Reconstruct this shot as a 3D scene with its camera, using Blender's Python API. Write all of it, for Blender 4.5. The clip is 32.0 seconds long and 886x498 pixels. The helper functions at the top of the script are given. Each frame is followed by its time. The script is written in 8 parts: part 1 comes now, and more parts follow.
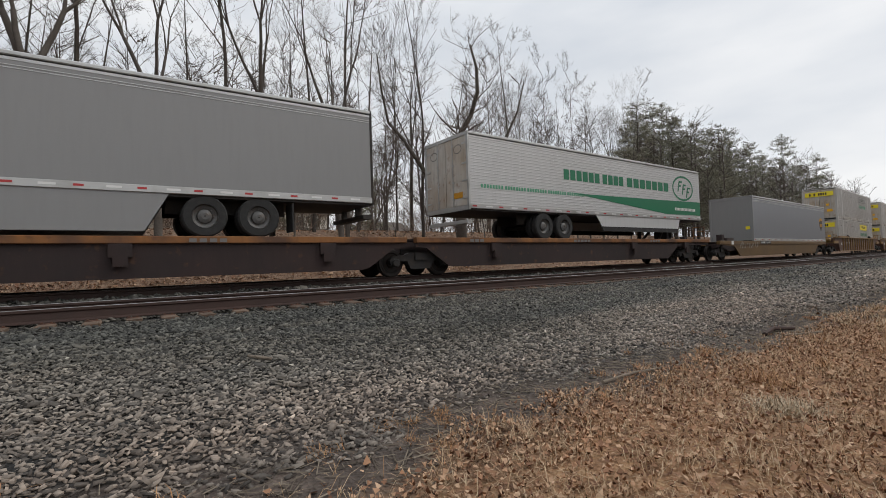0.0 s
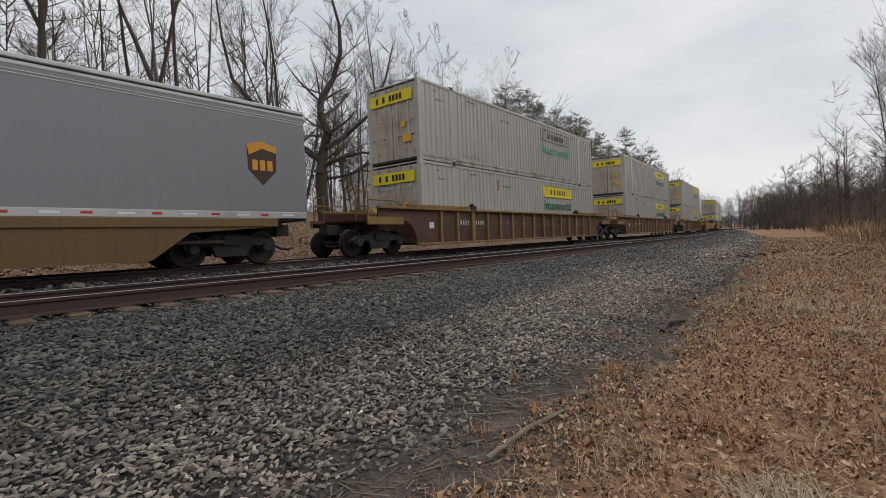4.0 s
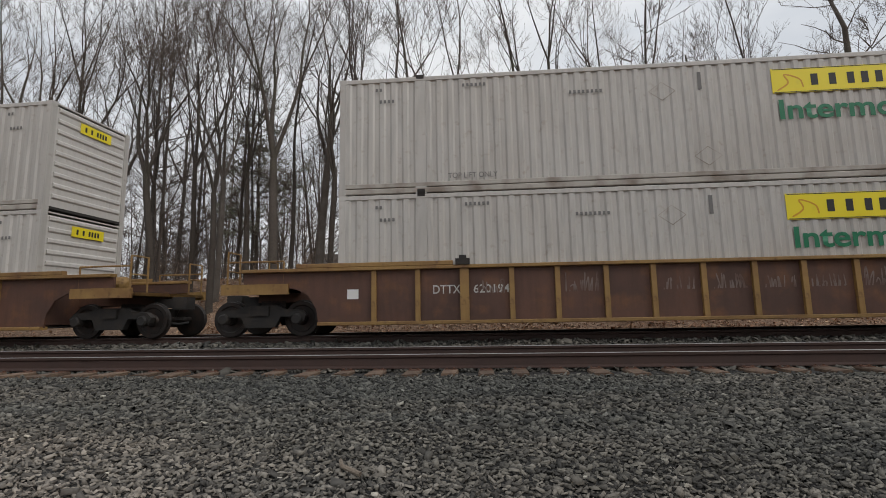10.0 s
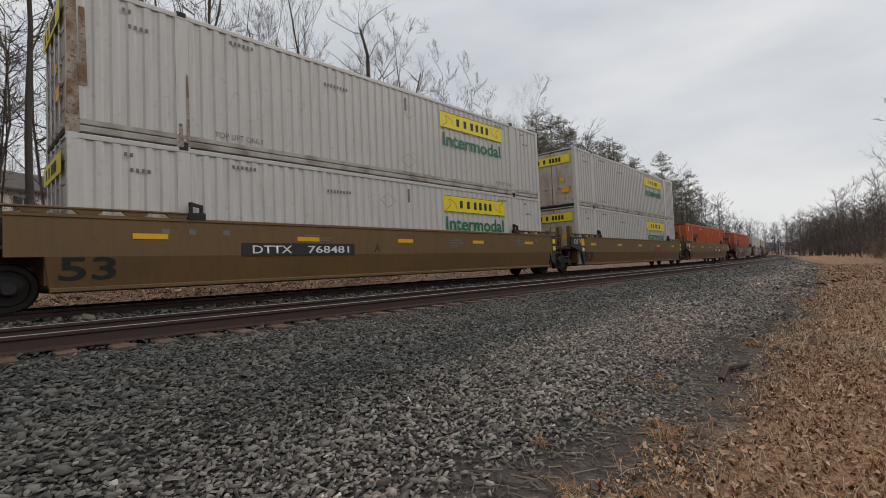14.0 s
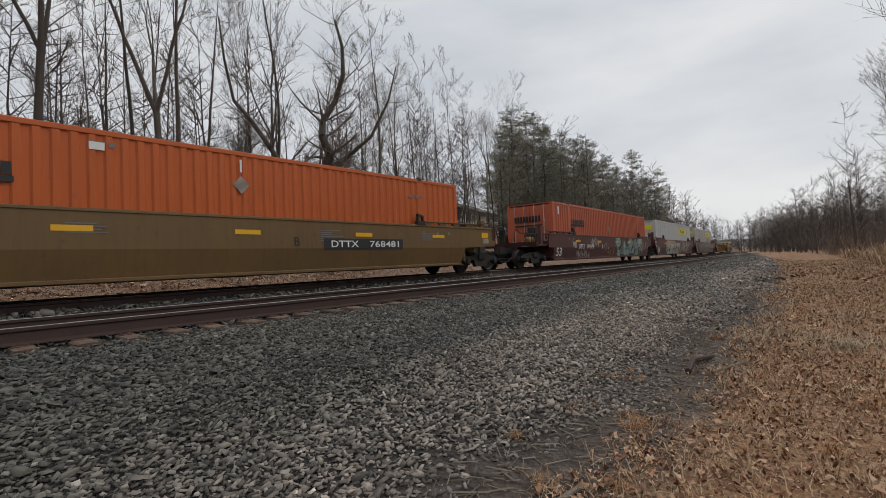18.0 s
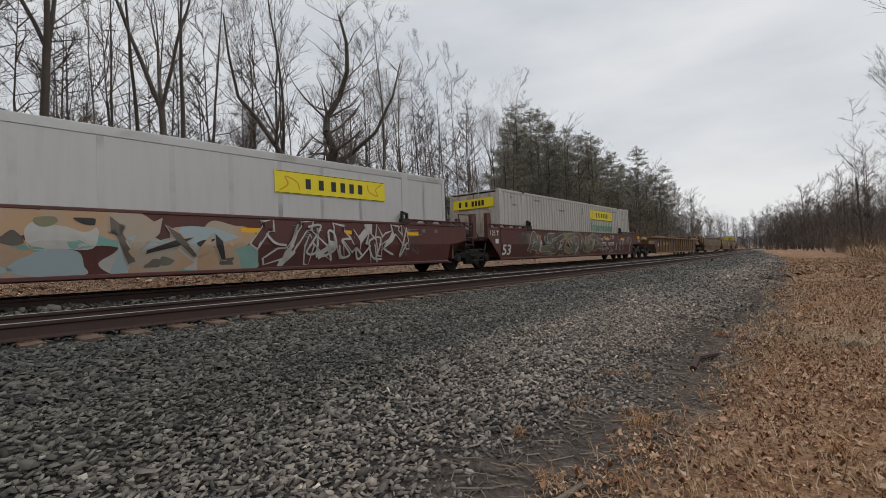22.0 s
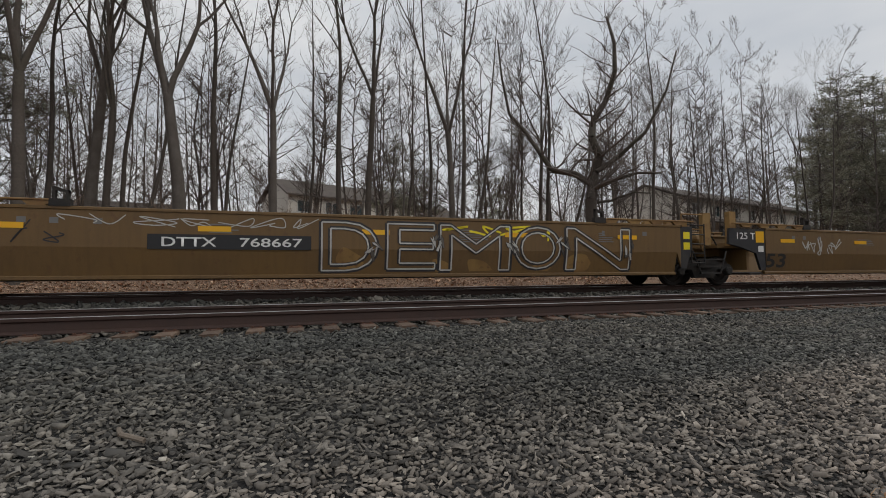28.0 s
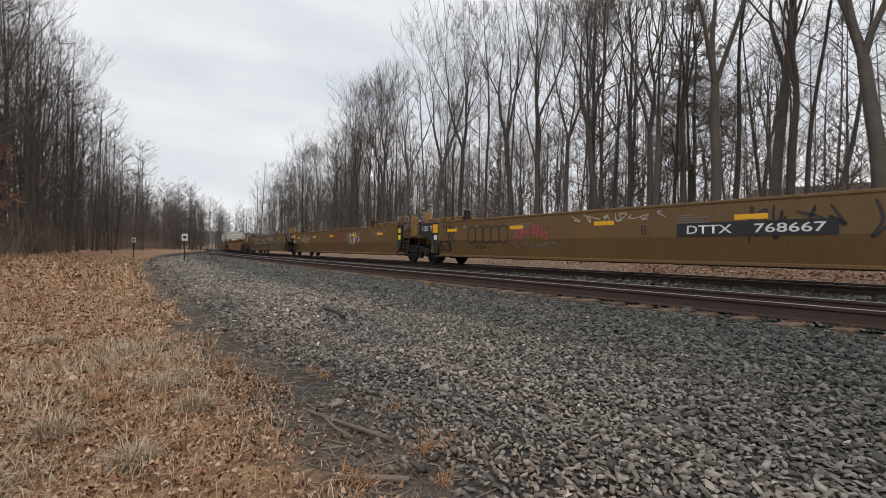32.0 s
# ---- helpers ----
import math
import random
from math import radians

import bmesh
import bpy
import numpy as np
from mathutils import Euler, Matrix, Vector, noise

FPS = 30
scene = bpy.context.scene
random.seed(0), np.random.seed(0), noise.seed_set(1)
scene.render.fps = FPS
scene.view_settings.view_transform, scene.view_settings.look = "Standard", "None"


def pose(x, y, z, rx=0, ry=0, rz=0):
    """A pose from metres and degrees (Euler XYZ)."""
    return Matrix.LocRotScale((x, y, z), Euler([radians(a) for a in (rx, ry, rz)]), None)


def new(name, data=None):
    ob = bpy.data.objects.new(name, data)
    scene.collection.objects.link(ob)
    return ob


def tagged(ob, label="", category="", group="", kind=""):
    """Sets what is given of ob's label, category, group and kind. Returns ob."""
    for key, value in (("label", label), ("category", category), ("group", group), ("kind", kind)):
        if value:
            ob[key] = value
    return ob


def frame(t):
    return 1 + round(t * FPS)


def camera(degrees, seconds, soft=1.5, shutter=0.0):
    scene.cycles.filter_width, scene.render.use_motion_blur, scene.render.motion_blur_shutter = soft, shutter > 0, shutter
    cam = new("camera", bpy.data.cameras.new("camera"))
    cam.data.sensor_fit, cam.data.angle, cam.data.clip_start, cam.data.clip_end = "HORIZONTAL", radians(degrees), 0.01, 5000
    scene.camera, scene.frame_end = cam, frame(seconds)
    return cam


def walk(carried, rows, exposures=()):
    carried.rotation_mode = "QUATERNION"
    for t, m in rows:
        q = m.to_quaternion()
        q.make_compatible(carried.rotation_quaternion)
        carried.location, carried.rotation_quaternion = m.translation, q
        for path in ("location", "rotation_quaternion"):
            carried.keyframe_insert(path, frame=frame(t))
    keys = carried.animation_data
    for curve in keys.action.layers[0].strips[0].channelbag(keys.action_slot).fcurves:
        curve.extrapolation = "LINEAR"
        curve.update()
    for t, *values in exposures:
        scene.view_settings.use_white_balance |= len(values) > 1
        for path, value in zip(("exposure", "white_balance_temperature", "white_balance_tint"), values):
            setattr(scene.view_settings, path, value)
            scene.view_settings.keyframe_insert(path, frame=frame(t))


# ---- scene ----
cam = camera(86.95, 32.0, 0.9)
PATH = [
    (0.0, pose(-2.251, -1.726, 0.514, 91.61, 1.78, -34.67)),
    (0.5, pose(-2.116, -1.484, 0.551, 89.73, 1.61, -39.85)),
    (1.0, pose(-1.774, -1.513, 0.544, 89.39, 1.68, -44.31)),
    (1.5, pose(-1.620, -1.330, 0.546, 88.84, 2.06, -46.95)),
    (2.0, pose(-1.410, -1.149, 0.539, 88.56, 2.35, -48.60)),
    (2.5, pose(-1.098, -1.079, 0.538, 88.73, 2.19, -50.49)),
    (3.0, pose(-0.969, -0.824, 0.519, 89.28, 2.88, -49.97)),
    (3.5, pose(-0.733, -0.546, 0.539, 88.64, 2.27, -49.97)),
    (5.5, pose(-0.099, -0.034, 0.588, 90.42, 2.79, -47.29)),
    (6.0, pose(-0.070, 0.011, 0.607, 92.95, 2.39, -34.76)),
    (6.5, pose(-0.185, 0.118, 0.634, 96.06, 1.61, -9.50)),
    (7.0, pose(-0.211, 0.110, 0.628, 98.67, -0.83, 27.33)),
    (7.5, pose(-0.296, 0.028, 0.632, 98.54, -1.21, 45.89)),
    (8.0, pose(-0.303, 0.004, 0.641, 97.79, -1.19, 49.98)),
    (8.5, pose(-0.300, 0.004, 0.639, 97.61, -1.05, 51.40)),
    (9.0, pose(-0.286, 0.008, 0.647, 97.87, -0.68, 44.61)),
    (9.5, pose(-0.176, 0.128, 0.649, 97.84, 0.40, 27.54)),
    (10.0, pose(-0.015, 0.177, 0.639, 97.60, 1.01, 4.83)),
    (10.5, pose(0.148, 0.079, 0.626, 97.75, 2.18, -20.12)),
    (11.0, pose(0.160, 0.004, 0.623, 96.14, 2.66, -29.45)),
    (11.5, pose(0.153, -0.018, 0.599, 94.87, 2.43, -34.61)),
    (12.0, pose(0.164, -0.021, 0.595, 93.97, 2.44, -38.21)),
    (12.5, pose(0.161, -0.013, 0.596, 93.26, 2.41, -40.88)),
    (13.0, pose(0.161, -0.011, 0.595, 92.71, 2.43, -43.03)),
    (13.5, pose(0.163, -0.011, 0.587, 92.47, 2.37, -44.73)),
    (14.0, pose(0.163, -0.013, 0.587, 92.29, 2.39, -45.90)),
    (14.5, pose(0.160, -0.007, 0.594, 92.07, 2.29, -46.80)),
    (15.0, pose(0.163, -0.004, 0.587, 92.04, 2.33, -47.54)),
    (15.5, pose(0.163, -0.007, 0.590, 91.96, 2.26, -48.10)),
    (17.5, pose(0.159, -0.007, 0.583, 91.63, 2.23, -48.97)),
    (18.0, pose(0.161, 0.001, 0.581, 91.53, 2.21, -49.02)),
    (18.5, pose(0.162, -0.000, 0.582, 91.46, 2.23, -49.10)),
    (19.0, pose(0.162, 0.002, 0.589, 91.30, 2.04, -49.16)),
    (19.5, pose(0.159, 0.002, 0.578, 91.42, 2.14, -49.06)),
    (20.0, pose(0.161, 0.003, 0.579, 91.35, 2.17, -48.93)),
    (20.5, pose(0.160, 0.005, 0.576, 91.34, 2.13, -48.86)),
    (21.0, pose(0.159, 0.011, 0.577, 91.24, 2.04, -48.80)),
    (21.5, pose(0.160, 0.007, 0.578, 91.24, 2.04, -48.63)),
    (22.0, pose(0.162, 0.009, 0.577, 91.15, 2.06, -48.55)),
    (22.5, pose(0.162, 0.003, 0.577, 90.90, 2.07, -49.20)),
    (23.0, pose(0.168, 0.002, 0.573, 90.34, 2.24, -52.48)),
    (23.5, pose(0.203, -0.051, 0.558, 90.02, 2.30, -55.94)),
    (24.0, pose(0.216, -0.094, 0.556, 89.86, 2.29, -58.43)),
    (24.5, pose(0.214, -0.089, 0.551, 89.93, 2.30, -59.96)),
    (26.5, pose(0.209, -0.075, 0.556, 90.75, 2.19, -60.28)),
    (27.0, pose(0.197, -0.052, 0.553, 91.68, 1.89, -53.60)),
    (27.5, pose(0.130, 0.047, 0.569, 92.45, 1.11, -38.58)),
    (28.0, pose(-0.014, 0.145, 0.579, 92.64, 0.26, -17.61)),
    (28.5, pose(-0.177, 0.104, 0.580, 92.34, -0.60, 6.41)),
    (29.0, pose(-0.330, 0.013, 0.596, 91.20, -1.23, 29.82)),
    (29.5, pose(-0.413, -0.059, 0.594, 90.53, -1.24, 42.27)),
    (30.0, pose(-0.406, -0.066, 0.605, 90.35, -1.22, 46.75)),
    (30.5, pose(-0.404, -0.085, 0.600, 90.34, -1.36, 50.01)),
    (31.0, pose(-0.397, -0.082, 0.599, 90.37, -1.39, 52.32)),
    (31.5, pose(-0.394, -0.076, 0.604, 90.38, -1.39, 53.91)),
    (32.0, pose(-0.390, -0.054, 0.593, 90.41, -1.12, 53.91)),
]
walk(cam, PATH, ((0.0, 0.22), (3.5, 0.06), (6.0, 0.05), (9.0, -0.15), (10.0, 0.12), (11.0, 0.03), (12.0, -0.08), (15.0, -0.02), (24.0, 0.0), (26.5, 0.04), (27.0, 0.04), (28.0, -0.12), (29.0, 0.25), (30.5, 0.22), (32.0, 0.25)))

# ---- overcast sky, one weak wide sun ----
SUN_ELEV, SUN_AZ = radians(36), radians(125)
world = bpy.data.worlds.new("overcast_sky")
scene.world = world
world.use_nodes = True
wn, wl = world.node_tree.nodes, world.node_tree.links
wn.clear()
sky = wn.new("ShaderNodeTexSky")
sky.sky_type = 'NISHITA'
sky.sun_disc = False
sky.sun_elevation, sky.sun_rotation = SUN_ELEV, SUN_AZ
sky.dust_density = 4.0
tc = wn.new("ShaderNodeTexCoord")
mp = wn.new("ShaderNodeMapping")
mp.inputs["Scale"].default_value = (1.2, 1.2, 4.0)
cl = wn.new("ShaderNodeTexNoise")
cl.inputs["Scale"].default_value = 1.6
cl.inputs["Detail"].default_value = 5
cl.inputs["Roughness"].default_value = 0.5
ramp = wn.new("ShaderNodeValToRGB")
ramp.color_ramp.elements[0].position = 0.32
ramp.color_ramp.elements[0].color = (0.61, 0.645, 0.695, 1)
ramp.color_ramp.elements[1].position = 0.68
ramp.color_ramp.elements[1].color = (0.845, 0.85, 0.86, 1)
dim = wn.new("ShaderNodeVectorMath")
dim.operation = 'SCALE'
dim.inputs["Scale"].default_value = 0.06
mix = wn.new("ShaderNodeMixRGB")
mix.inputs["Fac"].default_value = 0.9
bg = wn.new("ShaderNodeBackground")
bg.inputs["Strength"].default_value = 1.0
wo = wn.new("ShaderNodeOutputWorld")
wl.new(tc.outputs["Generated"], mp.inputs["Vector"])
wl.new(mp.outputs["Vector"], cl.inputs["Vector"])
wl.new(cl.outputs["Fac"], ramp.inputs["Fac"])
wl.new(sky.outputs["Color"], dim.inputs[0])
wl.new(dim.outputs["Vector"], mix.inputs["Color1"])
wl.new(ramp.outputs["Color"], mix.inputs["Color2"])
# a cloud layer is brighter overhead than towards the horizon
up = wn.new("ShaderNodeSeparateXYZ")
wl.new(tc.outputs["Generated"], up.inputs[0])
glow = wn.new("ShaderNodeMapRange")
glow.interpolation_type = 'SMOOTHSTEP'
glow.inputs["From Min"].default_value, glow.inputs["From Max"].default_value = 0.35, 1.0
glow.inputs["To Min"].default_value, glow.inputs["To Max"].default_value = 1.0, 1.30
wl.new(up.outputs[2], glow.inputs["Value"])
lit = wn.new("ShaderNodeVectorMath")
lit.operation = 'SCALE'
wl.new(mix.outputs["Color"], lit.inputs[0])
wl.new(glow.outputs["Result"], lit.inputs["Scale"])
wl.new(lit.outputs["Vector"], bg.inputs["Color"])
wl.new(bg.outputs["Background"], wo.inputs["Surface"])
sun = new("sun", bpy.data.lights.new("sun", 'SUN'))
sun.data.energy, sun.data.angle, sun.data.color = 0.75, radians(30), (1.0, 0.97, 0.92)
sun.rotation_euler = (math.pi / 2 - SUN_ELEV, 0, math.pi - SUN_AZ)

# ---- plan ----
K, XS = 0.0015999, 1.75           # the line's curve: y = K (x - XS)^2 / 2
OUT, KF = 42.0, 0.0009             # so far to the right of XS the curve opens to KF
Y_NEAR, Y_FAR = 8.105, 12.075     # centre lines of the empty and of the used track
GAUGE = 1.505
Z_FAR = 0.11                       # the used track lies a little higher


def bend(x):
    m = min(x - XS, OUT)
    d = x - XS - m
    return K * m * m / 2 + K * OUT * d + KF * d * d / 2


def heading(x):
    m = min(x - XS, OUT)
    return math.atan(K * m + KF * (x - XS - m))


# ---- materials ----
def material(name, base, rough=0.7, metal=0.0, spots=(), grain=0.0, grain_scale=60.0, bump=0.0, bump_scale=60.0, vary=0.0, streak=0.0):
    """spots: (scale, low, high, colour, strength) layers of dirt over the base; streak: vertical run-off dirt."""
    m = bpy.data.materials.new(name)
    m.use_nodes = True
    nt = m.node_tree
    n, l = nt.nodes, nt.links
    b = n["Principled BSDF"]
    b.inputs["Roughness"].default_value, b.inputs["Metallic"].default_value = rough, metal
    co = n.new("ShaderNodeTexCoord")
    col = n.new("ShaderNodeRGB")
    col.outputs[0].default_value = (*base, 1)
    out = col.outputs[0]

    def tex(scale, detail=4.0, stretch=None):
        t = n.new("ShaderNodeTexNoise")
        t.inputs["Scale"].default_value, t.inputs["Detail"].default_value = scale, detail
        src = co.outputs["Object"]
        if stretch:
            mp_ = n.new("ShaderNodeMapping")
            mp_.inputs["Scale"].default_value = stretch
            l.new(src, mp_.inputs["Vector"])
            src = mp_.outputs["Vector"]
        l.new(src, t.inputs["Vector"])
        return t.outputs["Fac"]

    def over(fac, colour, lo, hi, strength):
        r = n.new("ShaderNodeMapRange")
        r.inputs["From Min"].default_value, r.inputs["From Max"].default_value = lo, hi
        r.inputs["To Max"].default_value = strength
        l.new(fac, r.inputs["Value"])
        mx = n.new("ShaderNodeMixRGB")
        l.new(r.outputs["Result"], mx.inputs["Fac"])
        l.new(out, mx.inputs["Color1"])
        mx.inputs["Color2"].default_value = (*colour, 1)
        return mx.outputs["Color"]

    for scale, lo, hi, colour, strength in spots:
        out = over(tex(scale), colour, lo, hi, strength)
    if streak:
        out = over(tex(3.0, 5.0, (3.0, 3.0, 0.35)), tuple(c * 0.45 for c in base), 0.45, 0.75, streak)
    if grain:
        out = over(tex(grain_scale, 2.0), tuple(c * 0.5 for c in base), 0.4, 0.7, grain)
    if vary:
        oi_ = n.new("ShaderNodeObjectInfo")
        hs = n.new("ShaderNodeHueSaturation")
        r = n.new("ShaderNodeMapRange")
        r.inputs["To Min"].default_value, r.inputs["To Max"].default_value = 1 - vary, 1 + vary
        l.new(oi_.outputs["Random"], r.inputs["Value"])
        l.new(r.outputs["Result"], hs.inputs["Value"])
        l.new(out, hs.inputs["Color"])
        out = hs.outputs["Color"]
    l.new(out, b.inputs["Base Color"])
    if bump:
        bp = n.new("ShaderNodeBump")
        bp.inputs["Strength"].default_value, bp.inputs["Distance"].default_value = bump, 0.02
        l.new(tex(bump_scale, 5.0), bp.inputs["Height"])
        l.new(bp.outputs["Normal"], b.inputs["Normal"])
    return m


def island_material(name, low, high, rough=0.85, mid=None):
    """A colour of its own for each loose piece of a joined mesh."""
    m = bpy.data.materials.new(name)
    m.use_nodes = True
    n, l = m.node_tree.nodes, m.node_tree.links
    b = n["Principled BSDF"]
    b.inputs["Roughness"].default_value = rough
    g = n.new("ShaderNodeNewGeometry")
    r = n.new("ShaderNodeValToRGB")
    r.color_ramp.elements[0].color, r.color_ramp.elements[1].color = (*low, 1), (*high, 1)
    if mid:
        r.color_ramp.elements.new(0.55).color = (*mid, 1)
    t = n.new("ShaderNodeTexNoise")
    t.inputs["Scale"].default_value = 40
    mx = n.new("ShaderNodeMixRGB")
    mx.blend_type = 'MULTIPLY'
    mx.inputs["Fac"].default_value = 0.5
    l.new(g.outputs["Random Per Island"], r.inputs["Fac"])
    l.new(r.outputs["Color"], mx.inputs["Color1"])
    l.new(t.outputs["Fac"], mx.inputs["Color2"])
    l.new(mx.outputs["Color"], b.inputs["Base Color"])
    return m


RUST = (0.10, 0.042, 0.022)
DIRT = (0.055, 0.042, 0.032)
M_TAN = material("tan_car_paint", (0.160, 0.090, 0.028), 0.55, 0, ((0.6, 0.4, 0.75, (0.12, 0.072, 0.032), 0.7), (5, 0.62, 0.75, RUST, 0.5)), 0.12, 40, 0.05, 12, 0.06, 0.3)
M_YEL = material("yellow_car_paint", (0.42, 0.19, 0.03), 0.5, 0, ((0.6, 0.4, 0.75, (0.24, 0.10, 0.03), 0.7), (5, 0.62, 0.75, RUST, 0.5)), 0.12, 40, 0.05, 12, 0.05, 0.3)
M_MAROON = material("maroon_car_paint", (0.105, 0.034, 0.028), 0.55, 0, ((0.7, 0.45, 0.75, (0.06, 0.03, 0.025), 0.7), (6, 0.62, 0.75, DIRT, 0.5)), 0.12, 40, 0.05, 12, 0.06, 0.3)
M_BROWN = material("brown_red_car_paint", (0.112, 0.052, 0.034), 0.65, 0, ((0.8, 0.4, 0.65, (0.062, 0.032, 0.024), 0.85), (2.2, 0.52, 0.70, (0.17, 0.075, 0.032), 0.7), (7, 0.6, 0.75, RUST, 0.6)), 0.15, 40, 0.08, 12, 0.08, 0.4)
M_TRIM = material("worn_yellow_trim_paint", (0.28, 0.165, 0.052), 0.6, 0, ((1.5, 0.42, 0.7, (0.16, 0.075, 0.03), 0.8), (7, 0.58, 0.72, RUST, 0.7)), 0.1, 40, 0.08, 15, 0.08, 0.3)
M_SPRAY_OLD = material("worn_grey_spray", (0.20, 0.155, 0.135), 0.75, 0, ((3, 0.42, 0.62, (0.115, 0.062, 0.045), 0.8),), 0.1, 60)
M_FLAT = material("rusty_flatcar_steel", (0.036, 0.020, 0.018), 0.8, 0, ((0.9, 0.4, 0.7, (0.02, 0.014, 0.014), 0.8), (4, 0.62, 0.78, (0.13, 0.055, 0.02), 0.6)), 0.15, 40, 0.1, 15, 0.06, 0.3)
M_DECK = material("worn_orange_deck_edge", (0.25, 0.10, 0.026), 0.7, 0, ((1.2, 0.4, 0.65, (0.07, 0.035, 0.022), 0.9), (6, 0.58, 0.72, RUST, 0.7)), 0.1, 40, 0.1, 15, 0.06, 0.3)
M_BOGIE = material("black_grimy_cast_steel", (0.022, 0.020, 0.019), 0.75, 0.1, ((3, 0.45, 0.7, (0.05, 0.037, 0.028), 0.7),), 0.2, 40, 0.2, 30)
M_WHEEL = material("dark_wheel_steel", (0.028, 0.023, 0.021), 0.55, 0.5, ((5, 0.5, 0.7, (0.06, 0.035, 0.025), 0.6),), 0.1, 40, 0.1, 20)
M_BLACK = material("black_end_paint", (0.018, 0.018, 0.022), 0.6, 0, ((2, 0.5, 0.75, (0.06, 0.05, 0.04), 0.5),), 0.1, 40, 0.05, 12)
M_WHITE = material("white_container_paint", (0.48, 0.46, 0.432), 0.36, 0, ((0.5, 0.42, 0.75, (0.42, 0.385, 0.345), 0.7), (6, 0.62, 0.78, (0.27, 0.20, 0.14), 0.45)), 0.05, 60, 0.03, 20, 0.07, 0.32)
M_WHITE_CLEAN = material("clean_white_container_paint", (0.58, 0.56, 0.53), 0.36, 0, ((0.5, 0.42, 0.75, (0.55, 0.52, 0.48), 0.6), (6, 0.64, 0.78, (0.30, 0.22, 0.15), 0.4)), 0.05, 60, 0.03, 20, 0.04, 0.2)
M_WHITE_DULL = material("dirty_container_end_paint", (0.56, 0.53, 0.48), 0.55, 0, ((0.9, 0.42, 0.7, (0.40, 0.30, 0.20), 0.8), (5, 0.58, 0.72, (0.24, 0.13, 0.07), 0.6)), 0.08, 60, 0.05, 20, 0.06, 0.4)
M_RUST_STAIN = material("brown_rust_stain", (0.22, 0.13, 0.075), 0.85, 0, ((4, 0.4, 0.6, (0.42, 0.37, 0.31), 0.9), (16, 0.5, 0.65, (0.10, 0.05, 0.03), 0.8)), 0.2, 60, 0.1, 30)
M_RAIL_DIRTY = material("grimy_container_rail", (0.42, 0.39, 0.35), 0.6, 0, ((2, 0.45, 0.7, (0.16, 0.12, 0.09), 0.8),), 0.1, 60, 0.05, 20)
M_ORANGE = material("orange_container_paint", (0.50, 0.098, 0.011), 0.5, 0, ((0.5, 0.42, 0.75, (0.45, 0.088, 0.012), 0.7), (6, 0.66, 0.78, (0.22, 0.06, 0.03), 0.4)), 0.05, 60, 0.03, 20, 0.03, 0.15)
M_ORANGE_PALE = material("faded_orange_container_paint", (0.47, 0.105, 0.045), 0.6, 0, ((0.5, 0.42, 0.75, (0.41, 0.105, 0.055), 0.7), (6, 0.66, 0.78, (0.25, 0.08, 0.05), 0.4)), 0.05, 60, 0.03, 20, 0.03, 0.15)
M_GREY = material("grey_trailer_panel", (0.25, 0.25, 0.25), 0.45, 0.1, ((0.4, 0.42, 0.75, (0.25, 0.25, 0.25), 0.6),), 0.04, 60, 0.02, 10, 0.03, 0.08)
M_GREY_B = material("blue_grey_trailer_panel", (0.235, 0.243, 0.26), 0.4, 0.1, ((0.4, 0.42, 0.75, (0.23, 0.235, 0.25), 0.6),), 0.04, 60, 0.02, 10, 0.03, 0.08)
M_ALU = material("dull_aluminium_rail", (0.50, 0.50, 0.49), 0.4, 0.6, ((2, 0.5, 0.75, (0.3, 0.29, 0.27), 0.6),), 0.05, 60, 0.02, 20)
M_WHITE_TR = material("white_trailer_panel", (0.54, 0.54, 0.535), 0.4, 0.05, ((0.4, 0.42, 0.75, (0.58, 0.58, 0.57), 0.6),), 0.04, 60, 0.02, 10, 0.03, 0.12)
M_DARK_UNDER = material("dark_underframe", (0.03, 0.027, 0.025), 0.8, 0, ((3, 0.5, 0.75, (0.07, 0.05, 0.035), 0.6),), 0.1, 40, 0.1, 20)
M_TYRE = material("tyre_rubber", (0.022, 0.022, 0.022), 0.85, 0, ((6, 0.5, 0.75, (0.06, 0.055, 0.05), 0.5),), 0.1, 60, 0.1, 40)
M_RIM = material("grey_wheel_rim", (0.11, 0.108, 0.105), 0.5, 0.3, ((8, 0.5, 0.7, (0.12, 0.09, 0.07), 0.7),), 0.1, 40, 0.05, 20)
M_STEEL = material("grimy_bare_steel", (0.17, 0.155, 0.14), 0.6, 0.2, ((4, 0.45, 0.7, (0.07, 0.05, 0.04), 0.7),))
M_RED = material("red_marker", (0.42, 0.03, 0.03), 0.4)
M_SIGN_Y = material("yellow_sign_film", (0.80, 0.66, 0.02), 0.45, 0, ((3, 0.6, 0.8, (0.55, 0.42, 0.05), 0.5),))
M_MARK_Y = material("amber_reflector_film", (0.80, 0.42, 0.01), 0.4)
M_INK = material("black_lettering", (0.018, 0.018, 0.02), 0.6)
M_INK_SOFT = material("faded_black_lettering", (0.16, 0.155, 0.15), 0.6)
M_GREEN = material("green_lettering", (0.008, 0.16, 0.075), 0.5)
M_GREEN_FADE = material("faded_green_lettering", (0.10, 0.33, 0.20), 0.55)
M_LETTER_W = material("white_lettering", (0.70, 0.70, 0.68), 0.5)
M_PINK = material("magenta_spray_paint", (0.38, 0.06, 0.10), 0.5)
M_SPRAY_W = material("pale_spray_paint", (0.50, 0.49, 0.46), 0.6, 0, ((2, 0.4, 0.7, (0.30, 0.28, 0.25), 0.6),))
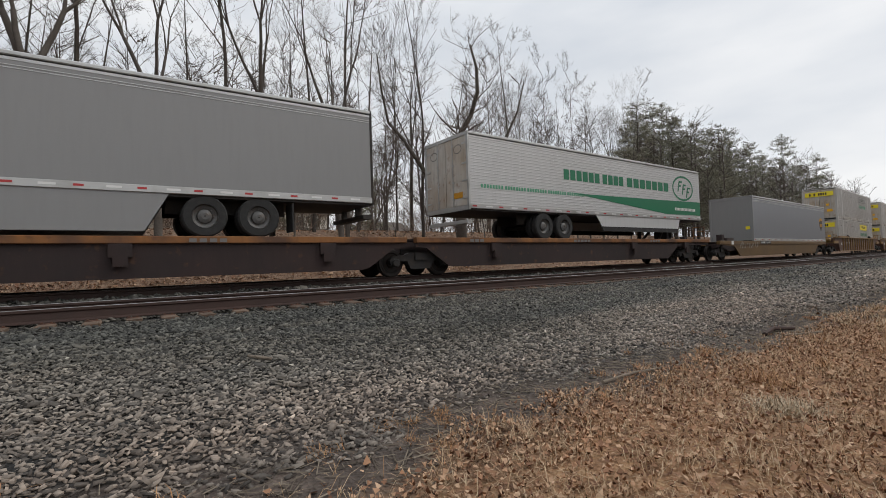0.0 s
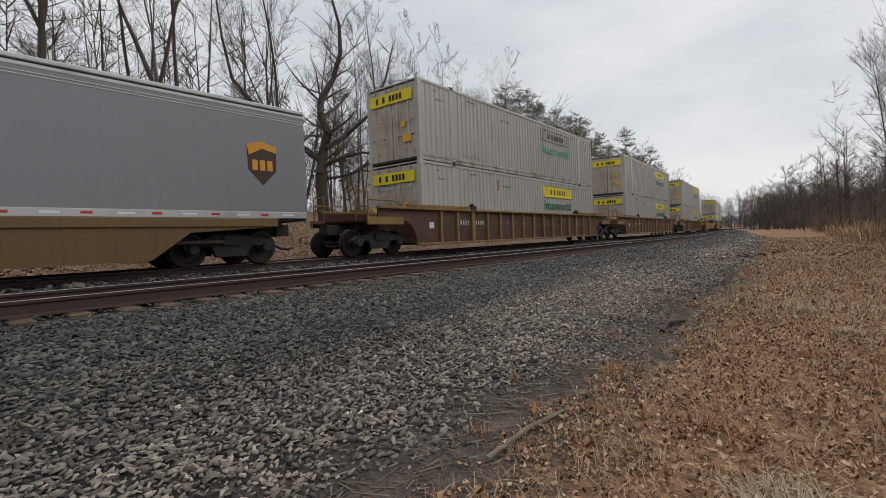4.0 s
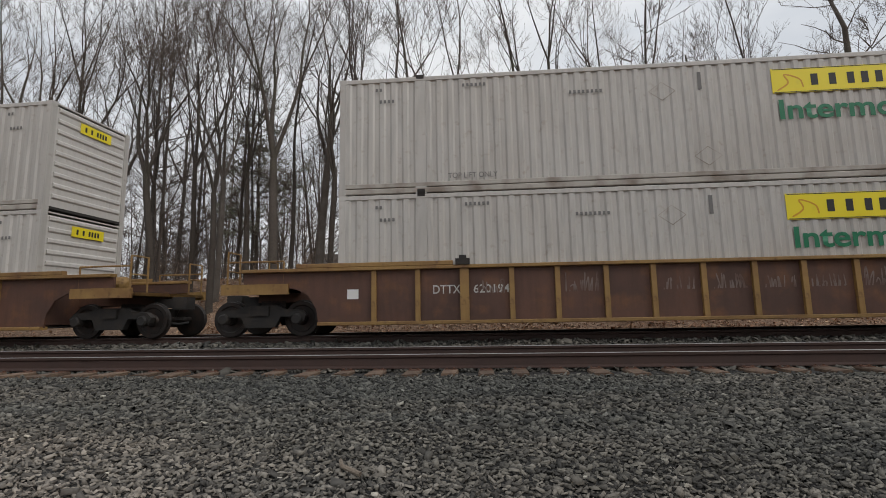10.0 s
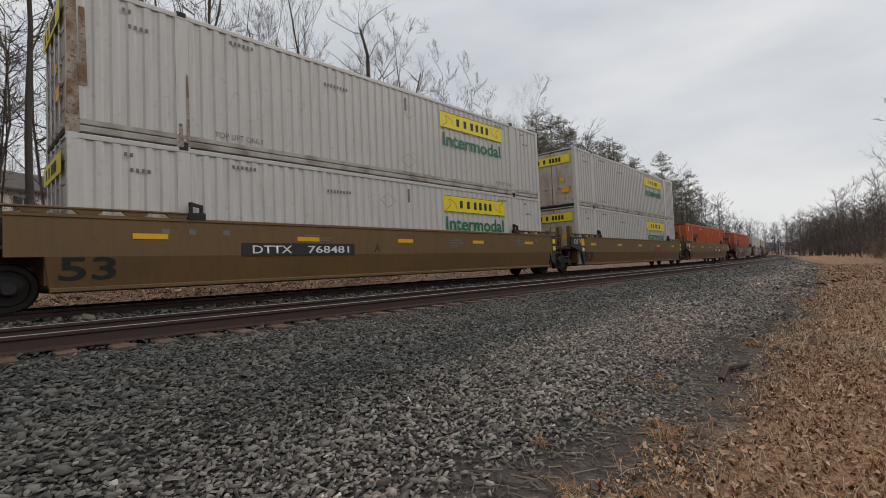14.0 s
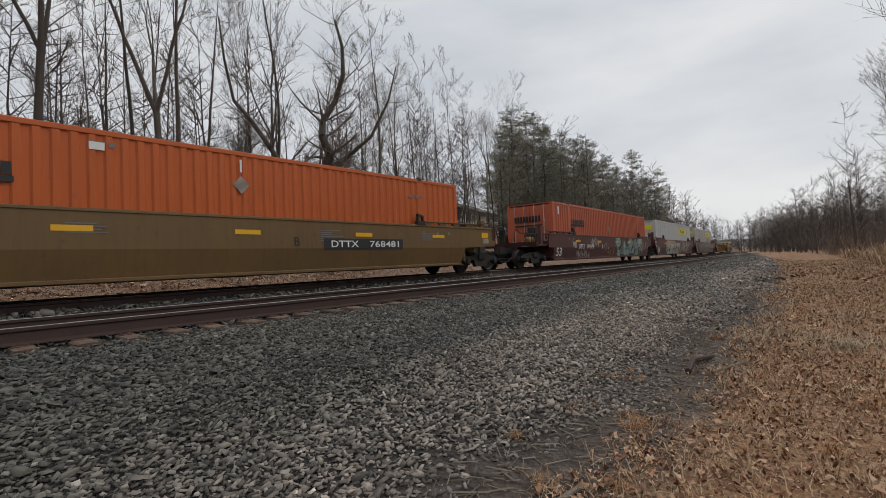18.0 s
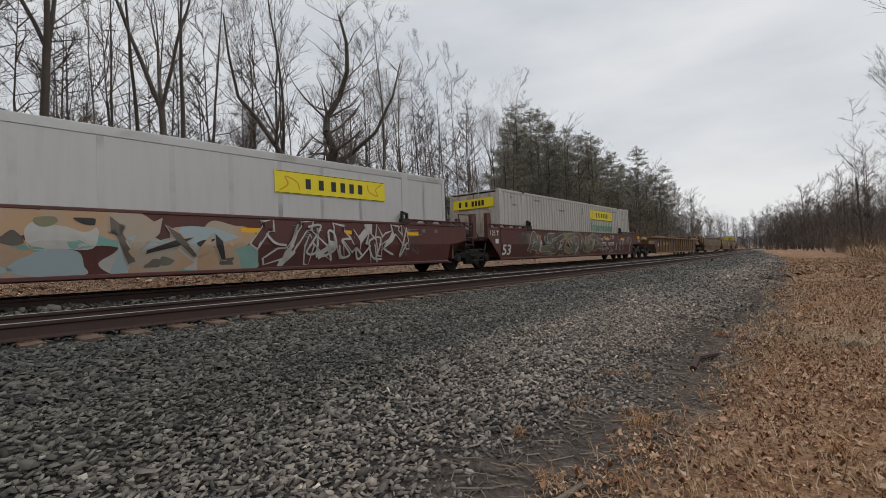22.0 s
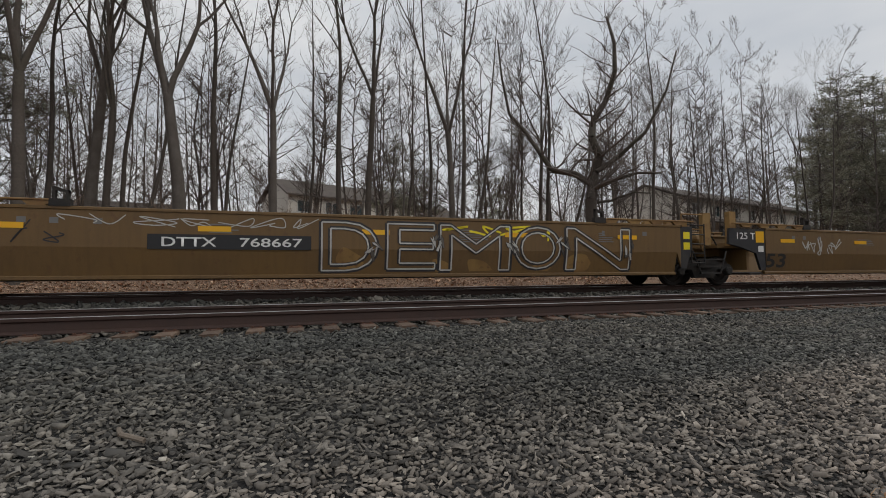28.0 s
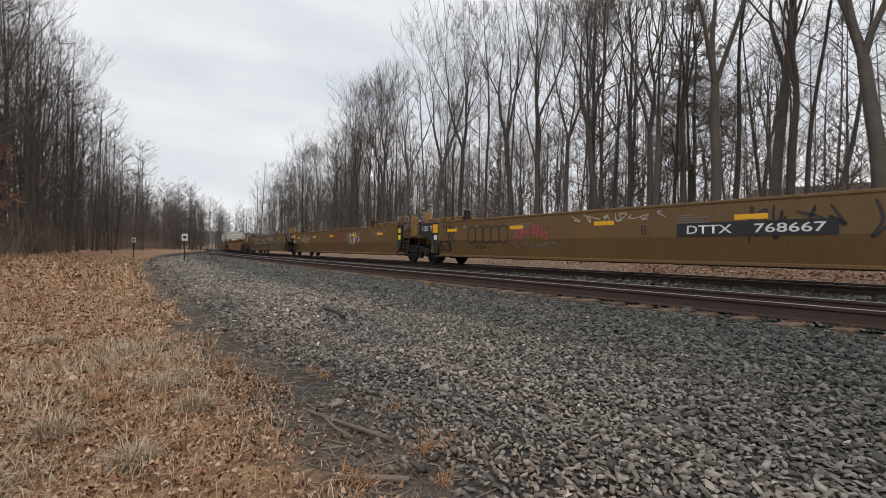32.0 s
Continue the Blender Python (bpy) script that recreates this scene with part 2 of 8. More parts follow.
M_SPRAY_T = material("teal_spray_paint", (0.16, 0.34, 0.30), 0.6, 0, ((1.2, 0.4, 0.65, (0.28, 0.40, 0.36), 0.8),))
M_SPRAY_P = material("peach_spray_paint", (0.46, 0.30, 0.18), 0.6, 0, ((1.2, 0.4, 0.65, (0.40, 0.36, 0.30), 0.8),))
M_SPRAY_B = material("light_blue_spray_paint", (0.34, 0.42, 0.44), 0.6)
M_SPRAY_O = material("olive_spray_paint", (0.22, 0.21, 0.11), 0.6, 0, ((1.2, 0.4, 0.65, (0.13, 0.14, 0.12), 0.8),))
M_SPRAY_D = material("dull_brown_spray_paint", (0.085, 0.072, 0.060), 0.6, 0, ((1.2, 0.4, 0.65, (0.16, 0.14, 0.12), 0.8),))
M_SPRAY_R = material("red_spray_paint", (0.22, 0.035, 0.03), 0.6)
M_SPRAY_K = material("black_spray_paint", (0.03, 0.028, 0.03), 0.6)
M_SHIELD = material("dark_brown_badge", (0.045, 0.022, 0.012), 0.5)
M_GOLD = material("gold_badge", (0.62, 0.30, 0.02), 0.5)
M_RAIL = material("rusty_rail_web", (0.058, 0.032, 0.025), 0.7, 0.1, ((3, 0.45, 0.7, (0.045, 0.028, 0.024), 0.7),), 0.15, 60, 0.15, 30)
M_RAILTOP = material("worn_rail_head", (0.36, 0.35, 0.34), 0.35, 0.8, ((2, 0.45, 0.7, (0.22, 0.20, 0.19), 0.6),))
M_TIE = material("weathered_wooden_tie", (0.165, 0.112, 0.075), 0.9, 0, ((4, 0.4, 0.65, (0.10, 0.062, 0.045), 0.8), (14, 0.55, 0.7, (0.05, 0.03, 0.025), 0.7)), 0.25, 50, 0.5, 40, 0.3)
M_PLATE = material("rusty_tie_plate", (0.13, 0.062, 0.038), 0.85, 0.1, ((6, 0.4, 0.7, (0.07, 0.035, 0.025), 0.7),), 0.1, 60, 0.2, 40)
M_BARK = material("grey_brown_bark", (0.082, 0.068, 0.057), 0.95, 0, ((1.5, 0.4, 0.65, (0.065, 0.052, 0.042), 0.8), (0.35, 0.5, 0.7, (0.075, 0.082, 0.05), 0.5)), 0.3, 14, 0.8, 12, 0.18)
M_BARK_PALE = material("pale_grey_bark", (0.120, 0.104, 0.090), 0.95, 0, ((1.5, 0.4, 0.65, (0.08, 0.066, 0.055), 0.8),), 0.3, 14, 0.8, 12, 0.18)
M_TWIG = material("fine_grey_twigs", (0.112, 0.092, 0.079), 0.95, vary=0.2)
M_BRUSH = island_material("brown_dry_stems", (0.14, 0.100, 0.078), (0.36, 0.265, 0.20), 0.95, (0.23, 0.17, 0.13))
# distance haze is mixed into this base colour: paler, bluer than near woods
M_RIDGE = material("haze_toned_far_woods", (0.17, 0.172, 0.18), 1.0, 0, ((0.02, 0.4, 0.65, (0.12, 0.12, 0.125), 0.8),), 0.3, 0.3)
M_NEEDLE = material("dull_green_needles", (0.205, 0.200, 0.145), 0.9, vary=0.3)
M_SIDING = material("cream_lap_siding", (0.62, 0.58, 0.52), 0.7, 0, ((0.5, 0.45, 0.75, (0.50, 0.46, 0.40), 0.6),), 0.05, 30)
M_ROOF = material("grey_brown_shingles", (0.105, 0.085, 0.07), 0.9, 0, ((1.5, 0.4, 0.7, (0.07, 0.058, 0.05), 0.7),), 0.3, 8, 0.3, 10)
M_GLASS = material("dark_window_glass", (0.035, 0.05, 0.055), 0.15)


# ---- mesh building ----
class Shape:
    """Collects boxes, bars and outlines into one mesh."""

    def __init__(self):
        self.v, self.f, self.twin = [], [], None

    def add(self, verts, faces):
        o = len(self.v)
        self.v += [tuple(p) for p in verts]
        self.f += [tuple(i + o for i in f) for f in faces]
        return self

    def box(self, x0, x1, y0, y1, z0, z1):
        return self.add([(x0, y0, z0), (x1, y0, z0), (x1, y1, z0), (x0, y1, z0), (x0, y0, z1), (x1, y0, z1), (x1, y1, z1), (x0, y1, z1)],
                        [(0, 3, 2, 1), (4, 5, 6, 7), (0, 1, 5, 4), (1, 2, 6, 5), (2, 3, 7, 6), (3, 0, 4, 7)])

    def soft_box(self, x0, x1, y0, y1, z0, z1, c=0.01):
        """A box whose four long edges along x are chamfered."""
        ring = [(y0 + c, z0), (y1 - c, z0), (y1, z0 + c), (y1, z1 - c), (y1 - c, z1), (y0 + c, z1), (y0, z1 - c), (y0, z0 + c)]
        return self.tube([(x0, ring), (x1, ring)])

    def tube(self, rings):
        """rings: (x, [(y, z), ...]) joined in order and capped."""
        n = len(rings[0][1])
        vs = [(x, y, z) for x, r in rings for y, z in r]
        fs = [(i * n + j, i * n + (j + 1) % n, (i + 1) * n + (j + 1) % n, (i + 1) * n + j) for i in range(len(rings) - 1) for j in range(n)]
        fs += [tuple(range(n - 1, -1, -1)), tuple((len(rings) - 1) * n + j for j in range(n))]
        return self.add(vs, fs)

    def slab(self, outline, y0, y1):
        """An outline in x, z given thickness along y."""
        n = len(outline)
        vs = [(x, y0, z) for x, z in outline] + [(x, y1, z) for x, z in outline]
        fs = [tuple(range(n)), tuple(range(2 * n - 1, n - 1, -1))] + [(j, j + n, (j + 1) % n + n, (j + 1) % n) for j in range(n)]
        return self.add(vs, fs)

    def bar(self, p, q, r, n=6, r2=None):
        p, q = Vector(p), Vector(q)
        d = (q - p).normalized()
        a = d.orthogonal().normalized()
        b = d.cross(a)
        r2 = r if r2 is None else r2
        vs = [p + (a * math.cos(t) + b * math.sin(t)) * r for t in (2 * math.pi * i / n for i in range(n))]
        vs += [q + (a * math.cos(t) + b * math.sin(t)) * r2 for t in (2 * math.pi * i / n for i in range(n))]
        return self.add(vs, [(i, (i + 1) % n, (i + 1) % n + n, i + n) for i in range(n)] + [tuple(range(n - 1, -1, -1)), tuple(range(n, 2 * n))])

    def turned(self, profile, n=20, axis='y', at=(0, 0, 0), caps=True):
        """profile: (radius, along) spun about an axis through at."""
        vs = []
        for r, h in profile:
            for i in range(n):
                t = 2 * math.pi * i / n
                a, b = r * math.cos(t), r * math.sin(t)
                p = {'y': (a, h, b), 'x': (h, a, b), 'z': (a, b, h)}[axis]
                vs.append((p[0] + at[0], p[1] + at[1], p[2] + at[2]))
        m = len(profile)
        fs = [(k * n + i, k * n + (i + 1) % n, (k + 1) * n + (i + 1) % n, (k + 1) * n + i) for k in range(m - 1) for i in range(n)]
        if caps:
            fs += [tuple(range(n)), tuple((m - 1) * n + i for i in range(n - 1, -1, -1))]
        return self.add(vs, fs)

    def mirrored(self):
        """The same again on the other side of the car."""
        if min(p[1] for p in self.v) < 0 < max(p[1] for p in self.v):
            o = len(self.v)
            self.v += [(x, -y, z) for x, y, z in self.v[:o]]
            self.f += [tuple(i + o for i in reversed(f)) for f in list(self.f)]
            return self
        self.twin = Shape()
        self.twin.v = [(x, -y, z) for x, y, z in self.v]
        self.twin.f = [tuple(reversed(f)) for f in self.f]
        return self

    def meshes(self, name, mat):
        """One mesh, or one for each side of the car."""
        return [s.mesh(name, mat) for s in (self, self.twin) if s]

    def mesh(self, name, mat):
        me = bpy.data.meshes.new(name)
        me.from_pydata(self.v, [], self.f)
        me.materials.append(mat)
        bm = bmesh.new()
        bm.from_mesh(me)
        bmesh.ops.recalc_face_normals(bm, faces=bm.faces)
        bm.to_mesh(me)
        bm.free()
        return me


def part(name, shape, mat, parent, label="", at=None):
    """Links a shape as one mesh under its thing (one a side, where it was mirrored) and returns the first."""
    made = []
    for me in [shape] if isinstance(shape, bpy.types.Mesh) else shape if isinstance(shape, list) else shape.meshes(name, mat):
        ob = new(name, me)
        ob.parent = parent
        if at is not None:
            ob.matrix_basis = at
        if label:
            tagged(ob, label)
        made.append(ob)
    return made[0]


def thing(name, label, category, group="", kind="", mesh=None):
    return tagged(new(name, mesh), label, category, group, kind)


def strewn(name, label, category, verts, quads, mat):
    me = bpy.data.meshes.new(name)
    v = np.asarray(verts, dtype=np.float32).reshape(-1, 3)
    f = np.asarray(quads, dtype=np.int32).reshape(-1, 4)
    me.vertices.add(len(v))
    me.vertices.foreach_set("co", v.ravel())
    me.loops.add(f.size)
    me.loops.foreach_set("vertex_index", f.ravel())
    me.polygons.add(len(f))
    me.polygons.foreach_set("loop_start", np.arange(0, f.size, 4, dtype=np.int32))
    me.update(calc_edges=True)
    me.validate()
    me.materials.append(mat)
    return thing(name, label, category, kind="stuff", mesh=me)


TEXTS = {}


def text_mesh(words, mat, height, width=None, bold=0.0):
    key = (words, mat.name, height, width, bold)
    if key not in TEXTS:
        cu = bpy.data.curves.new("lettering", 'FONT')
        cu.body, cu.size, cu.align_x, cu.align_y = words, 1.0, 'CENTER', 'CENTER'
        cu.offset = bold
        cu.resolution_u = 3
        tmp = new("lettering", cu)
        bpy.context.view_layer.update()
        me = bpy.data.meshes.new_from_object(tmp.evaluated_get(bpy.context.evaluated_depsgraph_get()))
        bpy.data.objects.remove(tmp)
        xs_ = [v.co.x for v in me.vertices]
        ys_ = [v.co.y for v in me.vertices]
        sy = height / (max(ys_) - min(ys_))
        sx = width / (max(xs_) - min(xs_)) if width else sy
        cx, cy = (max(xs_) + min(xs_)) / 2, (max(ys_) + min(ys_)) / 2
        for v in me.vertices:
            v.co = ((v.co.x - cx) * sx, 0, (v.co.y - cy) * sy)
        me.materials.clear()
        me.materials.append(mat)
        TEXTS[key] = me
    return TEXTS[key]


def letter(parent, words, mat, x, z, height, y, width=None, bold=0.0, name="lettering"):
    return part(name, text_mesh(words, mat, height, width, bold), mat, parent, at=pose(x, y, z))


# train coordinate = place along the line at 16 s; the train gathers speed slowly, faster after 25 s
def rolled(t):
    u, w = (t - 16) / 16, min(1.0, max(0.0, (t - 24.5) / 6))
    quicker = 6 * (w ** 3 - w ** 4 / 2) + max(0.0, t - 30.5)
    return -173.607 * u - 7.579 * u * u - 0.6 * quicker


def on_track(x, z=0.0):
    return pose(x, Y_FAR + bend(x), z + Z_FAR, 0, 0, math.degrees(heading(x)))


ROLLING = []                       # (thing, train coordinate, height)
WHEELSETS = []                     # (wheelset, train coordinate, pose in its bogie)


def set_rolling(ob, s, z=0.0):
    ob.matrix_basis = on_track(s + rolled(16), z)
    ROLLING.append((ob, s, z))
    return ob


# ---- ground ----
PROFILE = ((-400, 1.0), (-30, -0.3), (-12, -0.68), (-6, -0.78), (0.6, -0.80), (1.6, -0.78), (2.6, -0.66), (4.2, -0.42), (5.5, -0.335), (6.4, -0.295), (6.8, -0.268), (7.25, -0.262), (9.1, -0.235), (9.5, -0.24), (9.9, -0.26),
           (10.3, -0.20), (10.8, -0.115), (13.4, -0.115), (15.0, -0.65), (17.0, -0.65), (20.0, 0.7), (24.0, 2.5), (30.0, 3.0), (60.0, 3.6), (120, 4.5), (400, 9.0))


def level(yp):
    for (a, za), (b, zb) in zip(PROFILE, PROFILE[1:]):
        if yp <= b:
            return za + (zb - za) * max(0.0, (yp - a) / (b - a))
    return PROFILE[-1][1]


def lumps(x, y, yp):
    w = min(1.0, max(0.0, (2.2 - yp) / 1.2)) + min(1.0, max(0.0, (yp - 14.5) / 2))
    g = 0.03 if 1.4 < yp < 6.4 or 9.5 < yp < 10.4 else 0.0
    rise = 0.55 * min(1.0, max(0.0, (-14 - x) / 22)) * min(1.0, max(0.0, (0.5 - yp) / 5)) if yp > -60 else 0.55 * min(1.0, max(0.0, (-14 - x) / 22))
    return rise + w * (0.06 * noise.noise((x * 0.6, y * 0.6, 0)) + 0.10 * noise.noise((x * 0.13, y * 0.13, 3))) + g * noise.noise((x * 1.1, y * 1.1, 7))


def ground_z(x, y):
    yp = y - bend(max(-220, min(220, x)))
    return level(yp) + lumps(x, y, yp)


def ladder_steps(near, far, fine, ratio):
    out, step, x = [0.0], fine, 0.0
    while x < far:
        if x > near:
            step *= ratio
        x += step
        out.append(x)
    return [-v for v in out[:0:-1]] + out


gx = ladder_steps(24, 1500, 0.4, 1.12)
gy = sorted(set([round(-3 + 0.25 * i, 3) for i in range(0, 82)] + [-3 - 0.5 * 1.15 ** i * 4 for i in range(0, 42)] + [17.5 + 0.6 * 1.13 ** i * 4 for i in range(0, 46)]))
gv = []
for x in gx:
    for yp in gy:
        y = yp + bend(max(-220, min(220, x)))
        gv.append((x, y, level(yp) + lumps(x, y, yp)))
ny = len(gy)
gf = [(i * ny + j, (i + 1) * ny + j, (i + 1) * ny + j + 1, i * ny + j + 1) for i in range(len(gx) - 1) for j in range(ny - 1)]


def ground_material():
    m = bpy.data.materials.new("ballast_dirt_and_dry_grass")
    m.use_nodes = True
    n, l = m.node_tree.nodes, m.node_tree.links
    b = n["Principled BSDF"]
    b.inputs["Roughness"].default_value = 0.95
    geo = n.new("ShaderNodeNewGeometry")
    sep = n.new("ShaderNodeSeparateXYZ")
    l.new(geo.outputs["Position"], sep.inputs[0])

    def math_(op, a, b_=None):
        q = n.new("ShaderNodeMath")
        q.operation = op
        for i, v in enumerate((a, b_)):
            if v is None:
                continue
            if isinstance(v, (int, float)):
                q.inputs[i].default_value = v
            else:
                l.new(v, q.inputs[i])
        return q.outputs[0]

    def noise_(scale, detail=4.0):
        t = n.new("ShaderNodeTexNoise")
        t.inputs["Scale"].default_value, t.inputs["Detail"].default_value = scale, detail
        l.new(geo.outputs["Position"], t.inputs["Vector"])
        return t.outputs["Fac"]

    def ramp_(fac, *stops):
        r = n.new("ShaderNodeValToRGB")
        e = r.color_ramp.elements
        e[0].position, e[0].color = stops[0][0], (*stops[0][1], 1)
        e[1].position, e[1].color = stops[-1][0], (*stops[-1][1], 1)
        for p, c in stops[1:-1]:
            e.new(p).color = (*c, 1)
        l.new(fac, r.inputs["Fac"])
        return r.outputs["Color"]

    def range_(v, a, b_):
        r = n.new("ShaderNodeMapRange")
        r.inputs["From Min"].default_value, r.inputs["From Max"].default_value = a, b_
        l.new(v, r.inputs["Value"])
        return r.outputs["Result"]

    def mix_(f, a, b_):
        q = n.new("ShaderNodeMixRGB")
        l.new(f, q.inputs["Fac"])
        l.new(a, q.inputs["Color1"])
        l.new(b_, q.inputs["Color2"])
        return q.outputs["Color"]

    dx = math_('SUBTRACT', math_('MINIMUM', math_('MAXIMUM', sep.outputs[0], -220), 220), XS)
    curved = math_('MINIMUM', dx, OUT)
    bow = math_('ADD', math_('MULTIPLY', math_('MULTIPLY', curved, curved), K / 2), math_('MULTIPLY', math_('SUBTRACT', dx, curved), K * OUT))
    beyond = math_('SUBTRACT', dx, curved)
    bow = math_('ADD', bow, math_('MULTIPLY', math_('MULTIPLY', beyond, beyond), KF / 2))
    yp = math_('SUBTRACT', sep.outputs[1], bow)
    wob = math_('MULTIPLY', math_('SUBTRACT', noise_(0.55, 5), 0.5), 1.9)
    east = math_('MINIMUM', math_('MAXIMUM', sep.outputs[0], 0), 90)
    drift_ = math_('ADD', math_('MULTIPLY', east, 0.02), math_('MULTIPLY', math_('MULTIPLY', east, east), 0.00033))
    bank = math_('ADD', yp, wob)
    edge = math_('SUBTRACT', bank, drift_)
    # crushed stone, darkened to paint shade into the gaps between loose stones
    vo = n.new("ShaderNodeTexVoronoi")
    vo.inputs["Scale"].default_value = 24
    l.new(geo.outputs["Position"], vo.inputs["Vector"])
    stone = ramp_(vo.outputs["Color"], (0.0, (0.012, 0.011, 0.011)), (0.5, (0.030, 0.028, 0.027)), (1.0, (0.085, 0.081, 0.076)))
    tone = ramp_(noise_(0.8), (0.35, (0.7, 0.72, 0.70)), (0.7, (1.05, 1.0, 0.96)))
    mu = n.new("ShaderNodeMixRGB")
    mu.blend_type = 'MULTIPLY'
    mu.inputs["Fac"].default_value = 1
    l.new(stone, mu.inputs["Color1"])
    l.new(tone, mu.inputs["Color2"])
    # dark earth strip, dry grass and leaf litter
    dirt = ramp_(noise_(5, 6), (0.3, (0.055, 0.043, 0.036)), (0.7, (0.16, 0.122, 0.100)))
    grass = ramp_(noise_(9, 6), (0.25, (0.16, 0.08, 0.045)), (0.5, (0.37, 0.215, 0.118)), (0.75, (0.50, 0.33, 0.185)))
    patchy = ramp_(noise_(0.35, 3), (0.35, (0.75, 0.66, 0.6)), (0.7, (1.08, 1.08, 1.05)))
    mg = n.new("ShaderNodeMixRGB")
    mg.blend_type = 'MULTIPLY'
    mg.inputs["Fac"].default_value = 1
    l.new(grass, mg.inputs["Color1"])
    l.new(patchy, mg.inputs["Color2"])
    litter = ramp_(noise_(6, 6), (0.25, (0.11, 0.065, 0.042)), (0.5, (0.25, 0.16, 0.105)), (0.75, (0.37, 0.265, 0.185)))
    near = mix_(range_(edge, 0.6, 1.0), mg.outputs["Color"], dirt)
    near = mix_(range_(edge, 1.3, 2.1), near, mu.outputs["Color"])
    near = mix_(range_(bank, 14.3, 15.0), near, litter)
    l.new(near, b.inputs["Base Color"])
    bp = n.new("ShaderNodeBump")
    bp.inputs["Strength"].default_value, bp.inputs["Distance"].default_value = 0.9, 0.05
    h = math_('ADD', vo.outputs["Distance"], noise_(14, 5))
    l.new(h, bp.inputs["Height"])
    l.new(bp.outputs["Normal"], b.inputs["Normal"])
    return m


gm = bpy.data.meshes.new("ground")
gm.from_pydata(gv, [], gf)
gm.polygons.foreach_set("use_smooth", [True] * len(gf))
gm.materials.append(ground_material())
thing("ground", "grey crushed stone ballast beside dry brown grass and leaf litter", "ground", kind="structure", mesh=gm)


# ---- the two tracks ----
def rail_mesh(y, head, lift=0.0):
    """One rail that follows the curve; head: only the worn running surface."""
    prof = [(-0.036, -0.012), (-0.036, -0.002), (-0.030, 0.004), (0.030, 0.004), (0.036, -0.002), (0.036, -0.012)] if head else \
        [(-0.074, -0.205), (-0.074, -0.192), (-0.016, -0.165), (-0.011, -0.060), (-0.036, -0.040), (-0.038, -0.001), (0.038, -0.001), (0.036, -0.040), (0.011, -0.060), (0.016, -0.165), (0.074, -0.192), (0.074, -0.205)]
    xs_ = [i * 2.0 for i in range(-30, 31)] + [60 + 6 * i for i in range(1, 30)]
    xs_ = sorted(set(xs_ + [-v for v in xs_]))
    n = len(prof)
    vs, fs = [], []
    for x in xs_:
        h = heading(x)
        for a, z in prof:
            vs.append((x - a * math.sin(h), y + bend(x) + a * math.cos(h), z + lift))
    for i in range(len(xs_) - 1):
        fs += [(i * n + j, (i + 1) * n + j, (i + 1) * n + (j + 1) % n, i * n + (j + 1) % n) for j in range(n)]
    s = Shape()
    s.v, s.f = vs, fs
    return s


TRACKS = []
for yc, up, lab in ((Y_NEAR, 0.0, "empty main track with rusty rails on wooden ties"), (Y_FAR, Z_FAR, "main track under the freight train, rusty rails")):
    tr = thing("railway_track", lab, "railway track", kind="structure")
    for s_ in (-0.5, 0.5):
        r = part("rail", rail_mesh(yc + s_ * GAUGE, False, up), M_RAIL, tr)
        part("rail_head", rail_mesh(yc + s_ * GAUGE, True, up), M_RAILTOP, r, "worn shiny running surface")
    TRACKS.append(tr)


# ---- parts shared by all cars ----
CACHE = {}


def cached(key, build, mat):
    if key not in CACHE:
        CACHE[key] = build().meshes(key[0], mat)
    return CACHE[key]


WB = 0.89                           # half the wheelbase of a bogie


def wheelset_shape():
    s = Shape()
    for k in (-1, 1):
        s.turned([(0.09, k * 0.63), (0.42, k * 0.66), (0.455, k * 0.69), (0.455, k * 0.715), (0.42, k * 0.73), (0.415, k * 0.80), (0.33, k * 0.80), (0.30, k * 0.775), (0.16, k * 0.77), (0.13, k * 0.81), (0.09, k * 0.81)], 24)
    s.bar((0, -0.66, 0), (0, 0.66, 0), 0.085, 10)
    return s


def side_frame_shape():
    s = Shape()
    s.slab([(-1.05, 0.36), (-1.10, 0.50), (-0.98, 0.62), (-0.55, 0.66), (-0.40, 0.74), (0.40, 0.74), (0.55, 0.66), (0.98, 0.62), (1.10, 0.50), (1.05, 0.36), (0.85, 0.36), (0.78, 0.47), (0.48, 0.47), (0.36, 0.22), (-0.36, 0.22), (-0.48, 0.47), (-0.78, 0.47), (-0.85, 0.36)], -0.10, 0.06)
    for x in (-1, 1):
        s.turned([(0.10, -0.18), (0.13, -0.15), (0.13, -0.02), (0.10, -0.01)], 12, at=(x * WB, 0, 0.42))
    return s


def spring_shape():
    s = Shape()
    for x in (-0.2, 0.0, 0.2):
        s.turned([(0.075, 0.0), (0.09, 0.03), (0.075, 0.06), (0.09, 0.09), (0.075, 0.12), (0.09, 0.15), (0.075, 0.18), (0.09, 0.21), (0.075, 0.23)], 10, 'z', (x, 0, 0.245))
    return s


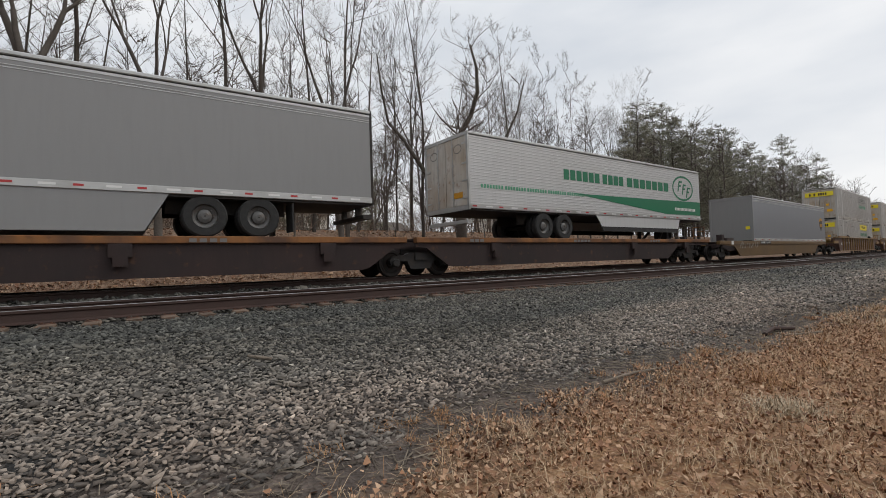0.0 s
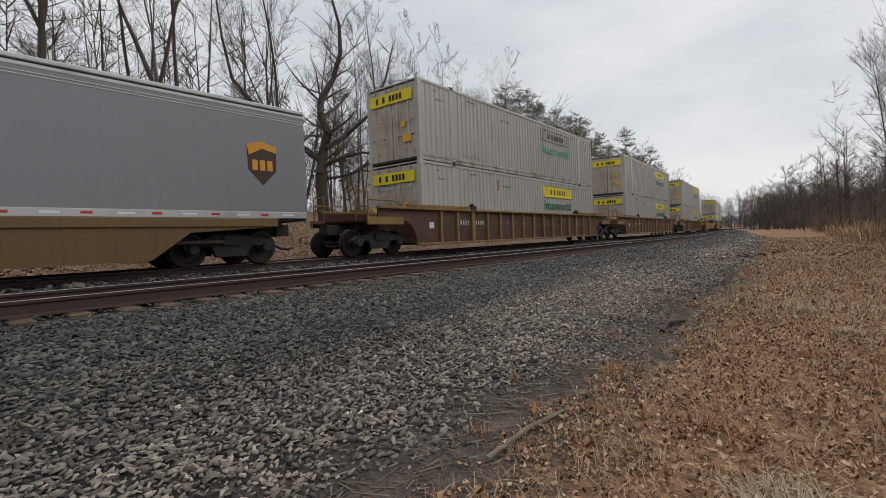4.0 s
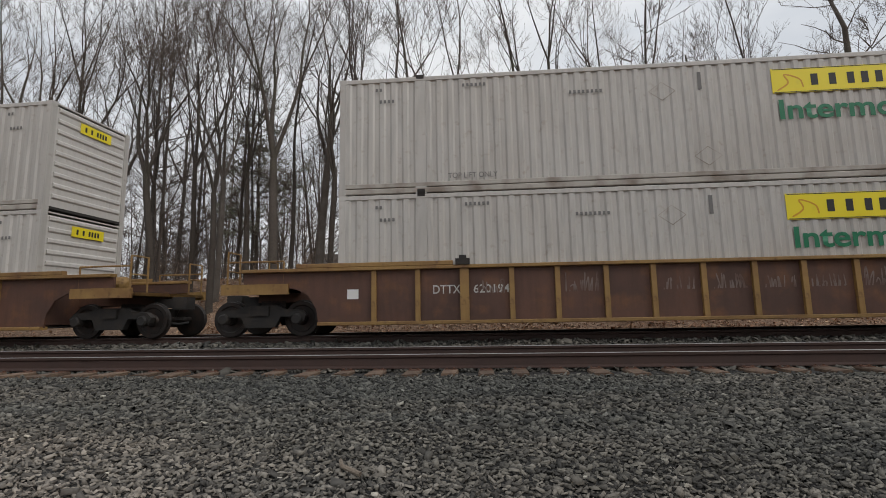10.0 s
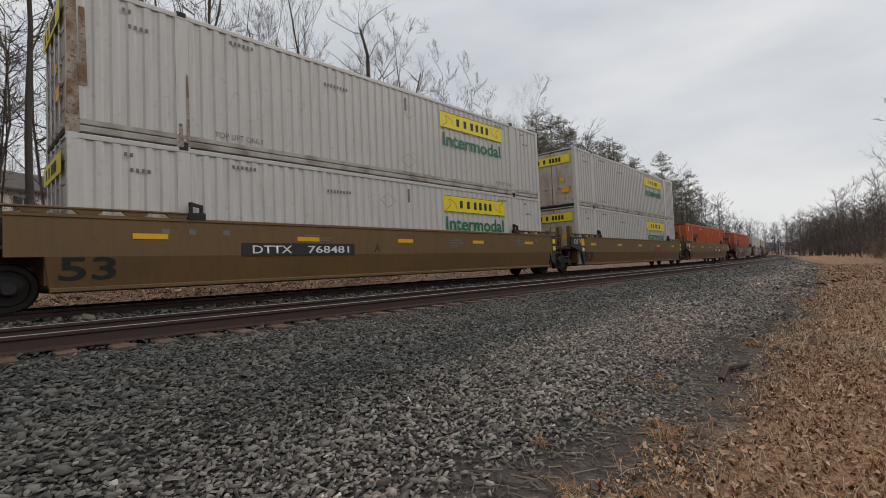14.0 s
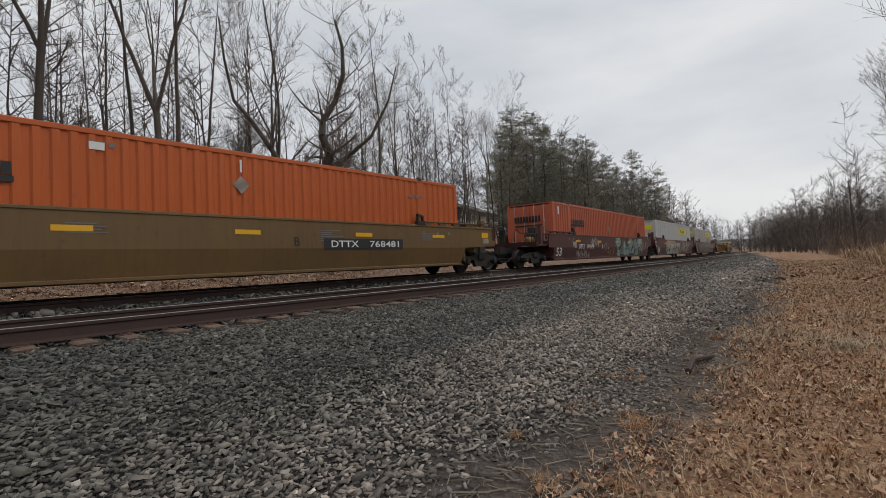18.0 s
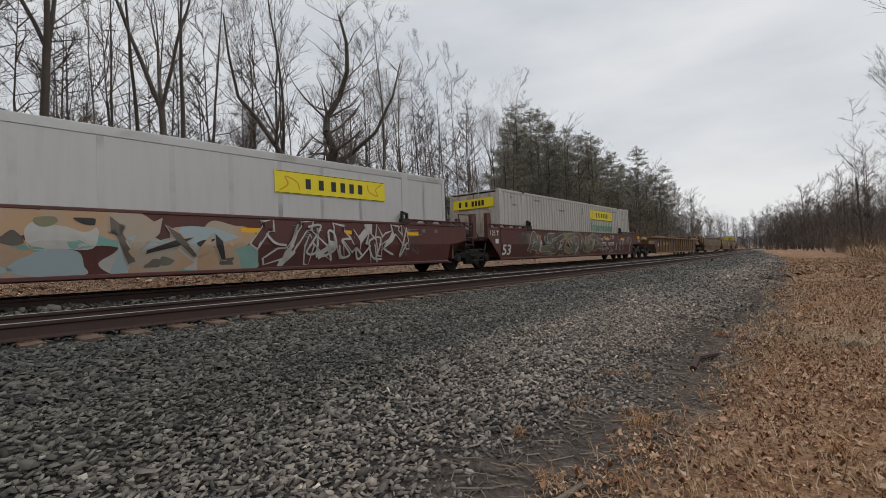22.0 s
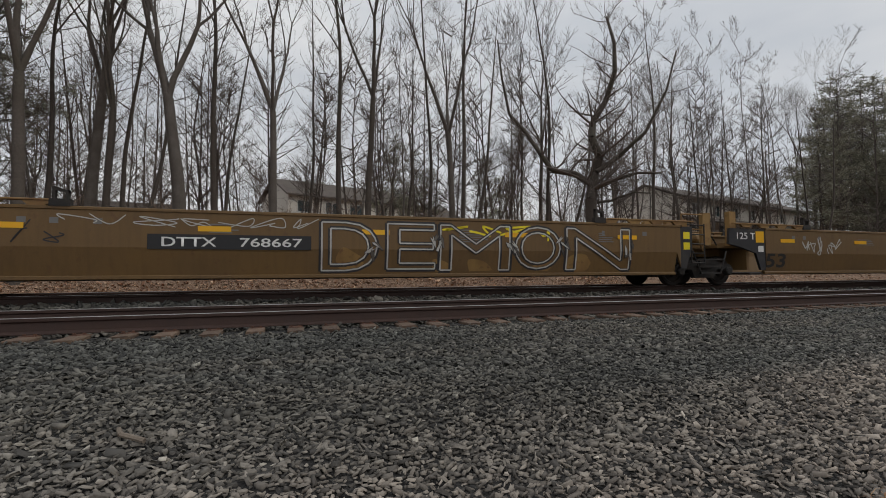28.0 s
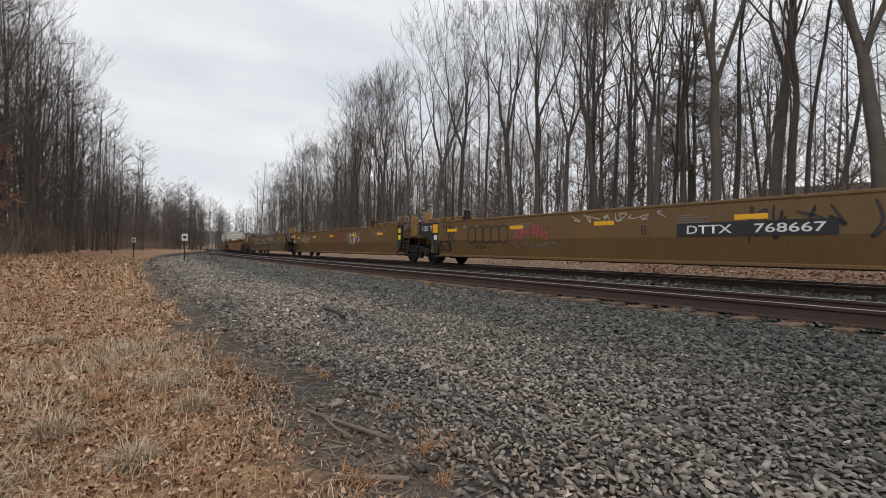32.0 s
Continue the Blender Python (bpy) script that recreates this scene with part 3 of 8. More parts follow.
def bogie(car, x, s_car):
    """A two-axle truck under a car; its wheels turn."""
    b = part("bogie", cached(("bolster",), lambda: Shape().box(-0.22, 0.22, -1.16, 1.16, 0.50, 0.72).box(-0.32, 0.32, -0.4, 0.4, 0.70, 0.86).box(-1.2, 1.2, -0.06, 0.06, 0.42, 0.50), M_BOGIE), M_BOGIE, car, "black grimy cast steel truck", pose(x, 0, 0))
    for k in (-1, 1):
        part("side_frame", cached(("side_frame", k), lambda: side_frame_shape(), M_BOGIE), M_BOGIE, b, at=pose(0, k * 1.0, 0, 0, 0, 0 if k < 0 else 180))
        part("spring_nest", cached(("spring_nest",), spring_shape, M_BOGIE), M_BOGIE, b, at=pose(0, k * 1.0, 0))
        w = part("wheelset", cached(("wheelset",), wheelset_shape, M_WHEEL), M_WHEEL, b, at=pose(k * WB, 0, 0.42))
        WHEELSETS.append((w, s_car + x + k * WB, pose(k * WB, 0, 0.42)))
    return b


def coupler_shape(side):
    s = Shape()
    s.box(*sorted((side * 9.9, side * 11.05)), -0.11, 0.11, 0.74, 0.98)
    s.box(*sorted((side * 10.95, side * 11.35)), -0.18, 0.17, 0.70, 1.02)
    s.box(*sorted((side * 10.15, side * 10.25)), -0.35, 0.35, 0.66, 1.06)
    return s


def hose_shape(side):
    s = Shape()
    pts = [(10.35, -0.30, 0.80), (10.65, -0.36, 0.52), (10.95, -0.34, 0.36), (11.25, -0.28, 0.32), (11.45, -0.2, 0.36)]
    for p, q in zip(pts, pts[1:]):
        s.bar((side * p[0], p[1], p[2]), (side * q[0], q[1], q[2]), 0.03, 6)
    return s


def side_y(z, lo=0.40, fold=0.95, inward=0.11):
    """The car side leans in below its fold."""
    return -1.455 if z >= fold else -1.455 + inward * (fold - z) / (fold - lo)


def ribbon(points, width, lift=0.0, ends=0.6):
    """A flat painted stroke along points (x, z) on a car side."""
    s = Shape()
    vs, n = [], len(points)
    for i, (x, z) in enumerate(points):
        a, b = points[max(0, i - 1)], points[min(n - 1, i + 1)]
        dx, dz = b[0] - a[0], b[1] - a[1]
        d = math.hypot(dx, dz) or 1
        w = width * (ends if i in (0, n - 1) else 1) / 2
        for k in (-1, 1):
            px, pz = x - k * dz / d * w, z + k * dx / d * w
            vs.append((px, side_y(pz) - lift, pz))
    return s.add(vs, [(2 * i, 2 * i + 2, 2 * i + 3, 2 * i + 1) for i in range(n - 1)])


def curve_pts(ctrl, n=8):
    """A smooth line through control points."""
    out = []
    c = [ctrl[0], *ctrl, ctrl[-1]]
    for i in range(1, len(c) - 2):
        p0, p1, p2, p3 = c[i - 1], c[i], c[i + 1], c[i + 2]
        for k in range(n):
            t = k / n
            out.append(tuple(0.5 * (2 * p1[j] + (p2[j] - p0[j]) * t + (2 * p0[j] - 5 * p1[j] + 4 * p2[j] - p3[j]) * t * t + (3 * p1[j] - p0[j] - 3 * p2[j] + p3[j]) * t ** 3) for j in (0, 1)))
    out.append(tuple(ctrl[-1]))
    return out


def scrawl(car, x0, x1, z0, z1, mat, seed, strokes, width=0.035, name="graffiti_stroke", lift=0.004, y_shift=0.0):
    """A sprayed tag that cannot be read: looping strokes side by side."""
    r = random.Random(seed)
    for i in range(strokes):
        xa, xb = x0 + (x1 - x0) * i / strokes, x0 + (x1 - x0) * (i + 1.15) / strokes
        pts = [(r.uniform(xa, xb), r.uniform(z0, z1)) for _ in range(r.randint(3, 6))]
        if r.random() < 0.5:
            pts += [(r.uniform(xa, xb), z0 if pts[-1][1] > (z0 + z1) / 2 else z1)]
        rb = ribbon(curve_pts(pts), width, lift)
        if y_shift:
            rb.v = [(x, y + y_shift, z) for x, y, z in rb.v]
        part(name, rb, mat, car)


# one-stroke letter-like forms in a unit box; none is a letter of a word
FORMS = ([(0.0, 1.0), (0.1, 0.0), (0.2, 0.52), (0.8, 0.55), (0.85, 1.0), (0.95, 0.0)], [(0.95, 0.8), (0.5, 1.0), (0.1, 0.7), (0.1, 0.25), (0.5, 0.0), (0.95, 0.3)], [(0.1, 1.0), (0.15, 0.2), (0.5, 0.0), (0.9, 0.25), (0.9, 1.0)],
         [(0.05, 0.0), (0.1, 1.0), (0.85, 0.0), (0.95, 1.0)], [(0.9, 0.85), (0.4, 1.0), (0.1, 0.7), (0.85, 0.4), (0.7, 0.0), (0.1, 0.1)], [(0.05, 0.0), (0.4, 1.0), (0.6, 0.95), (0.95, 0.0), (0.7, 0.4), (0.2, 0.38)],
         [(0.5, 1.0), (0.1, 0.6), (0.3, 0.05), (0.8, 0.1), (0.95, 0.6), (0.5, 1.0)], [(0.1, 0.0), (0.15, 1.0), (0.8, 0.85), (0.75, 0.5), (0.2, 0.45), (0.95, 0.0)])


def sprayed_forms(car, x0, x1, z0, z1, count, fills, line, seed, wide=0.20, edge=0.055, lift=0.008):
    """A row of fat letter-like forms, each with its outline under its fill."""
    r = random.Random(seed)
    w = (x1 - x0) / count
    for i in range(count):
        a, b = x0 + w * i - 0.12 * w, x0 + w * (i + 1) + 0.12 * w
        lean = r.uniform(-0.15, 0.35) * w
        lo, hi = z0 + wide / 2 + r.uniform(0, 0.12), z1 - wide / 2 - r.uniform(0, 0.10)
        pts = curve_pts([(a + (b - a) * (u + r.gauss(0, 0.13)) + lean * (v - 0.5), lo + (hi - lo) * min(1, max(0, v + r.gauss(0, 0.13)))) for u, v in FORMS[r.randrange(len(FORMS))]], 5)
        part("graffiti_outline", ribbon(pts, wide + 2 * edge, lift + 0.0012 * i, 1.2), line, car)
        part("graffiti_letter", ribbon(pts, wide, lift + 0.004 + 0.0012 * i, 1.0), fills[i % len(fills)], car)


def sprayed_patches(car, x0, x1, z0, z1, count, paints, seed, size=0.5, lift=0.004):
    """Overlapping soft patches of background colour."""
    r = random.Random(seed)
    for i in range(count):
        xc, zc, k = x0 + (x1 - x0) * (i + r.random()) / count, r.uniform(z0, z1), r.randint(6, 9)
        pts = []
        for j in range(k):
            a, f = 2 * math.pi * j / k, size * r.uniform(0.45, 1.1)
            pts.append((xc + math.cos(a) * f * 1.2, min(z1, max(z0, zc + math.sin(a) * f * 0.8))))
        part("graffiti_patch", blob(pts, lift + 0.0006 * (i % 6)), paints[i % len(paints)], car)


def blob(pts, lift):
    """A filled sprayed patch with a smooth outline."""
    out = curve_pts([*pts, pts[0]], 5)[:-1]
    n = len(out)
    zs = [p[1] for p in out]
    s = Shape()
    cx, cz = sum(p[0] for p in out) / n, sum(zs) / n
    vs = [(x, side_y(z) - lift, z) for x, z in out] + [(x * 0.5 + cx * 0.5, side_y(z * 0.5 + cz * 0.5) - lift, z * 0.5 + cz * 0.5) for x, z in out] + [(cx, side_y(cz) - lift, cz)]
    fs = [(i, (i + 1) % n, n + (i + 1) % n, n + i) for i in range(n)] + [(n + i, n + (i + 1) % n, 2 * n) for i in range(n)]
    return s.add(vs, fs)


def burner(car, x0, x1, z0, z1, fills, line, seed, count=6, outline=0.05, ground=None, jag=1.0):
    """A large sprayed piece: fill, letter-like forms over it, outlines."""
    r = random.Random(seed)
    if ground:
        n = 14
        top = [(x0 + (x1 - x0) * i / n, z1 - r.uniform(0, 0.14)) for i in range(n + 1)]
        low = [(x0 + (x1 - x0) * i / n, z0 + r.uniform(0, 0.10)) for i in range(n, -1, -1)]
        s = Shape()
        for i in range(n):
            zs = [low[n - i][1] + (top[i][1] - low[n - i][1]) * k / 4 for k in range(5)]
            zt = [low[n - i - 1][1] + (top[i + 1][1] - low[n - i - 1][1]) * k / 4 for k in range(5)]
            vs = [(top[i][0], side_y(z) - 0.003, z) for z in zs] + [(top[i + 1][0], side_y(z) - 0.003, z) for z in zt]
            s.add(vs, [(k, k + 5, k + 6, k + 1) for k in range(4)])
        part("graffiti_fill", s, ground, car, "sprayed background colour")
    sprayed_patches(car, x0 + 0.3, x1 - 0.3, z0, z1, count, fills, seed + 1, 0.45, 0.005)
    sprayed_forms(car, x0 + 0.1, x1 - 0.1, z0, z1, max(3, round(count * 0.8)), fills, line, seed, 0.17, outline, 0.010)


def drawn_letter(car, sign_, x0, x1, z0, z1, line, pale, i):
    """A fat letter drawn in outline: a dark sprayed line with a pale one inside it."""
    cu = bpy.data.curves.new("lettering", 'FONT')
    cu.body, cu.size, cu.fill_mode, cu.resolution_u, cu.offset = sign_, 1.0, 'NONE', 4, 0.05
    tmp = new("lettering", cu)
    bpy.context.view_layer.update()
    me = bpy.data.meshes.new_from_object(tmp.evaluated_get(bpy.context.evaluated_depsgraph_get()))
    bpy.data.objects.remove(tmp)
    xs_, ys_ = [v.co.x for v in me.vertices], [v.co.y for v in me.vertices]
    fit = [(x0 + (x1 - x0) * (x - min(xs_)) / (max(xs_) - min(xs_)), z0 + (z1 - z0) * (y - min(ys_)) / (max(ys_) - min(ys_))) for x, y in zip(xs_, ys_)]
    mid = ((x0 + x1) / 2, (z0 + z1) / 2)
    for name, mat, w, grow_, lift in (("graffiti_outline", line, 0.085, 1.0, 0.006), ("graffiti_highlight", pale, 0.035, 0.965, 0.009)):
        s = Shape()
        pts = [(mid[0] + (x - mid[0]) * grow_, mid[1] + (z - mid[1]) * grow_) for x, z in fit]
        for e in me.edges:
            (xa, za), (xb, zb) = pts[e.vertices[0]], pts[e.vertices[1]]
            k = max(1, int(abs(zb - za) / 0.08))
            r = ribbon([(xa + (xb - xa) * j / k, za + (zb - za) * j / k) for j in range(k + 1)], w, lift + 0.0005 * i, 1.0)
            s.add(r.v, r.f)
        part(name, s, mat, car)
    bpy.data.meshes.remove(me)


def shards(car, x0, x1, z0, z1, count, fills, line, seed, size=0.5, edge=0.03, lift=0.010):
    """Interlocking angular blades of a sprayed piece, each over its own dark outline."""
    r = random.Random(seed)
    for i in range(count):
        cx, cz = x0 + (x1 - x0) * (i + r.uniform(0.2, 0.8)) / count, r.uniform(z0 + 0.25, z1 - 0.25)
        a, L, w = r.choice((0.5, 0.9, 1.3, 1.9, 2.4)) + r.uniform(-0.2, 0.2), size * r.uniform(0.8, 1.5), size * r.uniform(0.18, 0.36)
        prof = r.choice(([(-1, -0.3), (0.3, -1), (1, 0.1), (0.2, 1), (-0.9, 0.7)], [(-1, -1), (0.6, -0.7), (0.45, -1.5), (1.1, 0.1), (0.4, 1.4), (0.5, 0.7), (-1, 0.6)], [(-1, 0.2), (-0.2, -1), (1, -0.5), (0.3, 0.1), (0.8, 1), (-0.4, 0.8)]))
        for name, mat, grow_, up_ in (("graffiti_outline", line, edge, 0.0), ("graffiti_shard", fills[i % len(fills)], 0.0, 0.004)):
            pts = []
            for u_, v_ in prof:
                px, pz = u_ * (L / 2 + grow_), v_ * (w / 2 + grow_)
                pts.append((cx + px * math.cos(a) - pz * math.sin(a), min(z1, max(z0, cz + px * math.sin(a) + pz * math.cos(a)))))
            pts = [(p[0] + (q[0] - p[0]) * j / 3, p[1] + (q[1] - p[1]) * j / 3) for p, q in zip(pts, pts[1:] + pts[:1]) for j in range(3)]
            n = len(pts)
            f = sum(p[0] for p in pts) / n, sum(p[1] for p in pts) / n
            rings = [[(f[0] + (x - f[0]) * k, f[1] + (z - f[1]) * k) for x, z in pts] for k in (1.0, 0.66, 0.33)]
            vs = [(x, side_y(z) - lift - up_ - 0.0011 * i, z) for g in rings for x, z in g] + [(f[0], side_y(f[1]) - lift - up_ - 0.0011 * i, f[1])]
            fs = [(k * n + j, k * n + (j + 1) % n, (k + 1) * n + (j + 1) % n, (k + 1) * n + j) for k in (0, 1) for j in range(n)] + [(2 * n + j, 2 * n + (j + 1) % n, 3 * n) for j in range(n)]
            part(name, Shape().add(vs, fs), mat, car)


def plate(car, x, z, w, h, mat, name, y=None, label=""):
    """A thin film or plate on a car side."""
    y = side_y(z) if y is None else y
    return part(name, Shape().box(x - w / 2, x + w / 2, y - 0.004, y, z - h / 2, z + h / 2), mat, car, label)


def bars(car, x0, x1, z, h, mat, weights, y, name="lettering", gap=0.28):
    """Writing shown as plain blocks of its size and colour."""
    total = sum(weights)
    s, x, made = Shape(), x0, None
    for w in weights:
        step = (x1 - x0) * w / total
        if w > 0.4:
            box = (x + step * gap / 2, x + step * (1 - gap / 2), y - 0.003, y, z - h / 2, z + h / 2)
            if len(weights) > 11:
                s.box(*box)
            else:
                made = part(name, Shape().box(*box), mat, car)
        x += step
    return made or tagged(part(name, s, mat, car), kind="stuff")


def number_board(car, x, z, w, h, digits, board=True):
    if board:
        plate(car, x, z, w, h, M_INK, "number_board", -1.457, "black number board")
    letter(car, "DTTX", M_LETTER_W, x - w * 0.26, z, h * 0.62, -1.467, w * 0.32, 0.012)
    letter(car, digits, M_LETTER_W, x + w * 0.24, z, h * 0.62, -1.467, w * 0.40, 0.012)


LEAN = 11.3                          # degrees by which the lower side leans


def low_text(car, words, mat, x, z, h, width=None):
    return part("lettering", text_mesh(words, mat, h, width, 0.02), mat, car, at=pose(x, side_y(z) - 0.008, z, LEAN))


# ---- smooth-sided well units ----
def well_side(zt, zb, xl, xr, bl, br, zl, zr):
    """Outer skin of a side: upright above the fold, leaning in below it."""
    s = Shape()
    fold = 0.95
    top = [(xl, zt), (xr, zt)]
    t = 0.05
    for off, flip in ((0.0, False), (t, True)):
        o = len(s.v)
        vs = [(xl, -1.45 + off, zt), (xr, -1.45 + off, zt), (xr, -1.45 + off, zr), (xl, -1.45 + off, zl),
              (br + (xr - br) * 0.12, -1.45 + off, fold), (bl + (xl - bl) * 0.12, -1.45 + off, fold), (br, -1.34 + off, zb), (bl, -1.34 + off, zb)]
        s.v += vs
        fs = [(0, 3, 5, 4, 2, 1), (5, 7, 6, 4)]
        s.f += [tuple(o + i for i in (reversed(f) if flip else f)) for f in fs]
    rim = [0, 1, 2, 4, 6, 7, 5, 3]
    for i in range(8):
        a, b = rim[i], rim[(i + 1) % 8]
        s.f.append((a, b, b + 8, a + 8))
    return s.mirrored()


def guide_shape(k, zt, half):
    """A flat guide bar along the end of the well, carried on tapered gussets."""
    s = Shape().soft_box(*sorted((k * (half - 2.2), k * (half + 0.75))), -1.49, -1.36, zt + 0.125, zt + 0.165, 0.01)
    for d in (-2.0, -1.25, -0.5, 0.25):
        x = k * (half + d)
        s.slab([(x - 0.24, zt + 0.125), (x + 0.24, zt + 0.125), (x + 0.13, zt + 0.035), (x - 0.13, zt + 0.035)], -1.47, -1.40)
    return s.mirrored()


def stop_shape(k, zt, half):
    """An upright loop that keeps the container's corner in place."""
    x = k * (half - 2.36)
    s = Shape().box(x - 0.13, x - 0.08, -1.47, -1.37, zt + 0.03, zt + 0.40).box(x + 0.08, x + 0.13, -1.47, -1.37, zt + 0.03, zt + 0.34)
    s.slab([(x - 0.13, zt + 0.40), (x + 0.13, zt + 0.34), (x + 0.13, zt + 0.28), (x - 0.13, zt + 0.34)], -1.47, -1.37)
    s.box(x - 0.17, x + 0.17, -1.49, -1.35, zt + 0.03, zt + 0.17)
    return s.mirrored()


def step_shape():
    """Hanging steps before a shared bogie, narrower towards the foot."""
    s = Shape()
    for e in (-1, 1):
        s.bar((9.8 + e * 0.62, -1.30, 1.0), (9.8 + e * 0.36, -1.33, 0.34), 0.028, 6)
    for z, w in ((0.36, 0.37), (0.56, 0.44), (0.76, 0.52)):
        s.box(9.8 - w, 9.8 + w, -1.36, -1.27, z - 0.018, z + 0.018)
    return s.mirrored()


def end_hose_shape(y, lift):
    s = Shape()
    pts = curve_pts([(8.75, 1.22), (9.0, 1.58 + lift), (9.6, 1.72 + lift), (10.2, 1.50 + lift), (10.45, 1.2)], 4)
    for p, q in zip(pts, pts[1:]):
        s.bar((p[0], y, p[1]), (q[0], y, q[1]), 0.022, 6)
    return s


def pipe_shape(k, y, lift):
    s = Shape()
    pts = curve_pts([(8.5, 1.3), (8.8, 1.62 + lift), (9.5, 1.58 + lift), (10.0, 1.78 + lift), (10.15, 1.2)], 4)
    for p, q in zip(pts, pts[1:]):
        s.bar((k * p[0], y, p[1]), (k * q[0], y, q[1]), 0.02, 6)
    return s


def end_rail_shape():
    s = Shape()
    for x in (8.75, 9.5):
        s.bar((x, -1.34, 1.0), (x, -1.34, 2.05), 0.022)
    s.bar((8.75, -1.34, 2.05), (9.5, -1.34, 2.05), 0.022).bar((8.75, -1.34, 1.62), (9.5, -1.34, 1.62), 0.018)
    return s.mirrored()


def well_unit(name, paint, s0, label, group, left="joint", right="joint", zt=1.68, zb=0.35, half=8.3, trim=None, reach=10.25, guides=True):
    """One well of a container car. left, right: a coupled end or a shared joint."""
    car = thing(name, label, "well car", group)
    trim = trim or paint
    dark = paint if paint is M_MAROON else M_BLACK
    xj = -8.3 if paint is M_MAROON else -7.75
    xl, bl, zl = (-8.95, -half - 0.05, 0.95) if left == "end" else (xj, xj, zb + 0.2)
    xr, br, zr = (10.0, half - 0.2, 1.0) if right == "end" else (8.6, 8.05, 1.02) if paint is M_MAROON else (8.6, 8.45, zb + 0.2)
    part("side_panel", cached(("side_panel", paint.name, zt, zb, xl, xr), lambda: well_side(zt, zb, xl, xr, bl, br, zl, zr), paint), paint, car)
    part("top_chord", cached(("top_chord", paint.name, zt, xl, xr), lambda: Shape().soft_box(xl, xr, -1.47, -1.33, zt - 0.03, zt + 0.04, 0.012).mirrored(), paint), paint, car)
    part("bottom_chord", cached(("bottom_chord", paint.name, zb, bl, br), lambda: Shape().soft_box(bl, br, -1.40, -1.26, zb - 0.03, zb + 0.05, 0.012).mirrored(), paint), paint, car)
    part("well_floor", cached(("well_floor", half), lambda: [Shape()][0].box(-half, half, -1.33, -0.75, 0.30, 0.36).box(-half, half, 0.75, 1.33, 0.30, 0.36).box(-half, -half + 1.2, -0.75, 0.75, 0.30, 0.36).box(half - 1.2, half, -0.75, 0.75, 0.30, 0.36).box(-0.3, 0.3, -0.75, 0.75, 0.28, 0.36).box(-4.2, -3.9, -0.75, 0.75, 0.28, 0.36).box(3.9, 4.2, -0.75, 0.75, 0.28, 0.36), M_DARK_UNDER), M_DARK_UNDER, car)
    for k, end in ((-1, left), (1, right)):
        part("bulkhead", cached(("bulkhead", paint.name, k), lambda: Shape().box(*sorted((k * (half + 0.02), k * (half + 0.12))), -1.33, 1.33, 0.45, 1.30).box(*sorted((k * (half + 0.1), k * 9.85)), -0.42, 0.42, 0.86, 1.16).box(*sorted((k * (half + 0.1), k * 9.5)), -1.25, 1.25, 1.10, 1.17), paint), paint, car)
        if guides:
            g = part("guide_rail", cached(("guide_rail", trim.name, k, zt, half), lambda: guide_shape(k, zt, half), trim), trim, car)
            part("corner_stop", cached(("corner_stop", k, zt, half), lambda: stop_shape(k, zt, half), M_BOGIE), M_BOGIE, g, "dark open corner stop")
        if end == "end":
            part("end_sill", cached(("end_sill", paint.name, k, reach), lambda: Shape().box(*sorted((k * (reach - 0.25), k * reach)), -1.44, 1.44, 1.0, 1.22).box(*sorted((k * 8.5, k * reach)), -0.45, 0.45, 0.80, 1.10).box(*sorted((k * 9.1, k * (reach - 0.25))), -1.40, -0.5, 1.04, 1.10).mirrored(), paint), paint, car)
            for y in (-1.30, 1.30):
                part("end_post", cached(("end_post", trim.name, k, y), lambda: Shape().box(*sorted((k * 9.45, k * 9.62)), y - 0.06, y + 0.06, 1.1, 1.98).box(*sorted((k * 9.40, k * 9.67)), y - 0.09, y + 0.09, 1.86, 2.0), trim), trim, car)
            for side in (-1, 1):
                rail = Shape()
                for y in (1.38, 0.85):
                    rail.bar((k * (reach - 0.1), side * y, 1.2), (k * (reach - 0.1), side * y, 1.95), 0.022)
                for z in (1.60, 1.95):
                    rail.bar((k * (reach - 0.1), side * 1.38, z), (k * (reach - 0.1), side * 0.85, z), 0.022)
                part("handrail", cached(("handrail", trim.name, k, side, reach), lambda: rail, trim), trim, car)
            for y in (-0.35, 0.35):
                part("grab_iron", cached(("grab_iron", k), lambda: Shape().bar((k * 10.28, -0.2, 1.02), (k * 10.28, 0.2, 1.02), 0.015).bar((k * 10.2, -0.2, 1.02), (k * 10.28, -0.2, 1.02), 0.015).bar((k * 10.2, 0.2, 1.02), (k * 10.28, 0.2, 1.02), 0.015), M_STEEL), M_STEEL, car, at=pose(0, y * 2.4, 0))
            part("brake_wheel", cached(("brake_wheel", k), lambda: Shape().turned([(0.24, -0.015), (0.27, 0.0), (0.24, 0.015), (0.215, 0.0), (0.24, -0.015)], 18, 'x', (k * 10.05, 0.55, 1.75), False).box(*sorted((k * 10.04, k * 10.06)), 0.31, 0.79, 1.735, 1.765).box(*sorted((k * 10.04, k * 10.06)), 0.535, 0.565, 1.51, 1.99), M_BOGIE), M_BOGIE, car, "black hand brake wheel")
            part("brake_stand", cached(("brake_stand", k), lambda: Shape().box(*sorted((k * 9.85, k * 10.03)), 0.40, 0.70, 1.1, 1.9), M_BOGIE), M_BOGIE, car)
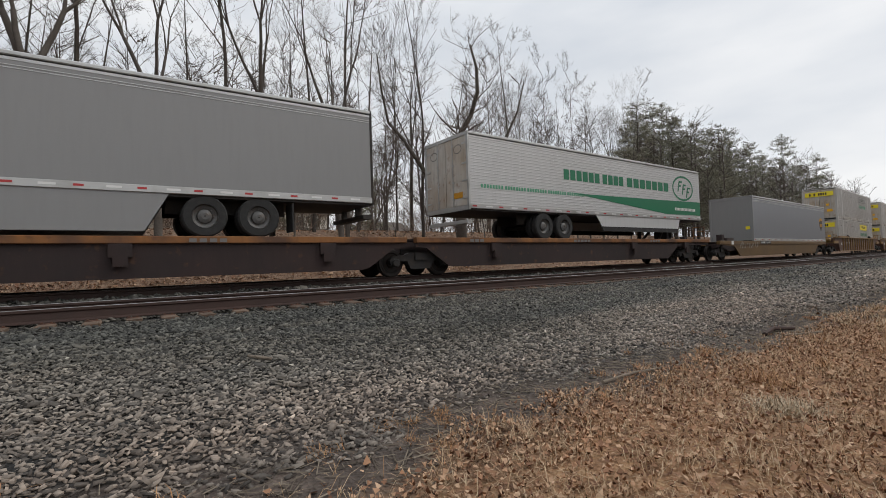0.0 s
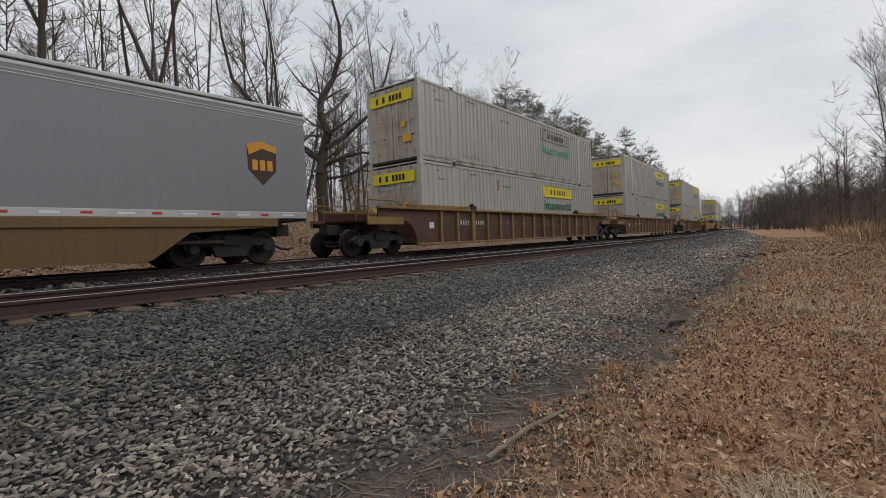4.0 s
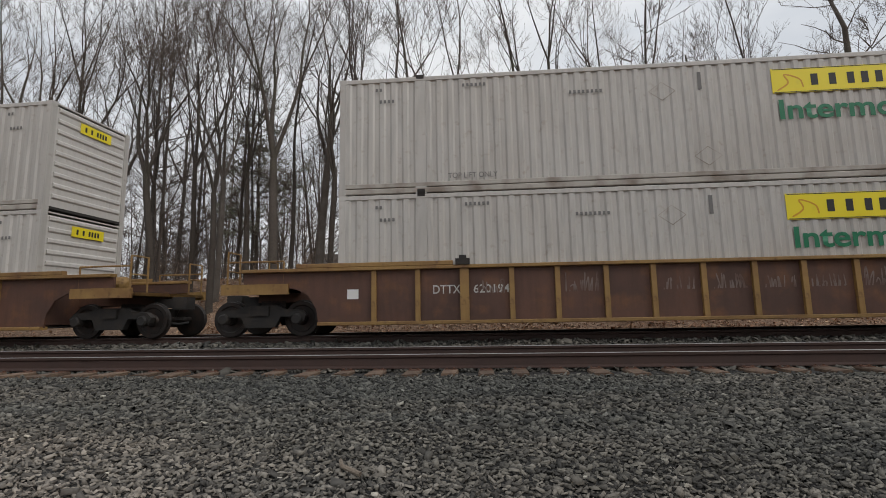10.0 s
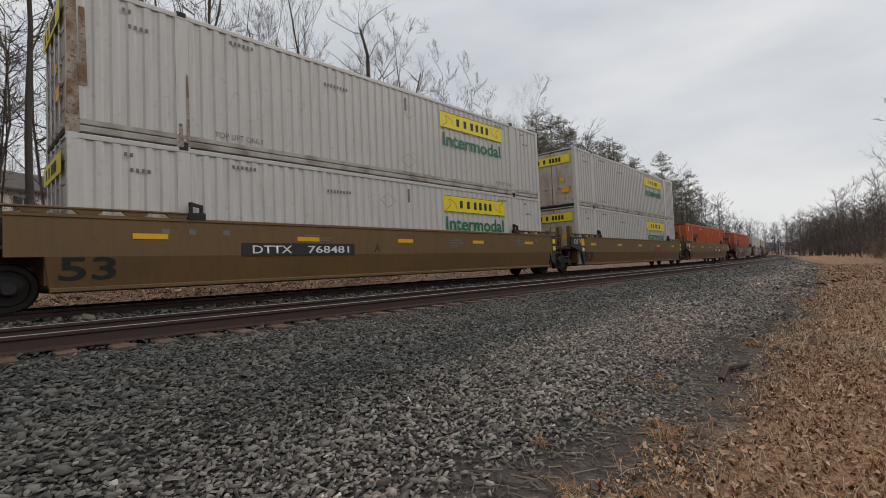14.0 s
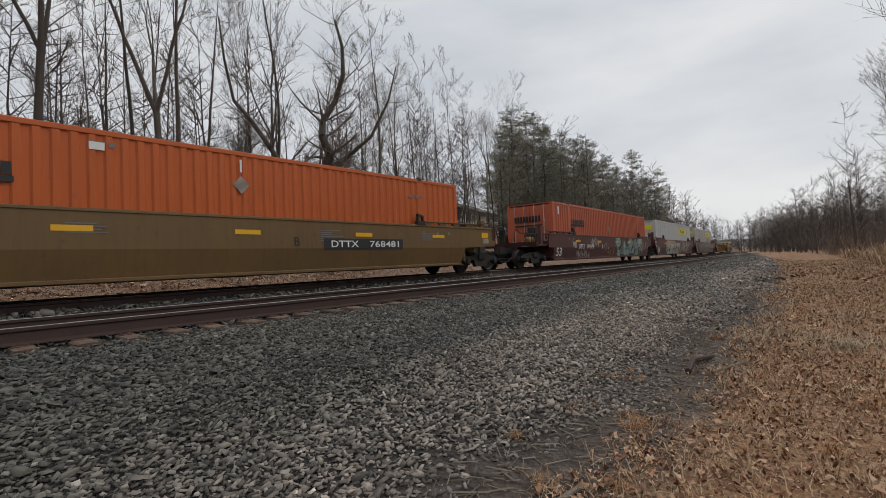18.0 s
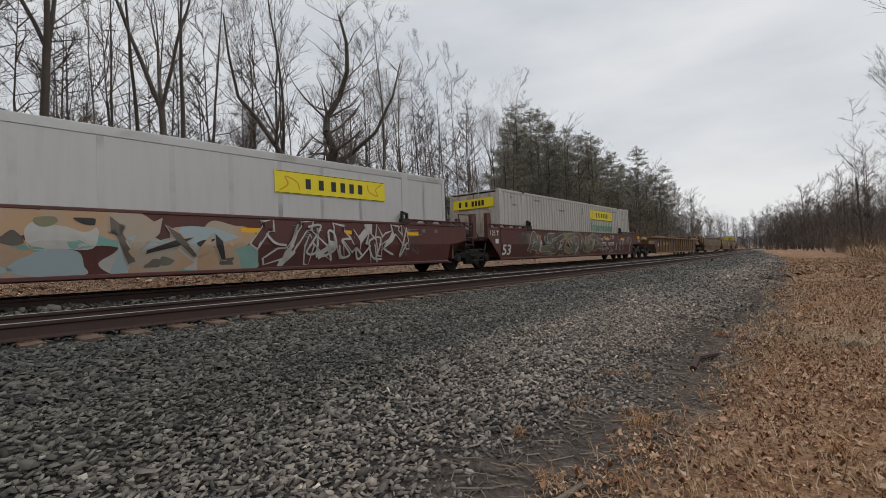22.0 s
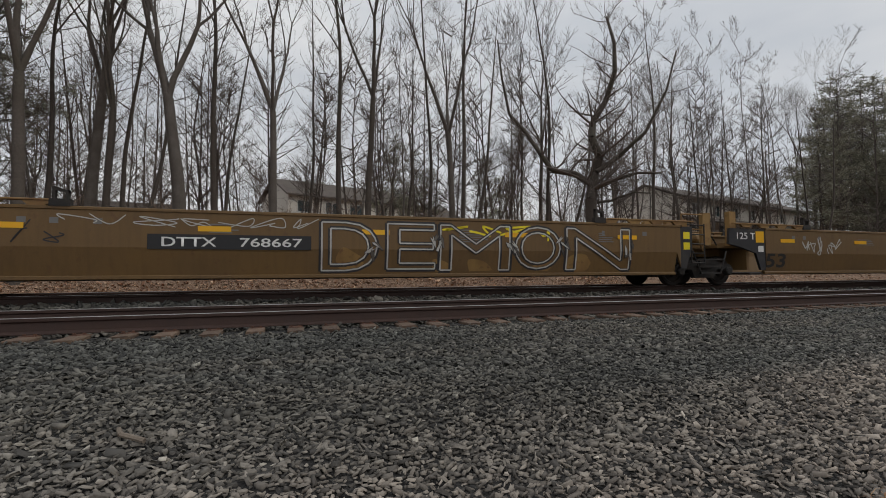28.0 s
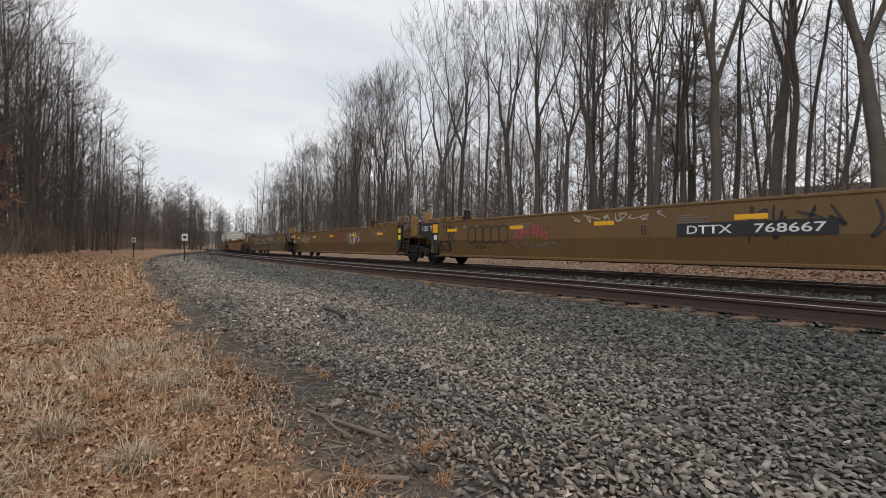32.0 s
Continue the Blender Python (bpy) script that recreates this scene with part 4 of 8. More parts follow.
            part("valve_box", cached(("valve_box", k), lambda: Shape().soft_box(*sorted((k * 8.75, k * 9.35)), -1.05, -0.35, 1.17, 1.70, 0.05).soft_box(*sorted((k * 9.02, k * 9.28)), -0.95, -0.5, 1.68, 1.95, 0.04).box(*sorted((k * 8.62, k * 8.75)), -0.9, -0.6, 1.2, 1.5), M_DARK_UNDER), M_DARK_UNDER, car, "grimy dark valve housing")
            for y, lift in ((-1.15, 0.0), (-0.25, 0.10)):
                part("brake_pipe", cached(("brake_pipe", k, y), lambda: pipe_shape(k, y, lift), M_BOGIE), M_BOGIE, car)
            part("brake_cylinder", cached(("brake_cylinder", k), lambda: Shape().turned([(0.10, -0.36), (0.17, -0.30), (0.17, 0.25), (0.10, 0.32)], 14, 'x', (k * 9.55, -0.75, 1.32)), M_TRIM), M_TRIM, car)
            part("coupler", cached(("coupler", k), lambda: coupler_shape(k), M_BOGIE), M_BOGIE, car)
            part("air_hose", cached(("air_hose", k), lambda: hose_shape(k), M_TYRE), M_TYRE, car)
            bogie(car, k * 9.75, s0)
            if k > 0:
                plate(car, 9.55, 1.42, 0.42, 0.20, M_MARK_Y, "reflector", -1.456)
                plate(car, 9.60, 1.20, 0.36, 0.18, M_RAIL_DIRTY, "notice", -1.456)
        elif k < 0:
            part("end_plate", cached(("end_plate", paint.name, zt), lambda: Shape().slab([(xj - 0.01, 0.44), (xj - 0.01, zt), (-9.2, zt), (-9.25, 1.22), *([(-9.1, 1.13), (xj - 0.08, 0.44)] if paint is M_MAROON else [(-8.75, 1.12), (-8.15, 0.95), (-7.95, 0.44)])], -1.44, -1.36).mirrored(), dark), dark, car, "dark painted end plate")
            for y in (-1.2, 1.2):
                part("end_post", cached(("end_post", trim.name, "j", y), lambda: Shape().box(-9.0, -8.75, y - 0.08, y + 0.08, 1.17, 2.2), trim), trim, car)
        else:
            part("end_plate", cached(("end_plate_r", paint.name, zt), lambda: Shape().slab([(8.61, 1.0 if paint is M_MAROON else 0.50), (8.61, zt), (9.02, zt), (9.02, 1.1), (8.8, 1.05 if paint is M_MAROON else 0.50)], -1.44, -1.36).mirrored(), dark), dark, car, "dark painted end plate")
            lad = Shape()
            for x in (9.08, 9.55):
                lad.bar((x, -1.36, 0.62), (x, -1.36, 1.78), 0.02)
            for z in (0.66, 0.93, 1.20, 1.47, 1.74):
                lad.bar((9.08, -1.36, z), (9.55, -1.36, z), 0.018)
            part("ladder", cached(("ladder",), lambda: lad.mirrored(), M_DARK_UNDER), M_DARK_UNDER, car, "grimy steel end ladder")
            for y in (-1.2, 1.2):
                part("end_post", cached(("end_post", trim.name, "jr", y), lambda: Shape().box(9.62, 9.88, y - 0.08, y + 0.08, 1.17, 2.12).box(9.2, 9.4, y + 0.3, y + 0.42, 1.17, 1.95), trim), trim, car)
            part("hanging_step", cached(("hanging_step",), step_shape, M_BOGIE), M_BOGIE, car, "grimy hanging steel steps")
            for y, lift in ((-0.95, 0.0), (-0.7, 0.12), (0.85, 0.05)):
                part("air_hose", cached(("end_hose", y), lambda: end_hose_shape(y, lift), M_TYRE), M_TYRE, car)
            part("handrail", cached(("end_rail", trim.name), end_rail_shape, trim), trim, car)
            part("air_tank", cached(("air_tank", dark.name), lambda: Shape().turned([(0.08, -0.38), (0.19, -0.30), (0.19, 0.30), (0.08, 0.38)], 14, 'x', (10.05, -0.72, 1.38)), M_TRIM if dark is M_BLACK else M_DARK_UNDER), M_TRIM, car, "dirty air tank")
            bogie(car, 9.8, s0)
            if paint is not M_MAROON:
                plate(car, 8.82, 1.43, 0.22, 0.20, M_SIGN_Y, "reflector", -1.441)
                plate(car, 8.82, 1.13, 0.22, 0.20, M_SIGN_Y, "reflector", -1.441)
        if end == "joint" and k < 0:
            letter(car, "125 T", M_LETTER_W, -8.55 if paint is not M_MAROON else -8.75, 1.46 if paint is not M_MAROON else 1.40, 0.20, -1.446, 0.75 if paint is not M_MAROON else 0.6, 0.01)
            if paint is not M_MAROON:
                plate(car, -7.98, 1.44, 0.34, 0.34, M_MARK_Y, "reflector", -1.441)
            plate(car, -7.95 if paint is not M_MAROON else -8.6, 1.08, 0.22, 0.18, M_LETTER_W, "notice", -1.441 if paint is not M_MAROON else -1.445)
    return set_rolling(car, s0)


def unit_marks(car, zt, mark=M_INK, left="joint", film=M_MARK_Y):
    for x in (-6.8, -3.3, 0.0, 3.5, 6.8) if mark is M_INK else (-5.4, -2.2, 0.95, 3.5, 6.2):
        plate(car, x, zt - 0.31, 0.62, 0.11, film, "reflector", -1.456)
    low_text(car, "53", mark, (-7.3 if mark is M_INK else -7.85) if left == "joint" else -7.8, 0.73, 0.44, 0.86 if mark is M_INK else 0.66)


def small_notes(car, seed, zt):
    """Stencilled notices too small to read."""
    r = random.Random(seed)
    s = Shape()
    for x0, n in ((-3.4, 4), (2.0, 6), (5.9, 5)):
        for i in range(n):
            s.box(x0, x0 + r.uniform(0.35, 0.85), -1.458, -1.455, 1.42 - i * 0.055, 1.445 - i * 0.055)
    for x in (-6.6, -6.1, -5.4, 6.0, 6.7, 7.3):
        s.box(x, x + 0.14, -1.458, -1.455, zt - 0.26, zt - 0.15)
    tagged(part("stencilled_notice", s, M_INK_SOFT, car, "small faded stencilled notices"), kind="stuff")


G_TAN, G_TAN2, G_MAR = "tan articulated well units", "empty yellow-tan articulated well units", "maroon articulated well units"
u = well_unit("well_car", M_TAN, -12.0, "tan steel well unit carrying two stacked white containers", G_TAN, "end", "joint")
unit_marks(u, 1.65, left="end")
small_notes(u, 1, 1.65)
number_board(u, -3.45, 1.08, 3.1, 0.30, "768481")
letter(u, "A", M_INK, -1.1, 1.12, 0.22, -1.458)
u = well_unit("well_car", M_TAN, 7.6, "tan steel well unit carrying two stacked white containers", G_TAN)
unit_marks(u, 1.65)
small_notes(u, 2, 1.65)
letter(u, "C", M_INK, 1.2, 1.15, 0.22, -1.458)
bars(u, 2.6, 4.3, 1.10, 0.36, M_SPRAY_R, (1, 1, 1), -1.457, gap=0.5)
u = well_unit("well_car", M_TAN, 27.27, "tan steel well unit carrying one orange container", G_TAN, "joint", "end")
unit_marks(u, 1.65)
small_notes(u, 3, 1.65)
number_board(u, 3.58, 1.07, 2.96, 0.30, "768481")
letter(u, "B", M_INK, 1.29, 1.13, 0.22, -1.458)

u = well_unit("well_car", M_TAN, 136.7, "empty yellow-tan well unit with pale outlined graffiti", G_TAN2, "end", "joint", trim=M_TRIM)
unit_marks(u, 1.65, left="end")
small_notes(u, 4, 1.65)
number_board(u, -2.95, 1.07, 3.1, 0.30, "768667")
scrawl(u, -7.9, -5.9, 1.0, 1.45, M_SPRAY_K, 7, 5, 0.025)
scrawl(u, -6.2, -1.2, 1.36, 1.60, M_SPRAY_W, 21, 7, 0.02)
sprayed_patches(u, -1.0, 6.8, 0.45, 1.6, 8, (M_TRIM, M_TAN, M_TRIM), 41, 0.34)
for i, (sign_, xa, xb) in enumerate((("D", -1.2, 0.05), ("E", 0.25, 1.42), ("M", 1.5, 3.35), ("O", 3.45, 4.75), ("N", 4.9, 6.9))):
    drawn_letter(u, sign_, xa, xb, 0.46 + 0.03 * (i % 2), 1.56, M_SPRAY_K, M_SPRAY_W, i)
for i, xm in enumerate((-0.05, 1.45, 3.42, 4.82, 6.85)):
    shards(u, xm - 0.12, xm + 0.14, 0.5, 1.5, 4, (M_SPRAY_W, M_SPRAY_D), M_SPRAY_K, 300 + i, 0.24, 0.015, 0.014)
scrawl(u, 1.4, 4.6, 1.2, 1.55, M_SIGN_Y, 33, 4, 0.05)
u = well_unit("well_car", M_TAN, 156.3, "empty yellow-tan well unit with a dark red badge", G_TAN2, trim=M_TRIM)
unit_marks(u, 1.65)
small_notes(u, 5, 1.65)
letter(u, "C", M_INK, -1.5, 1.15, 0.22, -1.458)
scrawl(u, -6.2, -4.3, 0.95, 1.5, M_SPRAY_W, 9, 6, 0.035)
for i in range(3):
    part("badge", Shape().box(0.35 + i * 0.68, 0.91 + i * 0.68, -1.460, -1.456, 1.24, 1.36).box(0.56 + i * 0.68, 0.70 + i * 0.68, -1.460, -1.456, 0.84, 1.24), M_SPRAY_R, u, "dark red painted badge")
scrawl(u, 2.6, 4.4, 0.8, 1.5, M_SPRAY_W, 10, 6, 0.05)
u = well_unit("well_car", M_TAN, 176.0, "empty yellow-tan well unit covered in black and pink tags", G_TAN2, "joint", "end", trim=M_TRIM)
unit_marks(u, 1.65)
small_notes(u, 6, 1.65)
number_board(u, 3.45, 1.10, 2.96, 0.30, "768667")
letter(u, "B", M_INK, 1.15, 1.12, 0.22, -1.458)
scrawl(u, -7.4, -6.6, 0.9, 1.6, M_SPRAY_K, 15, 5, 0.035)
for i in range(5):
    xm = -5.6 + i * 0.42
    part("graffiti_outline", ribbon(curve_pts([(xm - 0.2, 0.9), (xm - 0.17, 1.35), (xm + 0.17, 1.38), (xm + 0.2, 0.95), (xm, 0.84), (xm - 0.2, 0.9)], 6), 0.05, 0.005, 1.0), M_SPRAY_K, u, "black sprayed outline")
scrawl(u, -5.4, -4.6, 0.62, 0.82, M_SPRAY_K, 16, 4, 0.03)
scrawl(u, -3.4, -2.0, 0.95, 1.42, M_PINK, 17, 6, 0.05)
scrawl(u, -3.5, -1.6, 0.68, 0.88, M_INK_SOFT, 18, 6, 0.03)
scrawl(u, -1.2, 1.8, 1.36, 1.58, M_SPRAY_W, 19, 8, 0.02)
scrawl(u, 3.3, 6.6, 0.8, 1.55, M_SPRAY_K, 20, 7, 0.05)

u = well_unit("well_car", M_MAROON, 51.15, "maroon well unit with teal graffiti carrying an orange container", G_MAR, "end", "joint", zt=1.60, zb=0.35)
unit_marks(u, 1.60, M_LETTER_W, left="end")
small_notes(u, 7, 1.60)
number_board(u, -4.27, 1.0, 2.5, 0.38, "890378", False)
letter(u, "B", M_LETTER_W, -1.72, 1.0, 0.24, -1.462, None, 0.012)
part("round_mark", ribbon([(-1.19 + 0.19 * math.cos(i * math.pi / 8), 1.02 + 0.19 * math.sin(i * math.pi / 8)) for i in range(17)], 0.03, 0.006, 1.0), M_SPRAY_W, u, "white stencilled ring")
scrawl(u, -6.2, -5.65, 0.95, 1.30, M_SPRAY_W, 51, 3, 0.045)
scrawl(u, -5.6, -3.6, 0.42, 0.82, M_SPRAY_W, 56, 8, 0.040)
scrawl(u, -4.7, -3.9, 1.14, 1.36, M_SPRAY_D, 57, 4, 0.03)
scrawl(u, -3.6, -2.2, 0.98, 1.52, M_SPRAY_W, 58, 6, 0.030)
scrawl(u, -3.4, -1.9, 0.55, 0.82, M_SPRAY_D, 59, 5, 0.045)
scrawl(u, -0.8, 0.6, 0.48, 0.95, M_SPRAY_P, 52, 4, 0.035)
sprayed_patches(u, 0.9, 6.3, 0.42, 1.56, 14, (M_SPRAY_T, M_SPRAY_B, M_SPRAY_T, M_SPRAY_T), 53, 0.55)
shards(u, 0.7, 6.5, 0.40, 1.58, 22, (M_SPRAY_T, M_SPRAY_B, M_SPRAY_T, M_SPRAY_K, M_SPRAY_O), M_SPRAY_K, 55, 0.72, 0.035, 0.012)
shards(u, 4.2, 6.6, 0.45, 1.55, 8, (M_SPRAY_W, M_SPRAY_B), M_SPRAY_K, 155, 0.5, 0.03, 0.040)
scrawl(u, 6.1, 8.1, 0.45, 1.35, M_SPRAY_P, 54, 5, 0.045)
u = well_unit("well_car", M_MAROON, 70.7, "maroon well unit covered in peach and silver graffiti", G_MAR, zt=1.60, zb=0.35)
unit_marks(u, 1.60, M_LETTER_W)
small_notes(u, 8, 1.60)
sprayed_patches(u, -4.8, 0.7, 0.40, 1.58, 26, (M_SPRAY_P, M_SPRAY_T, M_SPRAY_P, M_SPRAY_W, M_SPRAY_B, M_SPRAY_P), 61, 0.60)
sprayed_patches(u, -4.6, 0.6, 0.50, 1.45, 9, (M_SPRAY_O, M_SPRAY_K, M_SPRAY_D), 63, 0.18, 0.010)
shards(u, -1.9, 0.4, 0.45, 1.5, 6, (M_SPRAY_D, M_SPRAY_P, M_SPRAY_K), M_SPRAY_P, 64, 0.75, 0.03, 0.013)
shards(u, 1.1, 6.1, 0.42, 1.56, 17, (M_MAROON, M_MAROON, M_SPRAY_W, M_MAROON), M_SPRAY_W, 162, 0.72, 0.05, 0.012)
scrawl(u, 1.2, 6.0, 0.5, 1.5, M_SPRAY_W, 165, 9, 0.06, lift=0.036)
scrawl(u, 5.6, 6.5, 0.6, 1.3, M_SPRAY_D, 66, 4, 0.05)
u = well_unit("well_car", M_MAROON, 90.3, "maroon well unit covered in silver and red graffiti", G_MAR, "joint", "end", zt=1.60, zb=0.35)
unit_marks(u, 1.60, M_LETTER_W)
small_notes(u, 9, 1.60)
sprayed_patches(u, -6.0, 2.3, 0.38, 1.58, 26, (M_SPRAY_D, M_SPRAY_O, M_SPRAY_D, M_SPRAY_R, M_SPRAY_D), 71, 0.50)
sprayed_forms(u, -6.0, 2.3, 0.42, 1.56, 9, (M_SPRAY_D, M_SPRAY_O, M_SPRAY_D), M_SPRAY_P, 173, 0.24, 0.035, 0.010)
shards(u, -5.9, 2.2, 0.42, 1.56, 15, (M_SPRAY_D, M_SPRAY_W, M_MAROON, M_SPRAY_D), M_SPRAY_W, 174, 0.50, 0.03, 0.030)
sprayed_patches(u, -5.6, 2.0, 0.5, 1.5, 5, (M_SPRAY_T, M_SPRAY_R), 74, 0.12, 0.052)
scrawl(u, -6.9, -6.2, 0.9, 1.5, M_SPRAY_D, 75, 5, 0.05)
number_board(u, 3.6, 0.98, 2.4, 0.36, "890378", False)
scrawl(u, 2.3, 4.7, 0.45, 0.82, M_SPRAY_W, 72, 6, 0.045)
scrawl(u, 2.3, 4.7, 1.15, 1.52, M_SPRAY_W, 76, 5, 0.045)
scrawl(u, 4.8, 8.0, 0.5, 1.45, M_SPRAY_W, 77, 7, 0.04)

E1 = well_unit("well_car", M_YEL, -36.2, "empty low orange-yellow well car with a grey graffiti piece", "single well cars", "end", "end", zt=1.30, zb=0.42, half=8.0)
for x in (-3.0, 1.8):
    plate(E1, x, 1.10, 0.62, 0.09, M_MARK_Y, "reflector", -1.456)
low_text(E1, "53", M_INK, 5.8, 0.72, 0.40, 0.75)
bars(E1, -4.4, -3.4, 1.08, 0.27, M_INK, (1, 1, 1), -1.457)
letter(E1, "70634", M_INK, -2.35, 1.08, 0.27, -1.46, 1.7, 0.01)
burner(E1, -2.0, 1.8, 0.46, 1.24, (M_SPRAY_D, M_SPRAY_O), M_SPRAY_K, 81, 7, 0.04, M_INK_SOFT, 1.2)
scrawl(E1, 4.2, 5.8, 0.98, 1.2, M_SPRAY_K, 82, 6, 0.05)


# ---- rib-sided brown well cars ----
def ribbed_shape(paint_half=8.6):
    s = Shape()
    s.slab([(-10.3, 1.50), (-10.3, 1.22), (-9.1, 1.12), (-8.75, 0.95), (-8.55, 0.62), (-8.5, 0.30), (8.5, 0.30), (8.55, 0.62), (8.75, 0.95), (9.1, 1.12), (10.3, 1.22), (10.3, 1.50)], -1.38, -1.33)
    return s.mirrored()


RIBS = [-7.2, -6.2, -5.15, -4.1, -3.1, -2.05, -1.05, 0.0, 1.05, 2.05, 3.1, 4.1, 5.15, 6.2, 7.2]


def ribbed_car(s0, label, seed):
    car = thing("well_car", label, "well car", "single well cars")
    part("side_sheet", cached(("side_sheet",), ribbed_shape, M_BROWN), M_BROWN, car, "faded red-brown side sheet")
    part("top_flange", cached(("top_flange",), lambda: Shape().soft_box(-10.3, 10.3, -1.50, -1.30, 1.48, 1.56, 0.012).mirrored(), M_TRIM), M_TRIM, car, "worn yellow top flange")
    part("bottom_flange", cached(("bottom_flange",), lambda: Shape().soft_box(-8.5, 8.5, -1.46, -1.26, 0.25, 0.33, 0.012).mirrored(), M_TRIM), M_TRIM, car, "worn yellow bottom flange")
    for k in (-1, 1):
        part("guide_rail", cached(("rib_guide", k), lambda: Shape().soft_box(*sorted((k * 5.4, k * 9.0)), -1.50, -1.36, 1.56, 1.66, 0.012).mirrored(), M_TRIM), M_TRIM, car)
        part("corner_stop", cached(("rib_stop", k), lambda: Shape().box(*sorted((k * 5.02, k * 5.34)), -1.52, -1.32, 1.56, 1.70).box(*sorted((k * 5.1, k * 5.26)), -1.46, -1.36, 1.68, 1.78).mirrored(), M_BOGIE), M_BOGIE, car)
        part("bulkhead", cached(("rib_bulkhead", k), lambda: Shape().box(*sorted((k * 8.35, k * 8.45)), -1.33, 1.33, 0.36, 1.48).box(*sorted((k * 8.45, k * 10.4)), -0.40, 0.40, 0.82, 1.18), M_BROWN), M_BROWN, car)
        part("end_platform", cached(("end_platform", k), lambda: Shape().box(*sorted((k * 9.3, k * 10.75)), -1.40, 1.40, 1.04, 1.12).box(*sorted((k * 9.2, k * 10.8)), -1.45, -1.38, 0.98, 1.22).mirrored(), M_TRIM), M_TRIM, car, "worn yellow end platform")
        for side in (-1, 1):
            rail = Shape()
            for y in (1.36, 0.8):
                rail.bar((k * 10.7, side * y, 1.1), (k * 10.7, side * y, 2.0), 0.024)
            for z in (1.55, 2.0):
                rail.bar((k * 10.7, side * 1.36, z), (k * 10.7, side * 0.8, z), 0.022)
            rail.bar((k * 9.35, side * 1.36, 1.1), (k * 9.35, side * 1.36, 1.75), 0.022).bar((k * 9.35, side * 1.36, 1.75), (k * 10.7, side * 1.36, 1.75), 0.022)
            part("handrail", cached(("rib_handrail", k, side), lambda: rail, M_TRIM), M_TRIM, car, "yellow handrails")
        part("air_tank", cached(("rib_tank", k), lambda: Shape().turned([(0.08, -0.38), (0.20, -0.30), (0.20, 0.30), (0.08, 0.38)], 14, 'x', (k * 9.8, -0.8, 1.34)), M_TRIM), M_TRIM, car)
        part("coupler", cached(("coupler", k), lambda: coupler_shape(k), M_BOGIE), M_BOGIE, car)
        part("air_hose", cached(("air_hose", k), lambda: hose_shape(k), M_TYRE), M_TYRE, car)
        bogie(car, k * 10.0, s0)
    part("well_floor", cached(("rib_floor",), lambda: Shape().box(-8.4, 8.4, -1.33, -0.7, 0.28, 0.34).box(-8.4, 8.4, 0.7, 1.33, 0.28, 0.34).box(-8.4, -7.2, -0.7, 0.7, 0.28, 0.34).box(7.2, 8.4, -0.7, 0.7, 0.28, 0.34).box(-0.4, 0.4, -0.7, 0.7, 0.26, 0.34), M_DARK_UNDER), M_DARK_UNDER, car)
    for x in RIBS:
        wide = abs(abs(x) - 5.15) < 0.01
        me = cached(("rib", wide), lambda: Shape().slab([(-0.10 if wide else -0.055, 0.33), (0.10 if wide else 0.055, 0.33), (0.10 if wide else 0.055, 1.48), (-0.10 if wide else -0.055, 1.48)], -0.075, 0.0), M_TRIM)
        for k in (-1, 1):
            part("rib", me, M_TRIM, car, at=pose(x, k * 1.38, 0, 0, 0, 0 if k < 0 else 180))
    r = random.Random(seed)
    for i in r.sample(range(1, 13), 8):
        scrawl(car, RIBS[i] + 0.14, RIBS[i] + 0.88, r.uniform(0.40, 0.55), r.uniform(1.15, 1.38), M_SPRAY_OLD, seed * 10 + i, 7, 0.026, y_shift=0.072)
    plate(car, -7.7, 0.95, 0.26, 0.22, M_LETTER_W, "notice", -1.383)
    if seed == 103:
        letter(car, "DTTX", M_SPRAY_W, -5.55, 1.02, 0.19, -1.386, 0.62, 0.01)
        letter(car, "620194", M_SPRAY_W, -4.55, 1.02, 0.19, -1.386, 0.80, 0.01)
    else:
        bars(car, -6.0, -4.3, 1.05, 0.16, M_SPRAY_W, (1, 1, 1, 1, 0.3, 1, 1, 1, 1, 1, 1), -1.384, gap=0.45)
    return set_rolling(car, s0)


ribbed_car(-106.25, "red-brown rib-sided well car carrying two stacked white containers", 101)
ribbed_car(-83.1, "red-brown rib-sided well car carrying two stacked white containers", 102)
ribbed_car(-59.3, "red-brown rib-sided well car carrying two stacked white containers", 103)
ribbed_car(113.25, "empty red-brown rib-sided well car with yellow ends", 104)
ribbed_car(199.1, "red-brown rib-sided well car carrying a white container", 105)


# ---- flat cars under the trailers ----
def flat_side(bl, br):
    return Shape().slab([(-9.5, 1.05), (-9.5, 0.90), (bl - 1.1, 0.87), (bl - 0.25, 0.30), (bl, 0.25), (br, 0.25), (br + 0.25, 0.30), (br + 1.1, 0.87), (9.5, 0.90), (9.5, 1.05)], -1.34, -1.28).mirrored()


